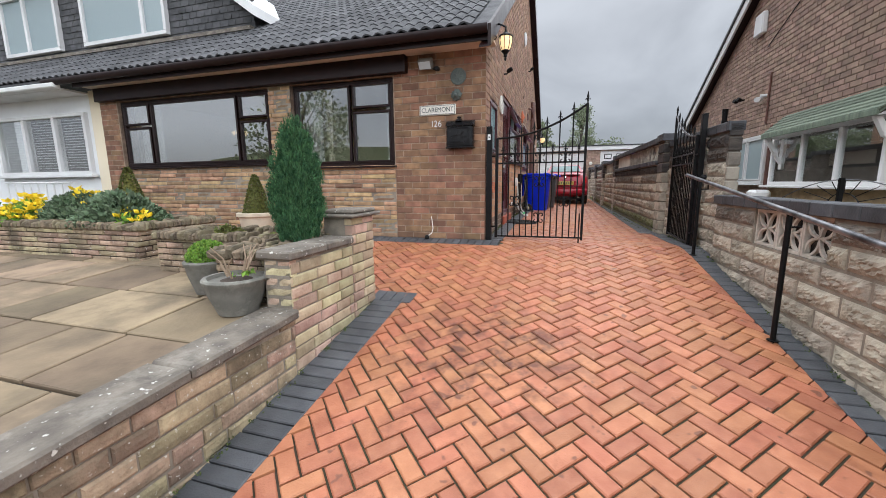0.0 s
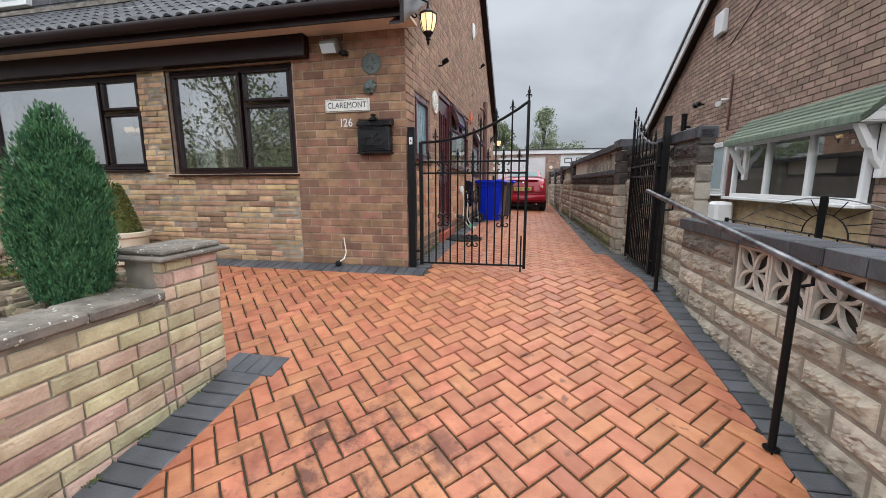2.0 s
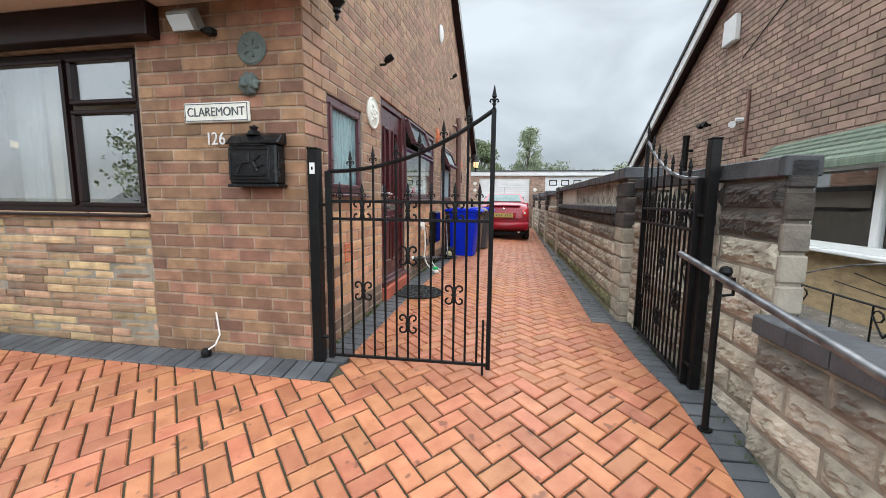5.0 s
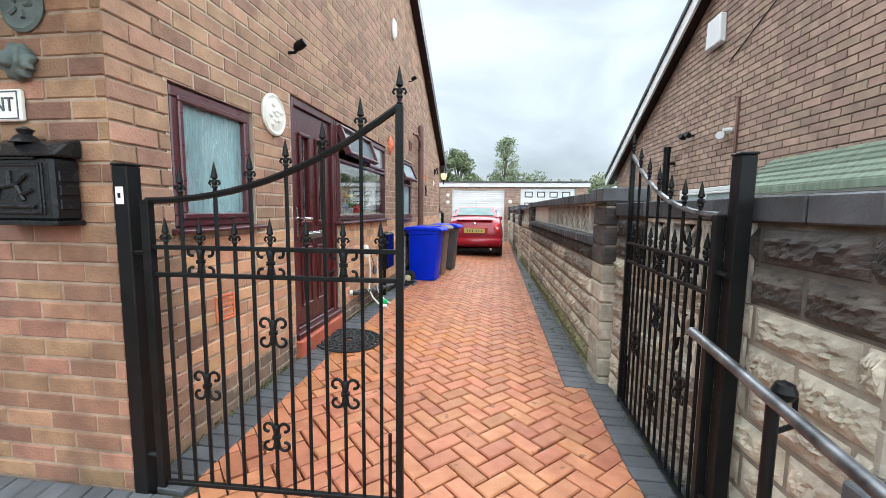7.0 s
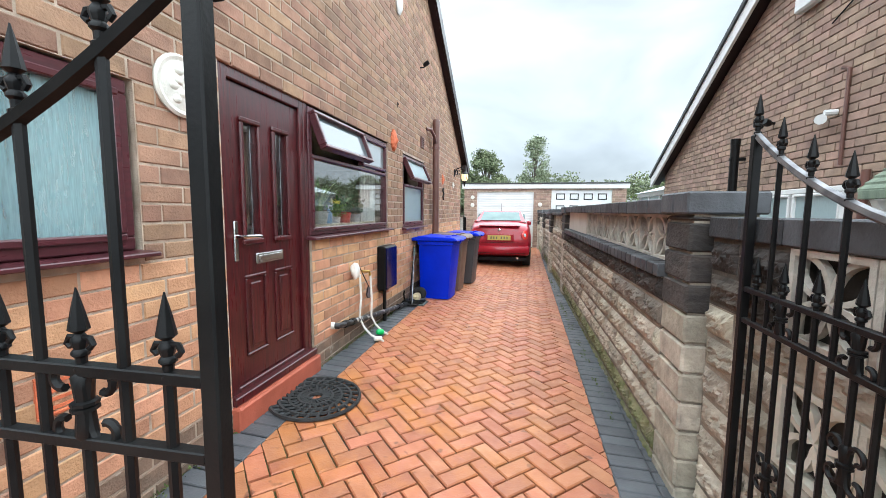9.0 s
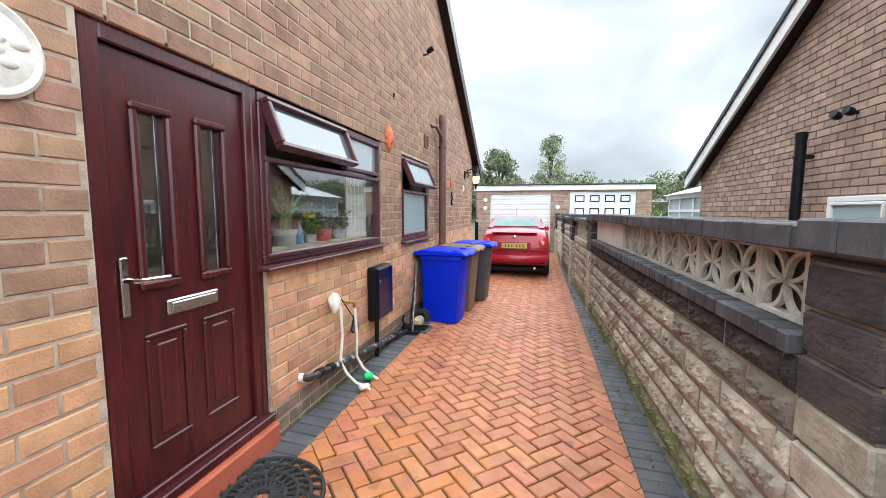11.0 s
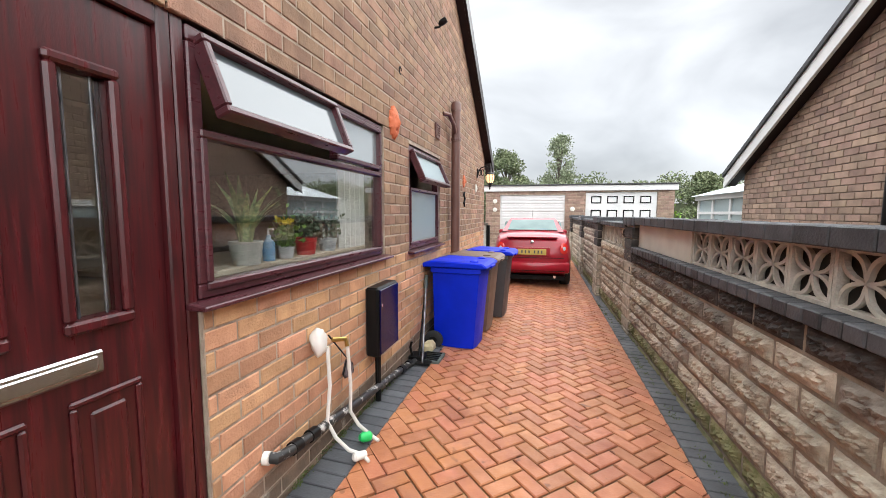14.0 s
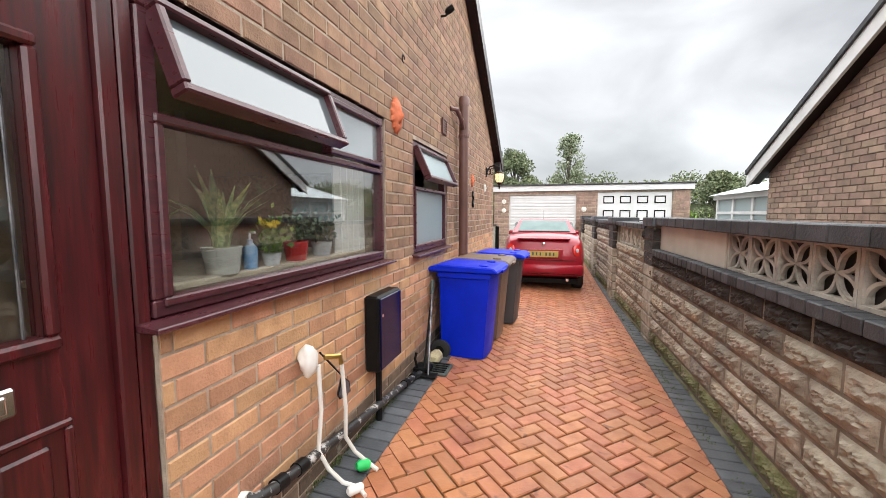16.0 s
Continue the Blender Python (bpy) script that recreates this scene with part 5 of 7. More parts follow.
writing("lettering", "CLAREMONT", 0.080, pose(-1.572, -0.0245, 1.658, 90, 0, 0), M_LETTER, sign, 0.90)
number = thing("house_number", "white house numerals fixed to the brick wall", "house number", FRONT)
for ch, x in (("1", -1.645), ("2", -1.60), ("6", -1.545)):
    writing("digit", ch, 0.115, pose(x, -0.012, 1.488, 90, 0, 0), M_WHITE, number, 0.9)

mail = thing("mailbox", "black cast metal post box with embossed front", "mailbox", FRONT)
part("box_body", box(-1.43, -1.095, -0.11, -0.002, 1.19, 1.44, 0.012), M_GLOSSBLACK, mail)
lid = part("lid", prism([(-0.125, 1.44), (0.0, 1.44), (0.0, 1.52), (-0.06, 1.50)], "x", -1.445, -1.08, bevel=0.008), M_GLOSSBLACK, mail)
part("knob", lathe([(0.05, 1.50), (0.035, 1.525), (0.02, 1.535), (0.03, 1.552), (0.005, 1.565)], 14, (-1.28, -0.05, 0)), M_GLOSSBLACK, lid, "", True)
part("base_moulding", box(-1.44, -1.085, -0.118, -0.002, 1.172, 1.192, 0.005), M_GLOSSBLACK, mail)
fp = part("front_panel", box(-1.425, -1.135, -0.116, -0.109, 1.215, 1.415, 0.004), M_GLOSSBLACK, mail)
part("front_border", bars([(-1.418, -1.142, 1.218, 1.228), (-1.418, -1.142, 1.402, 1.412), (-1.418, -1.408, 1.228, 1.402), (-1.152, -1.142, 1.228, 1.402)], -0.122, -0.115, 0.003), M_GLOSSBLACK, fp)
for z_ in (1.235, 1.29, 1.345):
    part("side_panel", box(-1.0955, -1.088, -0.09, -0.02, z_, z_ + 0.042, 0.004), M_GLOSSBLACK, mail)
for a, b in (((-1.36, 1.26), (-1.33, 1.32)), ((-1.33, 1.32), (-1.25, 1.33)), ((-1.25, 1.33), (-1.22, 1.27)), ((-1.25, 1.33), (-1.20, 1.37)), ((-1.33, 1.32), (-1.38, 1.30)), ((-1.28, 1.33), (-1.28, 1.385)), ((-1.24, 1.29), (-1.18, 1.31)), ((-1.39, 1.245), (-1.17, 1.245))):
    part("relief_stroke", tube([(a[0], -0.118, a[1]), (b[0], -0.118, b[1])], 0.008, 6), M_GLOSSBLACK, fp, "", True)
part("slot", box(-1.40, -1.16, -0.122, -0.11, 1.428, 1.436, 0.002), M_BLACK, mail)

flood = thing("floodlight", "rectangular grey security floodlight under the soffit", "floodlight", FRONT)
part("bracket", tube([(-1.62, 0, 2.16), (-1.62, -0.05, 2.16), (-1.64, -0.08, 2.20)], 0.014, 8), M_BLACK, flood, "", True)
fl = part("housing", box(-0.09, 0.09, -0.10, 0.0, -0.06, 0.06, 0.012), M_STONEPOT, flood)
fl.matrix_basis = pose(-1.70, -0.04, 2.235, 35, 0, 0)
part("lens", box(-0.075, 0.075, -0.108, -0.099, -0.045, 0.045, 0.004), M_CONS, fl)
part("sensor", box(-1.60, -1.54, -0.06, 0, 2.13, 2.175, 0.008), M_BLACK, flood)
plate = thing("wall_medallion", "round weathered lead medallion on the brick", "medallion", FRONT)
part("disc", lathe([(0.098, 0), (0.102, 0.008), (0.09, 0.016), (0.08, 0.012), (0.01, 0.014)], 28), M_LEAD, plate, "", True).matrix_basis = pose(-1.30, 0.0, 2.045, 90, 0, 0)
emb = bmesh.new()
for k in range(5):
    a = k * 1.256
    tube([(0.02 * math.cos(a), 0.02 * math.sin(a), 0.014), (0.055 * math.cos(a), 0.055 * math.sin(a) , 0.018)], 0.009, 6, emb)
part("relief", emb, M_LEAD, plate, "", True).matrix_basis = pose(-1.30, 0, 2.045, 90, 0, 0)
lion = thing("lion_ornament", "small weathered lead lion head ornament", "ornament", FRONT)
bm = bmesh.new()
bmesh.ops.create_icosphere(bm, subdivisions=4, radius=0.062)
for v in bm.verts:
    v.co = Vector((v.co.x * 1.05, v.co.y * 0.7, v.co.z * 1.1)) * (1 + 0.20 * noise.noise(v.co * 34) + 0.10 * math.sin(11 * math.atan2(v.co.z, v.co.x)) * (1 - min(1.0, abs(v.co.y) / 0.062)))
part("head", bm, M_LEAD, lion, "", True).matrix_basis = pose(-1.32, -0.02, 1.825)
part("muzzle", lathe([(0.022, 0), (0.026, 0.02), (0.016, 0.04), (0.003, 0.045)], 10), M_LEAD, lion, "", True).matrix_basis = pose(-1.32, -0.05, 1.812, 90, 0, 0)

sock = thing("outdoor_socket", "small black cable outlet with a white wire at the wall foot", "socket")
part("outlet", lathe([(0.03, 0), (0.035, 0.03), (0.02, 0.055), (0.004, 0.06)], 12, (-1.72, 4.86, 0.0)), M_BLACK, sock, "", True)
part("wire", tube([(-1.70, 4.86, 0.05), (-1.66, 4.88, 0.08), (-1.655, 4.922, 0.14), (-1.675, 4.922, 0.30)], 0.006, 6), M_HOSE, sock, "", True)


def lantern(m, s, label, lit):
    ln = thing("wall_lantern", label, "lantern", m)
    part("bracket", tube([(-0.22, 0, 0.10), (-0.17, 0, 0.20), (-0.08, 0, 0.23), (0, 0, 0.19), (0, 0, 0.13)], 0.011, 8), M_BLACK, ln, "", True)
    part("scroll", scroll(-0.16, 0.12, 0.05), M_BLACK, ln, "", True)
    part("wall_plate", box(-0.235, -0.215, -0.035, 0.035, 0.03, 0.19, 0.006), M_BLACK, ln)
    part("roof", lathe([(0.012, 0.15), (0.02, 0.13), (0.045, 0.115), (0.085, 0.09), (0.088, 0.08), (0.075, 0.078)], 8), M_BLACK, ln)
    part("glass", lathe([(0.072, 0.078), (0.078, 0.03), (0.062, -0.04), (0.045, -0.07)], 8), M_LAMPGLASS if lit else M_CONS, ln, "glowing amber glass" if lit else "")
    for k in range(8):
        a = 2 * math.pi * k / 8
        part("rib", tube([(r * math.cos(a), r * math.sin(a), z) for r, z in ((0.076, 0.078), (0.081, 0.03), (0.065, -0.04), (0.047, -0.072))], 0.004, 5), M_BLACK, ln)
    part("base", lathe([(0.05, -0.07), (0.052, -0.08), (0.03, -0.10), (0.02, -0.12), (0.026, -0.135), (0.01, -0.15), (0.016, -0.165), (0.003, -0.19)], 8), M_BLACK, ln, "", True)
    return ln


lantern(pose(-0.72, 4.93, 2.36), 1, "black coach lantern with glowing amber glass", True)
lantern(pose(-0.715, 13.2, 2.05), 1, "black coach lantern on the rear of the side wall", True)


# ---- on the side wall ----
def wall_spot(y, z, label):
    w = thing("wall_spotlight", label, "spotlight", SIDE)
    part("arm", tube([(y, 0, z - 0.03), (y, -0.05, z - 0.03), (y, -0.08, z)], 0.012, 8), M_BLACK, w, "", True)
    part("head", lathe([(0.012, -0.05), (0.03, -0.03), (0.034, 0.0), (0.03, 0.045), (0.004, 0.047)], 12), M_BLACK, w, "", True).matrix_basis = pose(y, -0.09, z + 0.02, 60, 0, 0)
    return w


wall_spot(6.35, 2.42, "small black wall spotlight above the frosted window")
wall_spot(10.35, 3.46, "small black wall spotlight high on the gable")
pq = thing("wall_plaque", "round white plaster plaque on the brick wall", "plaque", SIDE)
part("disc", lathe([(0.138, 0), (0.142, 0.012), (0.13, 0.022), (0.112, 0.016), (0.107, 0.018), (0.01, 0.02)], 36), M_PLASTER, pq, "", True).matrix_basis = pose(6.115, 0, 1.89, 90, 0, 0)
for k in range(9):
    a, r_ = k * 2.4, 0.018 + 0.008 * k
    boss = bmesh.new()
    bmesh.ops.create_icosphere(boss, subdivisions=2, radius=0.024, matrix=Matrix.Translation((r_ * math.cos(a), r_ * math.sin(a), 0.012)) @ Matrix.Diagonal((1.2, 0.9, 0.7, 1)))
    part("relief_boss", boss, M_PLASTER, pq, "", True).matrix_basis = pose(6.115, 0, 1.89, 90, 0, 0)


def mask(y, z, h, material, label):
    mk = thing("wall_mask", label, "wall mask", SIDE)
    bm = bmesh.new()
    bmesh.ops.create_icosphere(bm, subdivisions=4, radius=1.0)
    for v in bm.verts:
        q = v.co.copy()
        ray = 1 + 0.10 * math.sin(13 * math.atan2(q.z, q.x)) * (q.x * q.x + q.z * q.z) ** 2
        nose = 0.28 * math.exp(-((q.x / 0.16) ** 2 + ((q.z + 0.05) / 0.28) ** 2))
        eyes = -0.25 * sum(math.exp(-(((q.x - e) / 0.15) ** 2 + ((q.z - 0.22) / 0.12) ** 2)) for e in (-0.33, 0.33))
        mouth = -0.2 * math.exp(-((q.x / 0.3) ** 2 + ((q.z + 0.48) / 0.08) ** 2))
        v.co = Vector((q.x * h * 0.36 * ray, min(0.0, q.y) * h * 0.18 * (1 + 2 * (nose + eyes + mouth)) if q.y < 0 else 0, q.z * h * 0.5 * ray))
    part("face", bm, material, mk, "", True).matrix_basis = pose(y, 0, z)
    return mk


mask(9.12, 2.165, 0.25, M_TERRA, "orange terracotta mask with a ruffled rim")
mask(11.97, 1.92, 0.18, M_TERRA, "small terracotta mask on the brick wall")
mask(13.07, 1.88, 0.14, M_PLASTER, "small pale wall ornament by the rear corner")
bf = thing("wall_ornament", "thin black metal ornament on the brick", "ornament", SIDE)
part("figure", tube([(12.0, -0.012, 1.76), (11.96, -0.015, 1.71), (12.03, -0.015, 1.66), (11.97, -0.015, 1.60), (12.02, -0.012, 1.54)], 0.014, 6), M_BLACK, bf, "", True)
bell = thing("alarm_bell_box", "slim white oval alarm light high on the gable", "alarm", SIDE)
part("cover", lathe([(0.09, 0), (0.1, 0.02), (0.07, 0.05), (0.01, 0.06)], 20), M_WHITE, bell, "", True).matrix_basis = pose(9.3, 0, 3.83, 90, 0, 0) @ Matrix.Diagonal((0.9, 1.5, 1, 1))
hook = thing("wall_hook", "small iron hook in the brickwork", "hook", SIDE)
part("ring", tube([(9.24 + 0.022 * math.cos(a * 0.7), -0.02, 2.61 + 0.03 * math.sin(a * 0.7)) for a in range(8)], 0.005, 5), M_BLACK, hook, "", True)
ab = thing("air_brick", "red clay louvred air brick", "air brick", SIDE)
part("surround", bars([(5.47, 5.63, 0.60, 0.612), (5.47, 5.63, 0.738, 0.75), (5.47, 5.482, 0.612, 0.738), (5.618, 5.63, 0.612, 0.738)], -0.006, 0.01, 0.002), M_TERRA, ab)
for k in range(4):
    part("louvre", box(5.482, 5.618, -0.004, 0.006, 0.62 + k * 0.031, 0.632 + k * 0.031), M_TERRA, ab)
vt = thing("wall_vent", "dark brown louvred wall vent", "vent", SIDE)
part("frame", bars([(10.36, 10.53, 2.28, 2.295), (10.36, 10.53, 2.425, 2.44), (10.36, 10.375, 2.295, 2.425), (10.515, 10.53, 2.295, 2.425)], -0.02, 0.0, 0.003), M_DOWNPIPE, vt)
for k in range(5):
    part("slat", box(10.375, 10.515, -0.014, 0.0, 2.30 + k * 0.026, 2.312 + k * 0.026), M_DOWNPIPE, vt)
dp = thing("soil_pipe", "brown plastic soil pipe fixed to the side wall", "pipe", SIDE)
part("pipe", tube([(11.05, -0.085, 0.0), (11.05, -0.085, 2.80)], 0.056, 14), M_DOWNPIPE, dp, "", True)
part("cap", lathe([(0.062, 2.72), (0.064, 2.80), (0.05, 2.83), (0.005, 2.84)], 14, (11.05, -0.085, 0)), M_DOWNPIPE, dp, "", True)
part("branch", tube([(11.05, -0.085, 2.42), (10.92, -0.09, 2.52), (10.80, -0.06, 2.62), (10.72, 0.0, 2.62)], 0.026, 8), M_DOWNPIPE, dp, "", True)
for z in (0.9, 2.35):
    part("bracket", lathe([(0.064, z), (0.066, z + 0.02), (0.064, z + 0.04)], 14, (11.05, -0.085, 0)), M_DOWNPIPE, dp)
mb = thing("meter_box", "glossy black and navy gas meter cabinet on the wall", "meter box", SIDE)
part("case", box(8.56, 8.93, -0.10, 0.0, 0.43, 0.925, 0.014), M_BLACK, mb)
part("door_panel", box(8.575, 8.915, -0.112, -0.099, 0.445, 0.91, 0.006), M_NAVY, mb, "glossy navy door")
part("lock", lathe([(0.012, 0), (0.012, 0.008)], 10), M_CHROME, mb).matrix_basis = pose(8.60, -0.107, 0.80, 90, 0, 0)
part("supply_pipe", tube([(8.66, -0.05, 0.43), (8.66, -0.05, 0.07)], 0.022, 8), M_BLACK, mb, "", True)

tap = thing("garden_tap", "wrapped garden tap with two looped white hoses", "tap")
bm = bmesh.new()
bmesh.ops.create_icosphere(bm, subdivisions=3, radius=0.05)
for v in bm.verts:
    v.co = Vector((v.co.x * 0.9, v.co.y * 0.9, v.co.z * 1.5)) * (1 + 0.3 * noise.noise(v.co * 30))
part("wrapping", bm, M_HOSE, tap, "white insulating cloth wrapping", True).matrix_basis = pose(-0.905, 7.91, 0.755)
part("spout", tube([(-0.88, 8.0, 0.74), (-0.83, 8.06, 0.73), (-0.82, 8.06, 0.69)], 0.014, 8), M_BRASS, tap, "", True)
part("hose", tube([(-0.88, 7.95, 0.72), (-0.865, 7.94, 0.5), (-0.88, 7.93, 0.3), (-0.84, 7.95, 0.20), (-0.78, 7.98, 0.12), (-0.72, 8.02, 0.08), (-0.66, 7.98, 0.075)], 0.0105, 8), M_HOSE, tap, "", True)
part("hose", tube([(-0.82, 8.06, 0.70), (-0.82, 8.09, 0.45), (-0.83, 8.10, 0.28), (-0.80, 8.14, 0.18), (-0.74, 8.18, 0.10), (-0.68, 8.16, 0.085)], 0.0105, 8), M_HOSE, tap, "", True)
part("connector", lathe([(0.016, 0), (0.03, 0.015), (0.03, 0.06), (0.018, 0.08)], 12), M_GREEN, tap, "bright green hose connector", True).matrix_basis = pose(-0.735, 8.185, 0.095, 80, 0, -40)
part("hose_end", lathe([(0.022, 0), (0.024, 0.07), (0.014, 0.08)], 12), M_HOSE, tap, "", True).matrix_basis = pose(-0.70, 8.02, 0.085, 80, 0, -30)
sieve = thing("wire_strainer", "small wire strainer hanging from the tap", "strainer")
M_NET = mat("grey_net", (0.13, 0.10, 0.11), (0.08, 0.065, 0.07), 0.9, 60, 0.4, 200)
part("handle", tube([(-0.89, 7.98, 0.77), (-0.90, 8.20, 0.56)], 0.005, 5), M_BLACK, sieve)
part("rim", tube([(-0.90, 8.20, 0.56), (-0.90, 8.15, 0.47), (-0.90, 8.17, 0.445), (-0.90, 8.28, 0.44), (-0.90, 8.27, 0.50), (-0.90, 8.20, 0.56)], 0.004, 5), M_BLACK, sieve)
part("net", prism([(8.20, 0.555), (8.155, 0.47), (8.175, 0.448), (8.225, 0.425), (8.275, 0.443), (8.265, 0.50)], "x", -0.915, -0.893, bevel=0.006), M_NET, sieve, "fine grey mesh", True)

wp = thing("waste_pipe", "black waste pipe along the foot of the wall", "pipe")
M_PIPE = mat("splashed_pipe", (0.010, 0.010, 0.011), (0.022, 0.021, 0.02), 0.5, 12, 0.2, 80, stain=(0.55, 0.53, 0.50), stain_scale=13, stain_lo=0.56, stain_hi=0.62)
part("pipe", tube([(-0.95, 7.525, 0.34), (-0.90, 7.535, 0.335), (-0.885, 7.62, 0.325), (-0.89, 7.9, 0.285), (-0.89, 8.6, 0.19), (-0.89, 9.2, 0.115), (-0.87, 9.45, 0.08)], 0.026, 10), M_PIPE, wp, "", True)
part("collar", tube([(-0.952, 7.515, 0.34), (-0.925, 7.522, 0.339)], 0.031, 10), M_HOSE, wp, "white sealant collar", True)
for y, z in ((7.66, 0.319), (7.80, 0.30), (9.12, 0.125), (9.3, 0.105)):
    part("joint", tube([(-0.89, y - 0.03, z + 0.004), (-0.89, y + 0.03, z - 0.004)], 0.033, 10), M_BLACK, wp, "", True)
part("hopper", box(-0.94, -0.80, 9.42, 9.56, 0.06, 0.13, 0.01), M_BLACK, wp)
dr = thing("drain_cover", "dark square drain grate beside the wall", "drain")
part("frame", box(-0.86, -0.66, 9.47, 9.72, 0.04, 0.078, 0.006), M_LEAD, dr)
for k in range(5):
    part("bar", box(-0.84, -0.68, 9.495 + k * 0.045, 9.515 + k * 0.045, 0.076, 0.086), M_BLACK, dr)

door_mat = thing("door_mat", "round dark rubber ring mat before the step", "door mat", pose(-0.705, 6.82, ground_z(6.82, -0.7) + 0.008, 0, 2.5, 0))
bm = bmesh.new()
for r in (0.05, 0.11, 0.17, 0.23, 0.29):
    tube([(r * math.cos(2 * math.pi * k / 28), r * math.sin(2 * math.pi * k / 28), 0.006) for k in range(29)], 0.013, 5, bm)
for k in range(24):
    a = 2 * math.pi * k / 24
    tube([(0.05 * math.cos(a), 0.05 * math.sin(a), 0.006), (0.17 * math.cos(a + 0.25), 0.17 * math.sin(a + 0.25), 0.006), (0.29 * math.cos(a), 0.29 * math.sin(a), 0.006)], 0.011, 5, bm)
part("ring_weave", bm, M_RUBBER, door_mat, "", True)

tools = thing("folding_trolley", "black folding luggage trolley leaning by the wall", "trolley")
part("pole", tube([(-0.79, 9.38, 0.09), (-0.92, 9.93, 0.74)], 0.010, 8), M_STEEL, tools, "", True)
part("pole", tube([(-0.84, 9.42, 0.09), (-0.935, 9.97, 0.70)], 0.009, 8), M_BLACK, tools, "", True)
part("grip", tube([(-0.908, 9.88, 0.68), (-0.928, 9.97, 0.79)], 0.018, 8), M_LEAD, tools, "", True)
part("foot_plate", box(-0.90, -0.72, 9.36, 9.46, 0.075, 0.09, 0.004), M_BLACK, tools)
part("hook", tube([(-0.90, 9.45, 0.09), (-0.91, 9.40, 0.22), (-0.90, 9.41, 0.27)], 0.012, 6), M_BLACK, tools, "", True)
stone = thing("loose_stone", "pale cream block of stone by the bin wheel", "stone")
bm = box(-0.90, -0.79, 9.70, 9.86, 0.055, 0.155, 0.028)
for v in bm.verts:
    v.co += Vector((noise.noise(v.co * 19), noise.noise(v.co * 23), noise.noise(v.co * 17))) * 0.012
part("rock", bm, M_GSTONE_PALE, stone)


# ---- bins ----
def bin_(m, body_m, lid_m, label):
    b = thing("wheelie_bin", label, "bin", m, "", "wheelie bins by the wall")
    bm = bmesh.new()
    ring = []
    for z, hx, hy in ((0.0, 0.228, 0.222), (0.10, 0.234, 0.228), (0.84, 0.268, 0.258), (0.85, 0.288, 0.278), (0.90, 0.288, 0.278)):
        pts = []
        for k in range(20):
            a = 2 * math.pi * (k + 0.5) / 20
            cx, cy = math.cos(a), math.sin(a)
            sc = (abs(cx) ** 8 + abs(cy) ** 8) ** (-1 / 8)
            pts.append(bm.verts.new((hx * cx * sc + z * 0.03, hy * cy * sc, z + 0.02)))
        ring.append(pts)
    for q, w in zip(ring, ring[1:]):
        for k in range(20):
            bm.faces.new((q[k], q[(k + 1) % 20], w[(k + 1) % 20], w[k]))
    bm.faces.new(ring[0][::-1])
    bm.faces.new(ring[-1])
    part("body", bm, body_m, b, "", True)
    lid_p = part("lid", prism([(-0.32, 0.925), (0.36, 0.925), (0.36, 0.95), (0.31, 0.985), (-0.20, 1.0), (-0.32, 0.97)], "y", -0.295, 0.295, bevel=0.012), lid_m, b)
    part("lid_rim", bars([(0.345, 0.375, -0.10, 0.10)], 0.915, 0.945), lid_m, lid_p).matrix_basis = Matrix(((1, 0, 0, 0), (0, 0, 1, 0), (0, 1, 0, 0), (0, 0, 0, 1)))
    for y in (-0.17, 0.17):
        part("lid_boss", lathe([(0.045, 0.98), (0.045, 0.998), (0.03, 1.005)], 12, (0.2, y, 0)), lid_m, lid_p, "", True)
    part("handle", tube([(-0.33, -0.2, 0.93), (-0.40, -0.2, 0.94), (-0.40, 0.2, 0.94), (-0.33, 0.2, 0.93)], 0.016, 8), body_m, b, "", True)
    part("axle", tube([(-0.20, -0.25, 0.10), (-0.20, 0.25, 0.10)], 0.012, 8), M_STEEL, b, "", True)
    for y in (-0.26, 0.26):
        w = part("wheel", lathe([(0.03, -0.025), (0.085, -0.025), (0.1, -0.015), (0.1, 0.015), (0.085, 0.025), (0.03, 0.025)], 22), M_RUBBER, b, "", True)
        w.matrix_basis = pose(-0.20, y, 0.10, 90, 0, 0)
        part("hub", lathe([(0.045, -0.03), (0.045, 0.03)], 14), M_BLACK, w, "", True)
    return b


SHORT = Matrix.Diagonal((1, 1, 0.925, 1))
bin_(pose(-0.62, 10.18, 0.035, 0, 0, -4) @ SHORT, M_BLUE, M_BLUE, "bright blue plastic wheelie bin beside the wall")
bin_(pose(-0.585, 10.80, 0.035, 0, 0, -2) @ SHORT, M_BROWNBIN, M_BROWNBIN, "brown plastic wheelie bin with a flat lid")
bin_(pose(-0.47, 11.50, 0.035, 0, 0, -3) @ SHORT, M_GREYBIN, M_BLUE, "dark grey wheelie bin with a blue lid")


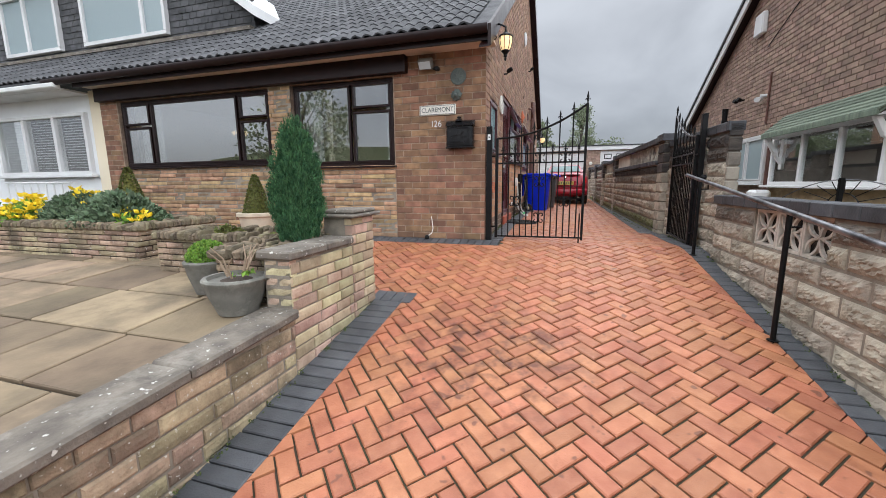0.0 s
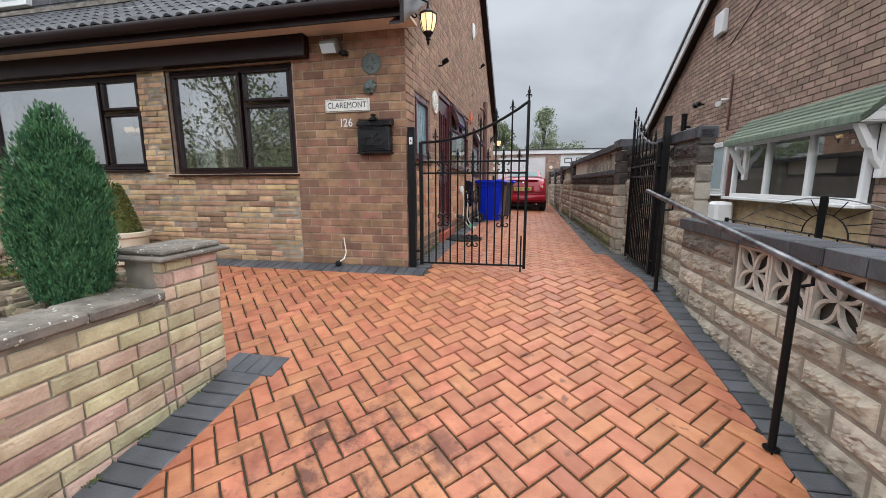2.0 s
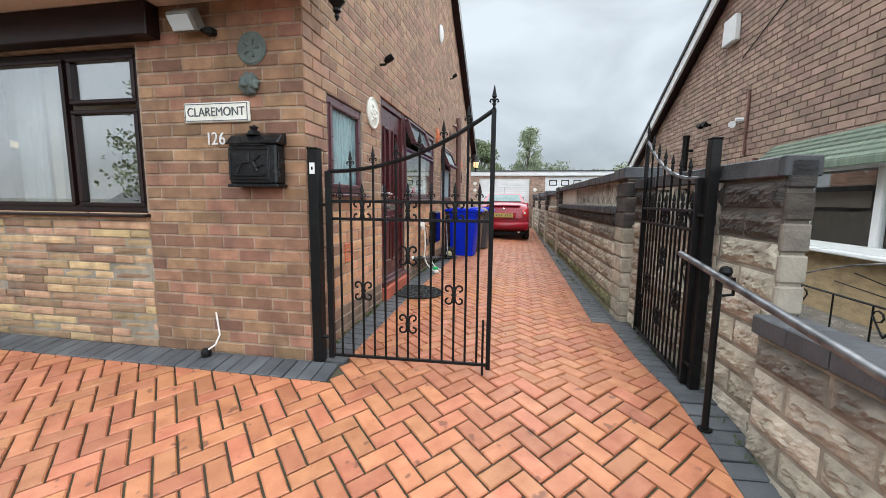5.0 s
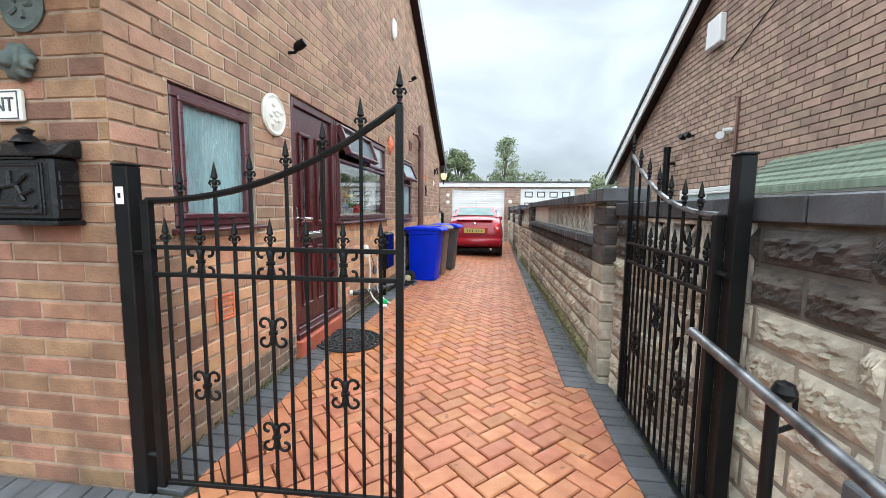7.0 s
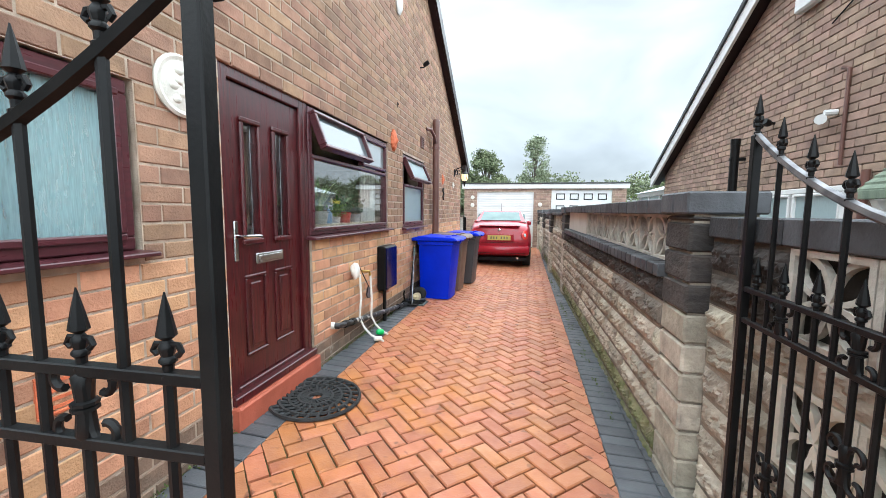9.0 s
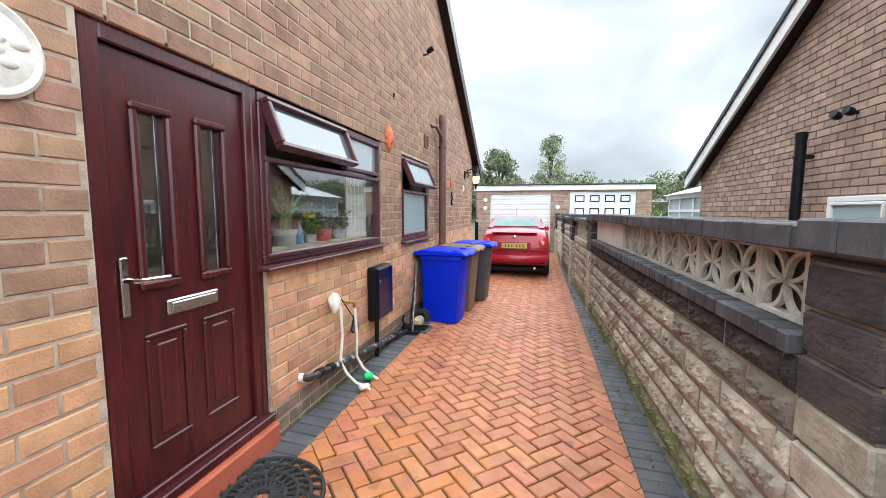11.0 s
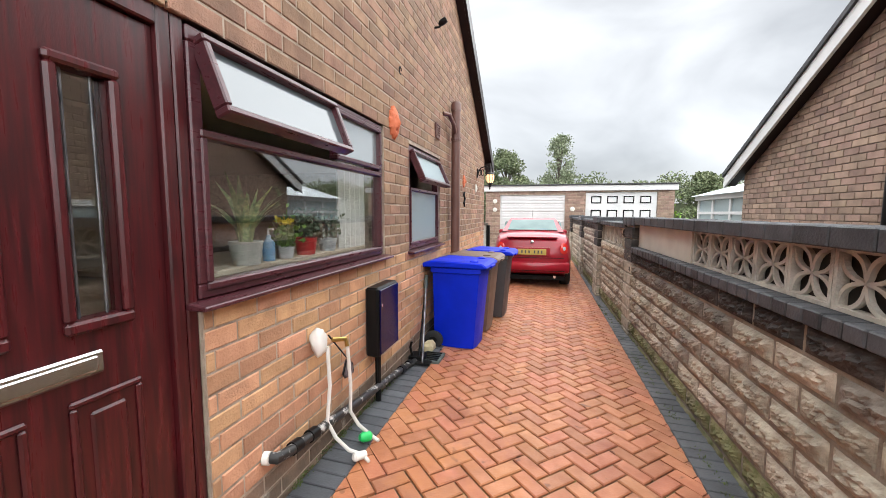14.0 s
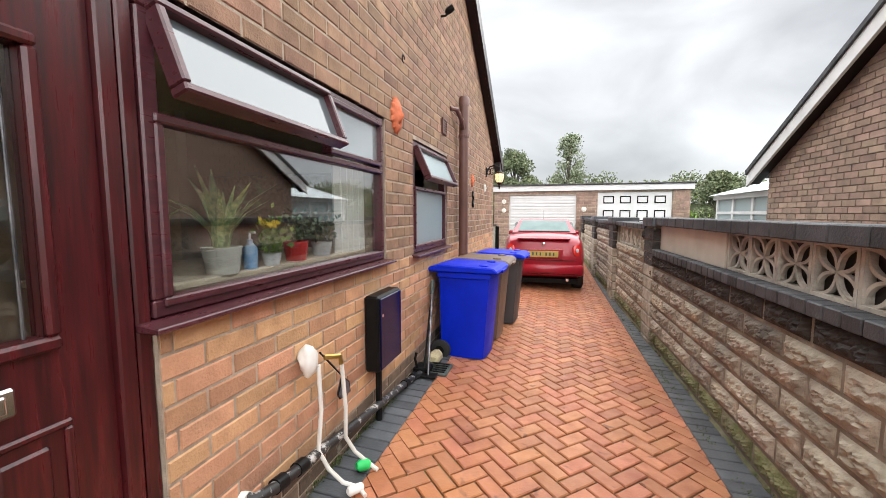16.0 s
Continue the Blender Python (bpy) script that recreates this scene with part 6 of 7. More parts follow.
# ---- car ----
def make_car(m):
    c = thing("parked_car", "small red coupe parked with its rear to the drive", "car", m)
    L, hw = 3.55, 0.74
    # side outline of the body: (length, height, half width)
    bm = bmesh.new()
    secs = [(0.0, 0.36, 0.62, 0.60), (0.02, 0.32, 0.88, 0.655), (0.10, 0.27, 0.965, 0.70), (0.45, 0.22, 1.03, hw), (0.70, 0.20, 1.07, hw), (1.15, 0.18, 1.0, hw), (1.9, 0.18, 0.93, hw), (2.6, 0.18, 0.90, 0.73), (3.2, 0.20, 0.80, 0.70), (3.48, 0.24, 0.66, 0.62), (L, 0.32, 0.55, 0.5)]
    rings = []
    for y, z0, z1, w in secs:
        pts = []
        prof = [(-0.86, 0.0), (-0.97, 0.16), (-1.0, 0.42), (-0.985, 0.62), (-0.94, 0.84), (-0.86, 0.955), (-0.6, 1.0), (0, 1.015), (0.6, 1.0), (0.86, 0.955), (0.94, 0.84), (0.985, 0.62), (1.0, 0.42), (0.97, 0.16), (0.86, 0.0)]
        for px, pz in prof:
            pts.append(bm.verts.new((px * w, y, z0 + (z1 - z0) * pz)))
        rings.append(pts)
    n = len(rings[0])
    for q, w in zip(rings, rings[1:]):
        for k in range(n):
            bm.faces.new((q[k], q[(k + 1) % n], w[(k + 1) % n], w[k]))
    bm.faces.new(rings[0])
    bm.faces.new(rings[-1][::-1])
    part("body", bm, M_RED, c, "", True)
    bm = bmesh.new()
    cab = [(0.60, 1.055, 0.60), (1.10, 1.275, 0.49), (1.30, 1.315, 0.47), (1.75, 1.30, 0.48), (2.35, 0.95, 0.62)]
    lo = [bm.verts.new((s * w, y, z)) for y, z, w in cab for s in (-1, 1)]
    top = [(lo[2 * i], lo[2 * i + 1]) for i in range(5)]
    base = [(bm.verts.new((-0.63, y, 0.90)), bm.verts.new((0.63, y, 0.90))) for y in (0.62, 1.12, 1.30, 1.75, 2.35)]
    for i in range(4):
        bm.faces.new((top[i][0], top[i][1], top[i + 1][1], top[i + 1][0]))
        for s in (0, 1):
            bm.faces.new((top[i][s], top[i + 1][s], base[i + 1][s], base[i][s]))
    part("cabin", bm, M_RED, c, "", False)
    part("rear_window", prism([(-0.49, 0), (0.49, 0), (0.43, 0.49), (-0.43, 0.49)], "z", 0.0, 0.012), M_CARGLASS, c, "tinted rear window").matrix_basis = pose(0, 0.64, 1.078, 23.6, 0, 0)
    for s in (-1, 1):
        part("side_window", prism([(0.95, 1.04), (1.20, 1.22), (1.72, 1.24), (2.20, 0.99)], "x", s * 0.57 - 0.02, s * 0.57 + 0.02), M_CARGLASS, c)
        tl = part("tail_light", lathe([(0.01, -0.03), (0.085, -0.02), (0.085, 0.0), (0.06, 0.012), (0.01, 0.016)], 18), M_REDLENS, c, "round red tail light", True)
        tl.matrix_basis = pose(s * 0.575, -0.002, 0.77, 84, 0, s * 16) @ Matrix.Diagonal((0.85, 1.25, 1, 1))
        part("reverse_lens", lathe([(0.03, 0.012), (0.03, 0.02), (0.004, 0.024)], 12), M_CONS, tl, "", True)
        for y in (0.62, 2.85):
            w = part("wheel", lathe([(0.16, -0.09), (0.27, -0.09), (0.29, -0.06), (0.29, 0.06), (0.27, 0.09), (0.16, 0.09)], 28), M_RUBBER, c, "", True)
            w.matrix_basis = pose(s * 0.64, y, 0.285, 0, 90, 0)
            part("rim", lathe([(0.02, -0.07), (0.17, -0.085), (0.18, -0.07), (0.18, 0.07), (0.17, 0.085), (0.02, 0.07)], 16), M_CHROME, w, "", True)
        part("door_mirror", box(s * 0.72 - 0.06, s * 0.72 + 0.06, 1.98, 2.07, 0.93, 1.04, 0.025), M_RED, c)
    bp = part("bumper", prism([(-0.015, 0.30), (-0.055, 0.36), (-0.055, 0.47), (-0.01, 0.52), (0.12, 0.52), (0.12, 0.30)], "x", -0.68, 0.68, bevel=0.03), M_RED, c, "", True)
    part("reflector_strip", box(-0.60, 0.60, -0.062, -0.05, 0.345, 0.355), M_BLACK, bp)
    part("boot_seam", box(-0.58, 0.58, -0.012, 0.02, 0.585, 0.593), M_BLACK, c)
    part("plate_recess", box(-0.33, 0.33, -0.016, 0.02, 0.615, 0.785, 0.01), M_RED, c)
    pl_ = part("number_plate", box(-0.26, 0.26, -0.030, -0.014, 0.645, 0.755, 0.004), M_YELLOW, c, "yellow rear number plate")
    for x in (-0.2, -0.135, -0.07, 0.03, 0.095, 0.16):
        part("character_bar", box(x + 0.008, x + 0.032, -0.033, -0.029, 0.672, 0.728), M_LETTER, pl_)
    part("badge", lathe([(0.03, 0), (0.03, 0.008), (0.01, 0.012)], 14), M_CHROME, c, "", True).matrix_basis = pose(0, 0.0, 0.885, 84, 0, 0)
    part("spoiler", prism([(0.03, 0.955), (0.16, 0.975), (0.16, 0.985), (0.02, 0.985), (0.005, 0.975)], "x", -0.46, 0.46, bevel=0.006), M_RED, c, "", True)
    part("underside", box(-0.62, 0.62, 0.08, 3.4, 0.16, 0.24), M_BLACK, c)
    part("exhaust", tube([(0.42, -0.04, 0.24), (0.42, 0.25, 0.24)], 0.028, 10), M_CHROME, c, "", True)
    part("aerial", tube([(0.0, 1.20, 1.30), (0.0, 1.05, 1.50)], 0.004, 5), M_BLACK, c)
    return c


make_car(pose(0.035, 13.78, -0.01, 0, 0, 1.5) @ Matrix.Diagonal((1.03, 1.05, 1.02, 1)))

# ---- garage details ----
for x, z in ((-1.38, 1.84), (-1.38, 1.55), (1.13, 1.58)):
    d = thing("wall_plate", "small round pale plate on the garage brick", "plate", pose(x, GY, z, 90, 0, 0), "", "plates on the garage")
    part("disc", lathe([(0.07, 0), (0.075, 0.012), (0.05, 0.02), (0.01, 0.022)], 18), M_PLASTER, d, "", True)
gt = thing("side_gate", "low timber and metal gate beside the garage", "gate")
for k in range(5):
    part("board", box(-1.62 + k * 0.11, -1.52 + k * 0.11, 15.5, 15.53, 0.05, 1.15, 0.004), M_PLASTER, gt)
part("cap_rail", box(-1.66, -1.06, 15.46, 15.58, 1.15, 1.21, 0.008), M_CAP, gt)
part("gate_post", box(-1.09, -1.01, 15.46, 15.54, 0.0, 1.15, 0.004), M_BLACK, gt)

# ---- kitchen window: plants, curtain and worktop ----
tagged(part("worktop", box(XS - 0.75, XS - 0.125, 7.3, 8.85, 1.17, 1.20, 0.006), M_CREAMPOT), "pale kitchen worktop under the window", "worktop")


def potted(x, y, z, r, h, pot_m, leaf_m, style, label):
    p = thing("potted_plant", label, "plant", pose(x, y, z), "", "plants on the window ledge")
    pot = part("pot", lathe([(r * 0.78, 0), (r, h), (r * 0.92, h), (r * 0.88, h * 0.85), (0.01, h * 0.84)], 18), pot_m, p, "", True)
    rng = random.Random(label)
    bm = bmesh.new()
    if style == "blades":
        for k in range(24):
            a, ln, lean = rng.uniform(0, 6.28), rng.uniform(0.18, 0.37), rng.uniform(0.05, 0.8)
            w = rng.uniform(0.013, 0.024)
            pts = [Vector((0.02 * math.cos(a) + lean * ln * t * t * math.cos(a), 0.02 * math.sin(a) + lean * ln * t * t * math.sin(a), h * 0.85 + ln * t * (1 - 0.35 * lean * t))) for t in (0, 0.33, 0.66, 1)]
            side = Vector((-math.sin(a), math.cos(a), 0))
            v = [(bm.verts.new(q - side * w * f), bm.verts.new(q + side * w * f)) for q, f in zip(pts, (0.8, 1.0, 0.8, 0.1))]
            for s, t in zip(v, v[1:]):
                bm.faces.new((s[0], s[1], t[1], t[0]))
    else:
        leaves(bm, 160, lambda g: (Vector((g.gauss(0, r * 0.7), g.gauss(0, r * 0.7), h + abs(g.gauss(0.05, 0.05)))), Vector((0, 0, 1))), 0.035, rng)
    part("foliage", bm, leaf_m, p)
    if style == "flower":
        bm = bmesh.new()
        leaves(bm, 60, lambda g: (Vector((g.gauss(0, 0.02), g.gauss(0, 0.02), h + 0.13 + g.gauss(0, 0.01))), Vector((0, 0, 1))), 0.025, rng)
        part("bloom", bm, M_FLOWER, p, "bright yellow bloom")
    return p


M_SNAKE = mat("variegated_leaf", (0.46, 0.54, 0.24), (0.09, 0.20, 0.07), 0.5, 45, 0, vary=0.4)
M_PALEPOT = mat("pale_pot", (0.55, 0.55, 0.49), (0.48, 0.48, 0.43), 0.6, 8, 0.1, 60)
M_REDPOT = mat("red_pot", (0.60, 0.02, 0.03), (0.5, 0.02, 0.02), 0.3, 5, 0)
M_BOTTLE = mat("blue_bottle", (0.05, 0.25, 0.50), (0.4, 0.5, 0.6), 0.3, 14, 0)
potted(XS - 0.165, 7.65, 1.20, 0.076, 0.11, M_PALEPOT, M_SNAKE, "blades", "variegated snake plant in a grey pot")
potted(XS - 0.155, 7.93, 1.20, 0.045, 0.06, M_WHITE, M_LIME, "flower", "yellow flowering plant in a white pot")
potted(XS - 0.165, 8.13, 1.20, 0.065, 0.10, M_REDPOT, M_GREYGREEN, "bush", "leafy plant in a glossy red pot")
potted(XS - 0.165, 8.37, 1.20, 0.06, 0.08, M_CONS, M_GREYGREEN, "bush", "small leafy plant in a pale glass pot")
potted(XS - 0.32, 7.40, 1.20, 0.06, 0.05, M_BLACK, M_SNAKE, "blades", "trailing striped plant in a dark pot")
bt = thing("soap_bottle", "blue and clear pump soap bottle", "bottle", pose(XS - 0.16, 7.80, 1.20))
part("bottle", lathe([(0.03, 0), (0.032, 0.09), (0.012, 0.115), (0.012, 0.13)], 14), M_BOTTLE, bt, "", True)
part("pump", tube([(0, 0, 0.13), (0, 0, 0.16), (0.03, 0, 0.16)], 0.006, 6), M_WHITE, bt, "", True)


def curtain(name, m, u0, u1, z0, z1, folds):
    bm = bmesh.new()
    n = folds * 6
    rows = [[bm.verts.new((u0 + (u1 - u0) * i / n, 0.022 * math.sin(2 * math.pi * i / 6), z)) for i in range(n + 1)] for z in (z0, z1)]
    for i in range(n):
        bm.faces.new((rows[0][i], rows[0][i + 1], rows[1][i + 1], rows[1][i]))
    root = thing(name, "plain white curtain hanging inside the window", "curtain", m)
    part("cloth", bm, M_CURTAIN, root, "", True)


curtain("curtain", SIDE @ pose(0, 0.145, 0), 8.48, 8.85, 1.2, 2.05, 5)
curtain("curtain", FRONT @ pose(0, 0.34, 0), -7.2, -6.7, 0.9, 2.15, 5)
curtain("curtain", FRONT @ pose(0, 0.34, 0), -2.45, -2.2, 0.9, 2.15, 3)
curtain("curtain", FRONT @ pose(0, 0.34, 0), -3.8, -3.5, 0.9, 2.15, 3)


M_PINK = mat("pink_towel", (0.72, 0.07, 0.16), (0.6, 0.05, 0.12), 0.9, 20, 0.2, 80)
tw = thing("folded_towel", "bright pink towel behind the streaked glass", "towel")
part("fold", box(XS - 0.16, XS - 0.09, 5.30, 5.47, 1.16, 1.42, 0.02), M_PINK, tw)
part("fold", box(XS - 0.17, XS - 0.10, 5.31, 5.46, 1.42, 1.45, 0.012), M_GLOSSWHITE, tw, "white upper fold")
curtain("curtain", SIDE @ pose(0, 0.10, 0), 5.56, 5.83, 1.15, 1.84, 2)


def pendant(x, y, z, label):
    p = thing("pendant_lamp", label, "lamp", pose(x, y, z), "", "lit lamps in the front rooms")
    part("rod", tube([(0, 0, 0.04), (0, 0, 2.3 - z)], 0.006, 6), M_BRASS, p)
    part("hub", lathe([(0.01, -0.05), (0.03, -0.03), (0.035, 0.0), (0.02, 0.03), (0.006, 0.05)], 12), M_BRASS, p, "", True)
    for k in range(5):
        a = 2 * math.pi * k / 5
        arm = part("arm", tube([(0, 0, 0), (0.07 * math.cos(a), 0.07 * math.sin(a), -0.03), (0.12 * math.cos(a), 0.12 * math.sin(a), 0.02)], 0.006, 6), M_BRASS, p)
        part("glass_shade", lathe([(0.012, 0.0), (0.035, 0.03), (0.045, 0.07), (0.03, 0.09)], 12, (0.12 * math.cos(a), 0.12 * math.sin(a), 0.02)), M_LAMPGLASS, arm, "glowing warm glass", True)


pendant(-3.95, 6.6, 1.80, "five-armed brass lamp with warm glowing shades")
pendant(-6.6, 6.9, 1.75, "lit five-armed brass lamp in the wide-windowed room")

# ---- garden plants and pots ----
def conifer(m):
    t = thing("conifer", "dense dark green upright conifer in the raised bed", "shrub", m)
    part("trunk", tube([(0, 0, 0), (0, 0, 0.5)], 0.02, 8, radii=[0.025, 0.012]), M_BARK, t, "", True)
    rng = random.Random(31)
    H, R = 0.88, 0.175
    bm = bmesh.new()

    def spot(g):
        z = g.random() ** 0.85
        r = R * (math.sin(math.pi * min(1, 0.22 + 0.78 * z)) ** 0.75) * (1 + 0.16 * noise.noise(Vector((math.cos(g.random() * 6.28) * 2, z * 7, 3))))
        a = g.uniform(0, 6.283)
        k = g.uniform(0.72, 1.04)
        return Vector((r * k * math.cos(a), r * k * math.sin(a), z * H)), Vector((0.35 * math.cos(a), 0.35 * math.sin(a), 1.3))

    leaves(bm, 30000, spot, 0.027, rng, 0.75, 0.36)
    for k in range(150):
        a, z = rng.uniform(0, 6.28), rng.uniform(0.2, 1.0)
        r = R * (math.sin(math.pi * min(1, 0.22 + 0.78 * z)) ** 0.75)
        c = Vector((r * math.cos(a), r * math.sin(a), z * H))
        leaves(bm, 80, lambda g: (c * 1.0 + Vector((0.018 * math.cos(a) + g.gauss(0, 0.012), 0.018 * math.sin(a) + g.gauss(0, 0.012), g.uniform(0, 0.10))), Vector((0.5 * math.cos(a), 0.5 * math.sin(a), 1.2))), 0.024, rng, 0.6, 0.34)
    part("crown", bm, M_CONIFER, t)
    bm = lathe([(0.08, 0.02), (0.14, 0.2), (0.14, 0.4), (0.10, 0.6), (0.02, 0.8)], 14)
    part("inner_shade", bm, M_CONIFER, t)


conifer(pose(-1.955, 2.53, 0.27))


def topiary(m, label, pot_m, h, r, pr, ph):
    t = thing("topiary_pot", label, "potted shrub", m, "", "topiary in pots")
    part("pot", lathe([(pr * 0.80, 0), (pr * 0.82, ph * 0.09), (pr * 0.76, ph * 0.13), (pr * 0.88, ph * 0.8), (pr, ph * 0.86), (pr, ph * 0.98), (pr * 0.96, ph), (pr * 0.86, ph), (pr * 0.82, ph * 0.9), (0.01, ph * 0.88)], 32), pot_m, t, "", True)
    rng = random.Random(label)
    bm = bmesh.new()

    def spot(g):
        z = g.random() ** 1.3
        rr = r * 0.95 * (1 - z) ** 0.8 + 0.01
        a = g.uniform(0, 6.283)
        return Vector((rr * math.cos(a), rr * math.sin(a), ph - 0.02 + z * h)), Vector((math.cos(a), math.sin(a), 0.6))

    leaves(bm, 2600, spot, 0.028, rng, 0.8)
    part("foliage", bm, M_TOPIARY, t)
    part("inner_cone", lathe([(r * 0.8, ph - 0.03), (r * 0.4, ph + h * 0.5), (0.01, ph + h * 0.88)], 12), M_TOPIARY, t)


topiary(pose(-4.2, 4.56, 0.0), "golden green cone topiary in a cream pot", M_CREAMPOT, 0.54, 0.175, 0.275, 0.35)
topiary(pose(-6.3, 4.3, 0.15), "dark green cone topiary in a dark pot", M_STONEPOT, 0.62, 0.2, 0.23, 0.26)


def stone_pot(m, r, h, label):
    t = thing("garden_pot", label, "plant pot", m, "", "stone pots on the patio")
    bm = lathe([(r * 0.62, 0), (r * 0.66, 0.02), (r * 0.88, h * 0.55), (r * 0.95, h * 0.82), (r * 1.0, h * 0.86), (r * 1.03, h * 0.95), (r * 0.98, h), (r * 0.86, h), (r * 0.82, h * 0.9)], 30)
    for v in bm.verts:
        v.co *= 1 + 0.012 * noise.noise(v.co * 26)
    part("pot_wall", bm, M_STONEPOT, t, "", True)
    part("soil", lathe([(0.01, h * 0.86), (r * 0.84, h * 0.87), (r * 0.5, h * 0.9), (0.005, h * 0.91)], 16), M_SOIL, t)
    return t


pot_a = stone_pot(pose(-1.985, 1.90, patio_z(1.90)), 0.195, 0.235, "weathered grey stone pot with dry stems")
rng = random.Random(77)
for k in range(8):
    a, l_ = rng.uniform(0, 6.28), rng.uniform(0.1, 0.2)
    part("stem", tube([(0.05 * math.cos(a), 0.05 * math.sin(a), 0.23), (0.09 * math.cos(a), 0.09 * math.sin(a), 0.23 + l_ * 0.6), (0.14 * math.cos(a + 0.4), 0.14 * math.sin(a + 0.4), 0.24 + l_)], 0.006, 5, radii=[0.008, 0.006, 0.003]), M_STICK, pot_a)
bm = bmesh.new()
leaves(bm, 40, lambda g: (Vector((0.09 + g.gauss(0, 0.025), g.gauss(0, 0.03), 0.25)), Vector((0, 0, 1))), 0.03, rng)
part("sprout", bm, M_LIME, pot_a)
pot_b = stone_pot(pose(-2.50, 2.17, patio_z(2.13)), 0.165, 0.25, "weathered grey stone pot with lime heather")
bm = bmesh.new()
leaves(bm, 6000, lambda g: (Vector((0, 0, 0.24)) + Vector((g.gauss(0, 1), g.gauss(0, 1), abs(g.gauss(0, 1)))).normalized() * g.uniform(0.11, 0.15), Vector((0, 0, 1))), 0.016, rng, 0.9, 0.8)
part("heather", bm, M_LIME, pot_b, "bright lime green heather")


def bed_plant(x, y, z, rx, rz, leaf_m, count, size, label, bloom=0, seed=1):
    t = thing("bed_plant", label, "plant", pose(x, y, z), "", "plants in the raised bed")
    rng = random.Random(seed)
    bm = bmesh.new()

    def spot(g):
        a, k = g.uniform(0, 6.28), math.sqrt(g.random())
        hgt = rz * (1 - k * k) * g.uniform(0.5, 1.1)
        return Vector((rx * k * math.cos(a), rx * 0.7 * k * math.sin(a), hgt)), Vector((math.cos(a) * k, math.sin(a) * k, 0.8))

    leaves(bm, count, spot, size, rng, 0.7)
    part("foliage", bm, leaf_m, t)
    if bloom:
        bm = bmesh.new()
        for _ in range(bloom):
            p, _o = spot(rng)
            for i in range(14):
                a = rng.uniform(0, 6.28)
                leaves(bm, 1, lambda g: (p + Vector((0.02 * math.cos(a), 0.02 * math.sin(a), 0.07)), Vector((math.cos(a), math.sin(a), 0.8))), 0.06, rng, 0.3)
        tagged(part("bloom_mass", bm, M_FLOWER, t), "bright yellow flowers", "", "", "stuff")
    return t


bed_plant(-4.75, 3.1, 0.3, 0.55, 0.34, M_GREYGREEN, 3600, 0.065, "grey-green leafy clump filling the raised bed", 0, 3)
bed_plant(-5.5, 3.15, 0.3, 0.5, 0.33, M_GREYGREEN, 3000, 0.065, "grey-green clump with scattered yellow flowers", 22, 4)
bed_plant(-6.1, 3.0, 0.3, 0.4, 0.24, M_LIME, 500, 0.07, "low clump of bright yellow flowers", 60, 5)
bed_plant(-4.35, 2.95, 0.3, 0.25, 0.14, M_LIME, 250, 0.05, "small yellow-green edging plant", 8, 6)
bed_plant(-7.3, 3.1, 0.28, 0.35, 0.24, M_LIME, 500, 0.08, "small green shrub at the bed's edge", 0, 7)
bed_plant(-8.6, 3.1, 0.28, 0.5, 0.4, M_GREYGREEN, 700, 0.12, "strappy green plant in the bed", 0, 8)
bed_plant(-2.9, 2.75, 0.25, 0.22, 0.12, M_TOPIARY, 400, 0.035, "low brown-green heather in the bed", 0, 9)
bed_plant(-2.3, 2.75, 0.25, 0.18, 0.08, M_TOPIARY, 200, 0.035, "low heather in the bed", 0, 10)

lf = thing("garden_railing", "low white painted metal railing by the white house", "railing")
for k in range(9):
    part("bar", tube([(-9.3 + k * 0.2, 4.35, 0.0), (-9.3 + k * 0.2, 4.35, 0.80)], 0.012, 6), M_WHITE, lf)
for z in (0.12, 0.80):
    part("rail", tube([(-9.35, 4.35, z), (-7.65, 4.35, z)], 0.014, 6), M_WHITE, lf)

# ---- neighbour's side: canopy, bay window, fittings ----
bay = thing("bay_window", "white framed three-pane window below a green canopy", "window", None, "structure")
BX = 3.53
BFR = facing((BX, 0, 0), -90)
part("stone_panel", box(NX - 0.025, NX + 0.004, 5.82, 8.62, -0.1, 0.62), M_BUFF, bay, "buff stone panel below the window")
bw = part("window_frame", bars([(-8.56, -5.86, 0.655, 0.715), (-8.56, -5.86, 1.44, 1.50), (-8.56, -8.50, 0.715, 1.44), (-7.645, -7.575, 0.715, 1.44), (-6.755, -6.685, 0.715, 1.44), (-5.92, -5.86, 0.715, 1.44)], 0.0, 0.07), M_GLOSSWHITE, bay)
bw.matrix_basis = BFR
part("sill", box(BX - 0.09, BX + 0.07, 5.80, 8.64, 0.615, 0.655, 0.008), M_GLOSSWHITE, bay)
for a, b in ((-8.50, -7.645), (-7.575, -6.755), (-6.685, -5.92)):
    pane = part("pane", box(a, b, 0.03, 0.036, 0.715, 1.44), M_GLASS, bw)
    pane.visible_shadow = False
# No room here: a dark sheet close behind the panes gives its shade.
part("room_shade_sheet", box(NX - 0.022, NX + 0.006, 5.86, 8.56, 0.65, 1.5), M_DARK, bay, "dark sheet for the unlit room behind the glass")
canopy = thing("door_canopy", "green mossy tiled canopy with white gable end", "canopy")
CY0, CY1 = 5.65, 8.36
part("slope", prism([(3.30, 1.50), (3.628, 1.82), (3.628, 1.75), (3.30, 1.46)], "y", CY0, CY1), M_AWN, canopy)
for k in range(6):
    x0, z0 = 3.28 + k * 0.056, 1.505 + k * 0.0538
    part("tile_course", prism([(x0, z0), (x0 + 0.064, z0 + 0.05), (x0 + 0.064, z0 + 0.062), (x0, z0 + 0.022)], "y", CY0 - 0.03, CY1 + 0.03), M_AWN, canopy)
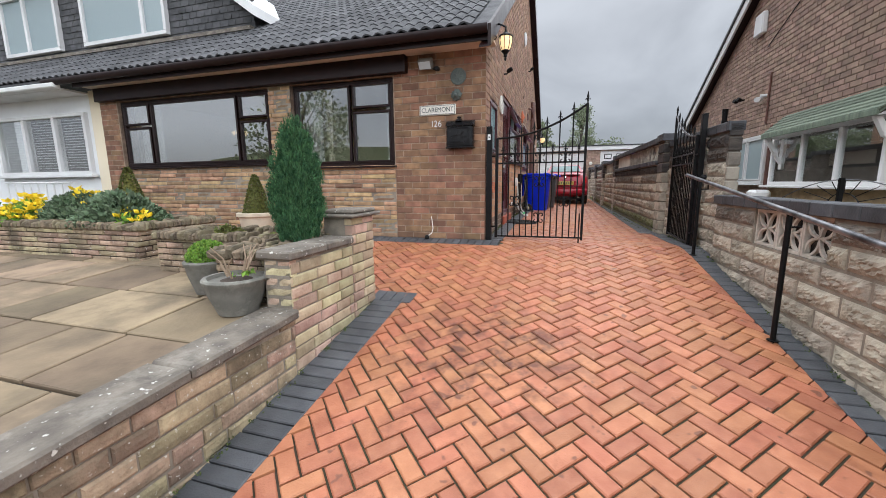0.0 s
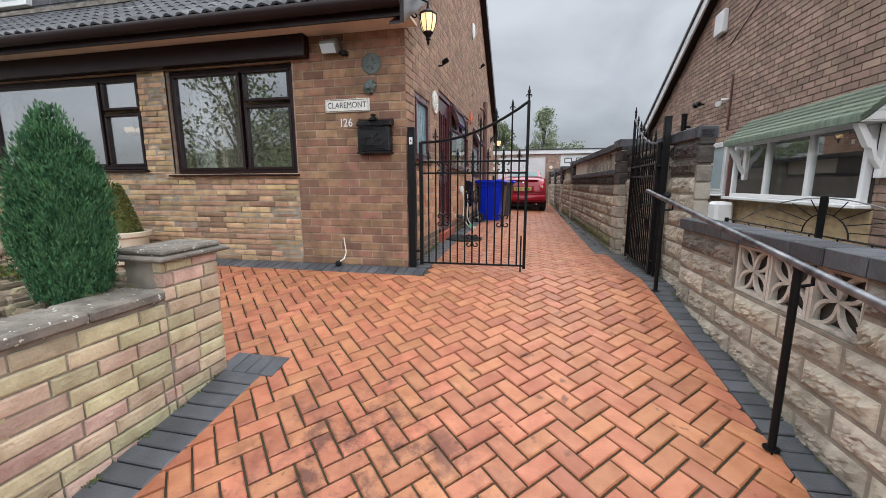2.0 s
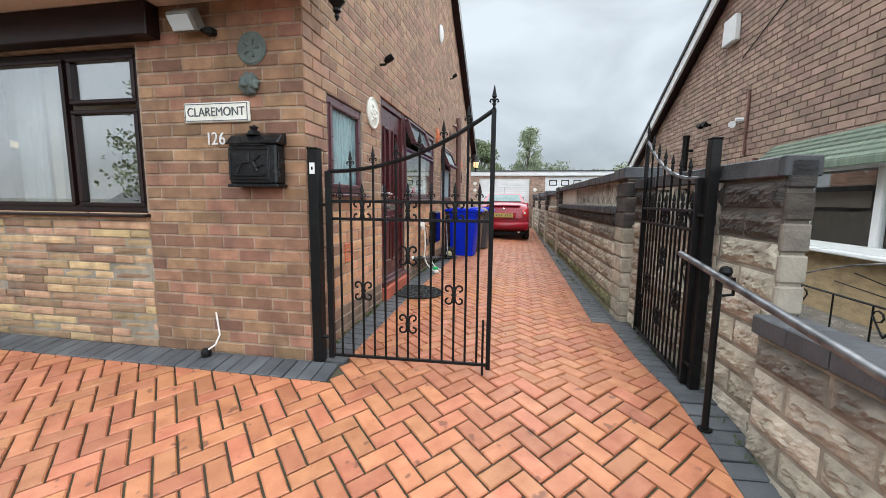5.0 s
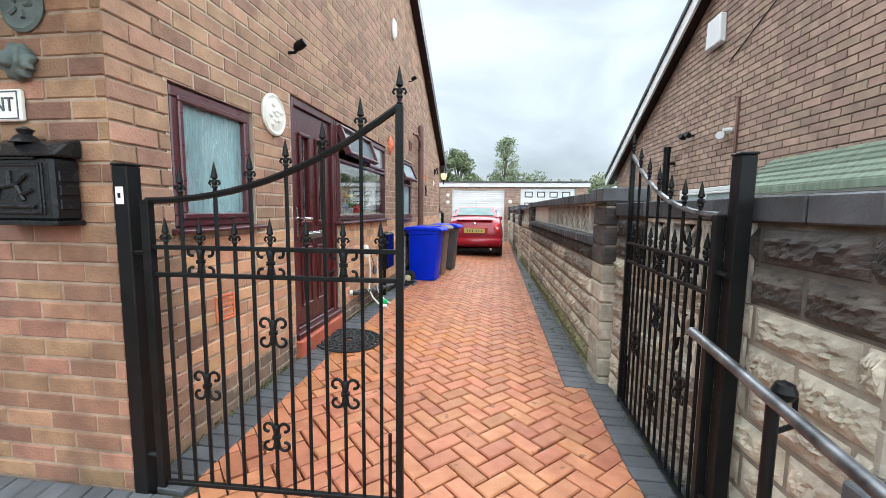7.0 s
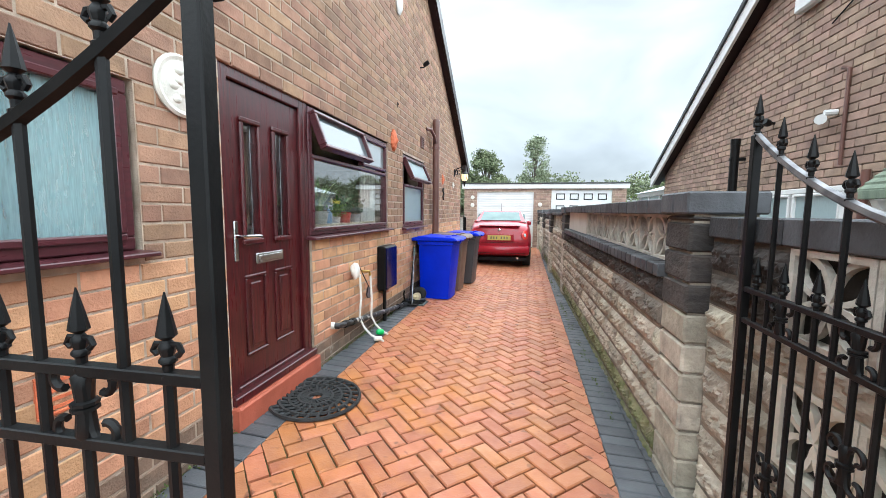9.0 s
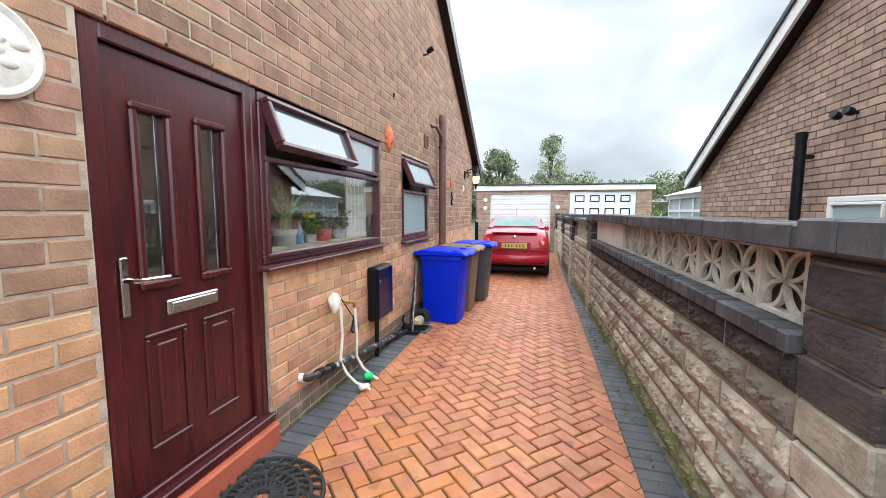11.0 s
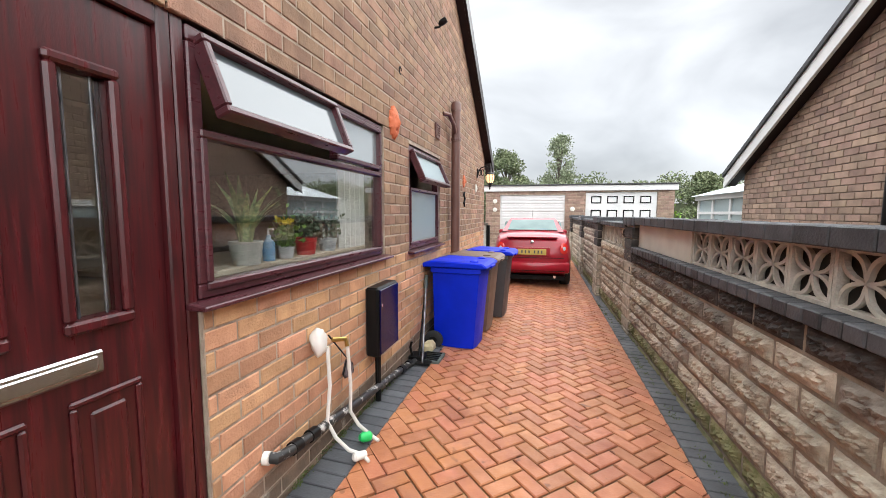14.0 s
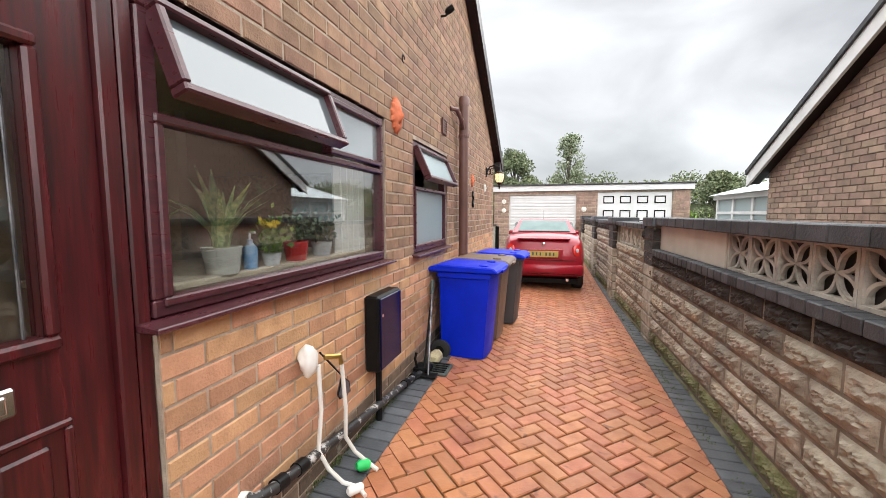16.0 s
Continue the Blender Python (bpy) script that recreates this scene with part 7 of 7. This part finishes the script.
part("front_board", box(3.275, 3.298, CY0, CY1, 1.445, 1.515, 0.004), M_AWN, canopy)
part("ceiling_board", box(3.30, 3.625, CY0, CY1, 1.445, 1.458), M_WHITE, canopy)
for y in (CY0 - 0.004, CY1 - 0.016):
    for k in range(3):
        z0, z1 = 1.46 + k * 0.085, 1.46 + (k + 1) * 0.085 - 0.006
        x0, x1 = 3.32 + k * 0.088, 3.32 + (k + 1) * 0.088
        part("gable_board", prism([(x0, z0), (3.626, z0), (3.626, z1), (x1, z1)], "y", y, y + 0.02), M_GLOSSWHITE, canopy, "white boarded gable end")
for y in (CY0 + 0.10, CY1 - 0.10):
    br_ = part("bracket", prism([(3.31, 1.44), (3.37, 1.44), (3.45, 1.29), (3.48, 1.27), (3.51, 1.14), (3.57, 1.05), (3.56, 1.0), (3.49, 1.10), (3.455, 1.20), (3.42, 1.22)], "y", y - 0.035, y + 0.035), M_GLOSSWHITE, canopy, "white shaped timber bracket")
    part("wall_post", box(3.555, 3.626, y - 0.045, y + 0.045, 0.92, 1.44, 0.006), M_GLOSSWHITE, br_)
sw = window("window_6", "small white framed side window of the neighbour", NWALL, -10.5, -8.95, 0.68, 1.60, [(-10.45, -9.75, 0.74, 1.54, 0), (-9.70, -9.0, 0.74, 1.54, 0)], M_WHITE, M_FROST)
sw.matrix_basis = NWALL @ pose(0, -0.09, 0)
ala = thing("alarm_box", "white square alarm box on the gable", "alarm", NWALL)
part("cover", prism([(-9.90, 3.55), (-9.53, 3.55), (-9.55, 3.95), (-9.88, 3.95)], "y", -0.10, 0.0, bevel=0.02), M_WHITE, ala)
cam_ = thing("security_camera", "white security camera under a wall bracket", "camera", NWALL)
part("body", tube([(-9.36, -0.06, 2.29), (-9.16, -0.18, 2.25)], 0.05, 10), M_WHITE, cam_, "", True)
part("mount", tube([(-9.23, 0, 2.33), (-9.25, -0.10, 2.33)], 0.03, 8), M_WHITE, cam_, "", True)
cab = thing("wall_conduit", "brown conduit pipe running up the gable", "pipe", NWALL)
part("conduit", tube([(-9.10, -0.02, 1.8), (-9.10, -0.02, 2.71), (-9.19, -0.02, 2.74)], 0.018, 6), M_DOWNPIPE, cab, "", True)
cctv = thing("wall_lamp", "small dark twin spotlight on the gable", "lamp", NWALL)
part("arm", tube([(-10.25, 0, 2.44), (-10.25, -0.09, 2.44)], 0.018, 6), M_BLACK, cctv)
for dx in (-0.10, 0.08):
    part("head", lathe([(0.02, -0.05), (0.045, -0.01), (0.04, 0.05)], 10), M_BLACK, cctv, "", True).matrix_basis = pose(-10.25 + dx, -0.12, 2.43, 70, 0, 20)
rwp = thing("downpipe", "brown rainwater pipe beside the white window", "pipe")
part("pipe", tube([(NX - 0.05, 8.74, -0.02), (NX - 0.05, 8.74, 1.72)], 0.034, 10), M_DOWNPIPE, rwp, "", True)
for z in (0.5, 1.5):
    part("bracket", lathe([(0.038, z), (0.042, z + 0.02), (0.038, z + 0.04)], 10, (NX - 0.05, 8.74, 0)), M_DOWNPIPE, rwp)
fl2 = thing("boiler_flue", "black vertical flue pipe beside the gable", "flue")
part("pipe", tube([(3.50, 10.88, 0.9), (3.50, 10.88, 2.30)], 0.055, 14), M_BLACK, fl2, "", True)
part("cap", lathe([(0.06, 2.29), (0.062, 2.37), (0.02, 2.38)], 14, (3.50, 10.88, -0.01)), M_BLACK, fl2, "", True)
part("bracket", box(3.44, 3.635, 10.85, 10.91, 2.06, 2.10, 0.004), M_BLACK, fl2)
wire = thing("overhead_cable", "thin dark cable running down to the gable", "cable")
part("cable", tube([(3.615, 7.1, 4.08), (3.615, 8.45, 3.64), (3.615, 9.4, 3.24)], 0.008, 5), M_BLACK, wire)
wb = thing("utility_box", "white rounded cabinet against the neighbour's wall", "utility box")
part("cabinet", box(3.26, 3.54, 8.34, 8.68, 0.07, 0.57, 0.045), M_GLOSSWHITE, wb)
part("base", box(3.29, 3.54, 8.37, 8.65, -0.02, 0.068, 0.008), M_STONEPOT, wb, "grey base")
step_ = thing("side_step", "pale concrete path edge beside the neighbour's wall", "path", None, "structure")
part("slab", box(1.75, 3.62, 3.9, 14, -0.09, -0.02), M_CAP, step_)

fen = thing("iron_fence", "black iron fence with sunburst and heart scrolls", "fence")
FC, FX, FH = 5.22, 2.86, 1.78
part("post", box(FX - 0.05, FX - 0.005, FC - 0.02, FC + 0.02, -0.02, 0.76, 0.004), M_BLACK, fen)
for y in (FC - FH, FC + FH):
    part("post", box(FX - 0.02, FX + 0.02, y - 0.02, y + 0.02, -0.02, 0.42, 0.004), M_BLACK, fen)
part("arch", tube([(FX + 0.006, FC - FH + 2 * FH * i / 32, 0.24 + 0.50 * math.sin(math.pi * i / 32) ** 0.85) for i in range(33)], 0.006, 6), M_STEEL, fen, "curved bar with worn paint", True)
for z in (0.40, 0.06):
    part("rail", tube([(FX + 0.006, FC - FH, z), (FX + 0.006, FC + FH, z)], 0.009, 6), M_BLACK, fen)
part("ring", tube([(FX + 0.006, FC + 0.29 * math.cos(math.pi * i / 12), 0.40 + 0.20 * math.sin(math.pi * i / 12)) for i in range(13)], 0.006, 6), M_BLACK, fen, "", True)
for i in range(1, 10):
    a = math.pi * i / 10
    e = 1.0 + 0.55 * abs(math.cos(a))
    part("ray", tube([(FX + 0.006, FC + 0.29 * math.cos(a), 0.40 + 0.20 * math.sin(a)), (FX + 0.006, FC + 0.62 * e * math.cos(a), 0.40 + 0.335 * math.sin(a))], 0.0045, 5), M_BLACK, fen)
for k in range(10):
    yy = FC - FH + 2 * FH * (k + 0.5) / 10
    part("bar", tube([(FX + 0.006, yy, 0.06), (FX + 0.006, yy, 0.40)], 0.007, 5), M_BLACK, fen)
for dy in (-1.25, -0.42, 0.42, 1.25):
    for sx in (-1, 1):
        cu_ = [(FX - 0.004, FC + dy, 0.20), (FX - 0.004, FC + dy + sx * 0.07, 0.29)] + [(FX - 0.004, FC + dy + sx * (0.055 + 0.045 * math.cos(q * 0.8)), 0.335 + 0.04 * math.sin(q * 0.8)) for q in range(7)]
        part("heart_scroll", tube(cu_, 0.007, 5), M_BLACK, fen, "", True)

cons = thing("conservatory", "white conservatory with a clear sloping roof", "conservatory", pose(0.3, -1.3, 0.13), "structure")
part("base_wall", box(3.55, 6.5, 15.6, 18.2, -0.3, 0.7), M_WHITE, cons)
part("roof", prism([(3.4, 1.72), (4.9, 2.15), (6.6, 1.72)], "y", 15.5, 18.3), M_CONS, cons, "clear roof panels")
for y in (15.62, 16.45, 17.3, 18.12):
    part("post", box(3.55, 3.63, y, y + 0.08, 0.7, 1.72), M_WHITE, cons)
for x in (4.3, 5.1, 5.9):
    part("post", box(x, x + 0.08, 15.60, 15.66, 0.7, 1.72), M_WHITE, cons)
part("eaves_beam", bars([(3.5, 3.66, 1.62, 1.74)], 15.55, 18.25), M_WHITE, cons)
part("front_beam", box(3.66, 6.55, 15.55, 15.68, 1.62, 1.72), M_WHITE, cons)
part("transom", box(3.545, 3.60, 15.7, 18.12, 1.3, 1.36), M_WHITE, cons)
part("pane", box(3.58, 3.59, 15.7, 18.12, 0.7, 1.62), M_FROST, cons)
part("pane", box(3.66, 6.5, 15.62, 15.63, 0.7, 1.62), M_FROST, cons)


# ---- trees and distance ----
def ball(g, r):
    """A point in a flattened, uneven clump."""
    while True:
        q = Vector((g.uniform(-1, 1), g.uniform(-1, 1), g.uniform(-1, 1)))
        if q.length < 1.0:
            return Vector((q.x, q.y, q.z * 0.75)) * r * 1.55


def tree(m, h, r, leaf_m, label, seed, thin=False, count=11000, size=0.15):
    t = thing("tree", label, "tree", m)
    rng = random.Random(seed)
    part("trunk", tube([(0, 0, -0.2), (0.05, 0.02, h * 0.4), (0.0, 0.05, h * 0.8)], 0.1, 8, radii=[h * 0.03, h * 0.02, h * 0.006]), M_BARK, t, "", True)
    bm = bmesh.new()
    clumps = []
    for k in range(52):
        a, z = rng.uniform(0, 6.28), rng.uniform(0.3, 0.98)
        rr = r * (math.sin(math.pi * (0.15 + 0.8 * z)) if not thin else 1.1 * (1.02 - z) ** 0.6) * rng.uniform(0.45, 1.0)
        c = Vector((rr * math.cos(a), rr * math.sin(a), z * h))
        clumps.append((c, rng.uniform(0.13, 0.26) * r))
        part("limb", tube([(0, 0, max(0.2, z - 0.25) * h), (c.x * 0.5, c.y * 0.5, (z - 0.08) * h), tuple(c)], 0.02, 5, radii=[h * 0.008, h * 0.005, h * 0.002]), M_BARK, t)
    for c, cr in clumps:
        leaves(bm, count // 52, lambda g: (c + ball(g, cr), Vector((0, 0, 0.2))), size, rng, 1.0)
    part("crown", bm, leaf_m, t)
    return t


tree(pose(-2.4, 34, 0), 5.6, 1.8, M_TREE, "broad green tree behind the garages", 2)
tree(pose(1.2, 36, 0), 6.9, 1.6, M_BIRCH, "pale airy birch tree behind the garages", 3, True, 7500, 0.13)
tree(pose(-5.2, 38, 0), 5.0, 2.2, M_TREE, "dark green tree beside the house", 4)
tree(pose(9.6, 33, 0), 3.9, 1.3, M_TREE, "round green tree past the garages", 6)
wood = bmesh.new()
rng = random.Random(50)
for k in range(420):
    x = -16 + 50 * k / 420 + rng.uniform(-0.5, 0.5)
    c = Vector((x, rng.uniform(40, 46), rng.uniform(2.5, 4.0) + 0.3 * math.sin(x * 0.7) + 0.3 * math.sin(x * 1.9)))
    leaves(wood, 110, lambda g: (c + ball(g, 0.55), Vector((0, 0, 0.4))), 0.20, rng, 1.0)
tagged(part("far_trees", wood, M_TREE), "uneven line of far green trees", "trees", "", "stuff")
setting("backdrop_hedge", box(-60, 90, 48, 49, -0.5, 2.4), M_TREE, "dark far hedge closing the distance", "hedge")
sh = thing("garden_shrub", "light green shrub beside the conservatory", "shrub", pose(4.6, 23.5, 0))
bm = bmesh.new()
leaves(bm, 900, lambda g: (Vector((g.gauss(0, 0.5), g.gauss(0, 0.5), abs(g.gauss(0.9, 0.4)))), Vector((0, 0, 1))), 0.12, rng)
part("foliage", bm, M_LIME, sh)
part("stem", tube([(0, 0, -0.1), (0, 0, 0.9)], 0.03, 6), M_BARK, sh)

M_MOSS = mat("moss", (0.10, 0.13, 0.03), (0.06, 0.085, 0.02), 0.85, 20, 0, vary=0.3)
weeds = bmesh.new()
rng = random.Random(61)
for k in range(420):
    q = rng.random()
    if q < 0.45:
        x, y = XS + rng.uniform(0.0, 0.03), rng.uniform(5.2, 10.5)
    elif q < 0.7:
        y = rng.uniform(-1, 6)
        x = 1.60 - 0.043 * (y - 2.0) - rng.uniform(0.0, 0.03)
    elif q < 0.85:
        y = rng.uniform(7, 13)
        x = 1.27 - 0.018 * (y - 6.4) - rng.uniform(0.0, 0.03)
    else:
        x, y = GX + rng.uniform(0.0, 0.03), rng.uniform(-0.5, 3.0)
    p = Vector((x, y, ground_z(y, x) + 0.005))
    leaves(weeds, rng.randint(3, 9), lambda g: (p + Vector((g.gauss(0, 0.012), g.gauss(0, 0.02), 0)), Vector((0, 0, 0.7))), 0.019, rng, 0.8, 0.6)
tagged(part("weeds", weeds, M_MOSS), "small green weeds along the foot of the walls", "weeds", "", "stuff")

# across the road, seen only in the window panes
opp = thing("houses_opposite", "row of dark brick houses across the road", "house", None, "structure")
for k in range(7):
    x = -42 + k * 10
    part("house_wall", box(x, x + 9.5, -34, -27, -3.2, 0.4), M_NBRICK, opp)
    part("house_roof", prism([(-34.4, 0.4), (-26.6, 0.4), (-30.5, 2.5)], "x", x - 0.3, x + 9.8), M_TILE, opp)
setting("hill_backdrop", prism([(-300, -2), (220, -2), (180, 20), (60, 27), (-60, 25), (-200, 30), (-290, 22)], "y", -262, -260), M_TREE, "far wooded hillside across the valley", "hill")
tree(pose(-11.5, -5.5, -1.25), 7.5, 2.7, M_TREE, "street tree across the pavement", 9, False, 5200, 0.16)

# ---- pieces of the walls, the roof and the drive ----
brick_me = [piece("brick", 0.225, 0.05, 0.074, 0.004, M_BRICK), piece("brick", 0.225, 0.05, 0.074, 0.006, M_BRICK)]
S_TOP = lambda u: roof_z(u) - 0.1
places = [SIDE @ pose(u, 0, z) @ Matrix.Diagonal((w / 0.225, 1, h / 0.074, 1)) for u, z, w, h in courses(YF, YB, 0.0, 5.6, B_LEN, B_H, 0.010, S_HOLES, S_TOP)]
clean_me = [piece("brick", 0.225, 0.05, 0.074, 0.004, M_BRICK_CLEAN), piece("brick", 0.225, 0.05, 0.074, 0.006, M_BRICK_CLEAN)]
plinth_me = [piece("brick", 0.225, 0.05, 0.074, 0.005, M_BRICK_PLINTH)]
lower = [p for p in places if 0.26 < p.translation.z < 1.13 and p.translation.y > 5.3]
foot = [p for p in places if p.translation.z <= 0.26 and p.translation.y > 5.3]
upper = [p for p in places if p not in lower and p not in foot]
lay("brick", brick_me, upper, ws, lambda p: 0.01 + abs(p.y - 8.2) + abs(p.z - 1.0) if 5 < p.y < 10 and 1.1 < p.z < 2.6 else 0, "brown facing bricks of the gable wall")
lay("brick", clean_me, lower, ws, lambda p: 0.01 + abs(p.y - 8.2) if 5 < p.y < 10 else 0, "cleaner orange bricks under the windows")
lay("brick", plinth_me, foot, ws, lambda p: 0.01 + abs(p.y - 8.2) if 5 < p.y < 10 else 0, "dark stained bricks at the wall foot")
places = [FRONT @ pose(u, 0, z) @ Matrix.Diagonal((w / 0.225, 1, h / 0.074, 1)) for u, z, w, h in courses(-2.18, XS, 0.0, 2.36, B_LEN, B_H, 0.010) + courses(XL, -7.26, 0.0, 2.36, B_LEN, B_H, 0.010)]
front_me = [piece("brick", 0.225, 0.05, 0.074, 0.004, M_BRICK_FRONT), piece("brick", 0.225, 0.05, 0.074, 0.007, M_BRICK_FRONT)]
lay("brick", front_me, places, wf, lambda p: 1.0 if p.x > -3 else 0, "brown facing bricks of the front pier")
rng9 = random.Random(8)
stone_me = [piece("stone", 0.25, 0.06, 0.06, 0.007, M_SAND, 0.012, (4, 2)), piece("stone", 0.2499, 0.06, 0.06, 0.005, M_SAND, 0.008, (3, 2))]
places = [FRONT @ pose(u, rng9.uniform(-0.012, 0.006), z) @ Matrix.Diagonal((w / 0.25, 1, h / 0.06, 1)) for u, z, w, h in
          courses(-7.26, -2.18, 0.0, 1.02, 0.30, 0.062, 0.008, F_HOLES, jitter=0.5, seed=21) + courses(-4.17, -3.79, 1.02, 2.13, 0.22, 0.062, 0.008, jitter=0.3, seed=22)]
lay("stone", stone_me, places, wf, lambda p: 1 + abs(p.x + 2.2), "thin coursed sandstone pieces")
bm = wall_with_holes(-7.26, -2.185, 0.0, 1.02, [h for h in F_HOLES], 0.02, FRONT @ pose(0, 0.004, 0))
wall_with_holes(-4.17, -3.79, 1.02, 2.13, [], 0.02, FRONT @ pose(0, 0.004, 0), bm)
part("stone_backing", bm, M_JOINT, wf)
bm = bmesh.new()
for poly in cut_pavers:
    mid = sum((Vector(q) for q in poly), Vector((0, 0))) / len(poly)
    ring = [mid + (Vector(q) - mid) * 0.93 for q in poly]
    area = abs(sum(a.x * b.y - a.y * b.x for a, b in zip(ring, ring[1:] + ring[:1]))) / 2
    if area < 0.0006:
        continue
    hi = [bm.verts.new((q.x, q.y, ground_z(q.y, q.x))) for q in ring]
    lo = [bm.verts.new((q.x, q.y, ground_z(q.y, q.x) - 0.04)) for q in ring]
    bm.faces.new(hi)
    for i in range(len(hi)):
        j = (i + 1) % len(hi)
        bm.faces.new((lo[i], lo[j], hi[j], hi[i]))
tagged(part("cut_paver_field", bm, M_PAVER, drive), "cut red clay pavers along the edging", "", "", "stuff")
tileh_me = [piece("tile", 0.165, 0.02, 0.13, 0.004, M_TILE)]
places = [facing((0, 5.965, 0), 0) @ pose(u, 0, z, -6, 0, 0) for u, z, w, h in courses(-14, -5.2, 3.4, 4.75, 0.17, 0.11, 0.004, [(-11.75, -10.0, 3.5, 4.67), (-9.3, -7.1, 3.5, 4.67)]) if w > 0.1]
lay("tile", tileh_me, places, wn_, lambda p: 1 + abs(p.x + 8), "grey hung tiles of the dormer")
gstone_me = [piece("stone", 0.25, 0.06, 0.06, 0.007, M_GSTONE, 0.010, (4, 2)), piece("stone", 0.2498, 0.06, 0.06, 0.009, M_GSTONE, 0.014, (3, 2))]
gpale_me = [piece("stone", 0.25, 0.06, 0.06, 0.006, M_GSTONE_PALE, 0.007, (4, 2)), piece("stone", 0.2498, 0.06, 0.06, 0.007, M_GSTONE_PALE, 0.009, (3, 2))]
lay("stone", gstone_me, [p for p in stones_g if p.translation.y < 1.94], garden, lambda p: 1 + abs(p.y - 1.8), "weathered stones of the garden wall")
lay("stone", gpale_me, [p for p in stones_g if p.translation.y >= 1.94], garden, lambda p: 1 + abs(p.y - 2.5), "cream stones of the garden pier")
bed_root = bpy.data.objects["raised_bed_long"]
lay("stone", gstone_me, stones_bed, bed_root, lambda p: 1 + abs(p.x + 3), "thin stones of the raised beds")
rub = box(-0.038, 0.038, -0.03, 0.13, 0, 0.08, 0.016)
rub_me = [mesh_of("rubble_stone", rub, M_GSTONE_DARK)]
lay("rubble_stone", rub_me, rubble_places, bed_root, lambda p: 1 + abs(p.x + 3), "rubble coping stones")
block_me = [piece("split_block", BLK_L, 0.08, BLK_H, 0.007, M_BLOCK, 0.020, (20, 9)), piece("split_block", BLK_L - 0.0001, 0.08, BLK_H, 0.008, M_BLOCK, 0.025, (19, 9)), piece("split_block", BLK_L - 0.0002, 0.08, BLK_H, 0.007, M_BLOCK, 0.018, (18, 9))]
top_me = [piece("dark_block", BLK_L, 0.08, BLK_H, 0.007, M_BLOCK_TOP, 0.022, (20, 9)), piece("dark_block", BLK_L - 0.0001, 0.08, BLK_H, 0.008, M_BLOCK_TOP, 0.025, (19, 9))]
lay("split_block", block_me, blocks_a, wall_a, lambda p: 1 + abs(p.y - 3.5), "split-faced blocks")
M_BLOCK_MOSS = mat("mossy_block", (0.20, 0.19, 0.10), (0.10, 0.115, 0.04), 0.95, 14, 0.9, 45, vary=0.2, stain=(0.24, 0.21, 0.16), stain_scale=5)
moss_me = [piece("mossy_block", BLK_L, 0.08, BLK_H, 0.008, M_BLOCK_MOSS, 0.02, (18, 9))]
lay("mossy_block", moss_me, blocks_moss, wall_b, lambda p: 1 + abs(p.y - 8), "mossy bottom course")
lay("split_block", block_me, blocks_b, wall_b, lambda p: 1 + abs(p.y - 8), "split-faced blocks")
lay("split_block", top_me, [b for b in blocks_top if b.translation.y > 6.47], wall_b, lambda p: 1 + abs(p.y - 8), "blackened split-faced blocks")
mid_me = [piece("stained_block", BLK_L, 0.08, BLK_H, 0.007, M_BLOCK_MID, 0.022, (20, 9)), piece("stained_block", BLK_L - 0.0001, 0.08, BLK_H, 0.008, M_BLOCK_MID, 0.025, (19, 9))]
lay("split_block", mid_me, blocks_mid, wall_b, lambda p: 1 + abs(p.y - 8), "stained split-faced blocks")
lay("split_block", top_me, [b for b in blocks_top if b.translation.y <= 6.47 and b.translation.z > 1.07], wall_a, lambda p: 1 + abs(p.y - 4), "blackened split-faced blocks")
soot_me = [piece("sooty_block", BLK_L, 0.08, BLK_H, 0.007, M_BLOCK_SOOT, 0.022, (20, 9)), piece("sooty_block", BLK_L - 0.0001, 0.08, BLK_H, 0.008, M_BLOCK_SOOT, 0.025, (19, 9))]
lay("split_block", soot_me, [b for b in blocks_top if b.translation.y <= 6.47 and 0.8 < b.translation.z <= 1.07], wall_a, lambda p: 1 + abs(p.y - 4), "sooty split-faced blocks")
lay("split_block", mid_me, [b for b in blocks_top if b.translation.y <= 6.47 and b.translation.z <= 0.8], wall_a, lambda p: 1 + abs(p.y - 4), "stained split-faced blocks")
nbrick_me = [piece("brick", 0.225, 0.05, 0.074, 0.004, M_NBRICK)]
lay("brick", nbrick_me, nb_bricks, nb, lambda p: 1 + abs(p.y - 9) + p.z if 5 < p.y < 13 and p.z > 1.2 else 0, "brown bricks of the neighbouring gable")
lay("brick", nbrick_me, g_bricks, garage, lambda p: 1.0, "brown bricks of the garage")
lay("roof_tile", tile_me, tile_places, roof_front, lambda p: 1 + (p.x + 1) ** 2 * 0.1 + p.z if p.x > -7 else 0, "dark concrete roof tiles")
lay("paver", meshes_paver, paver_places, drive, lambda p: 1 + abs(p.y - 3.0) if abs(p.x) < 1.4 else 0, "red clay herringbone pavers")
lay("edging_block", edge_mesh, edge_places, drive, lambda p: 1 + abs(p.y - 5), "grey edging blocks")
lay("edging_block", wide_edge, left_places, drive, lambda p: 1.0, "grey edging blocks")
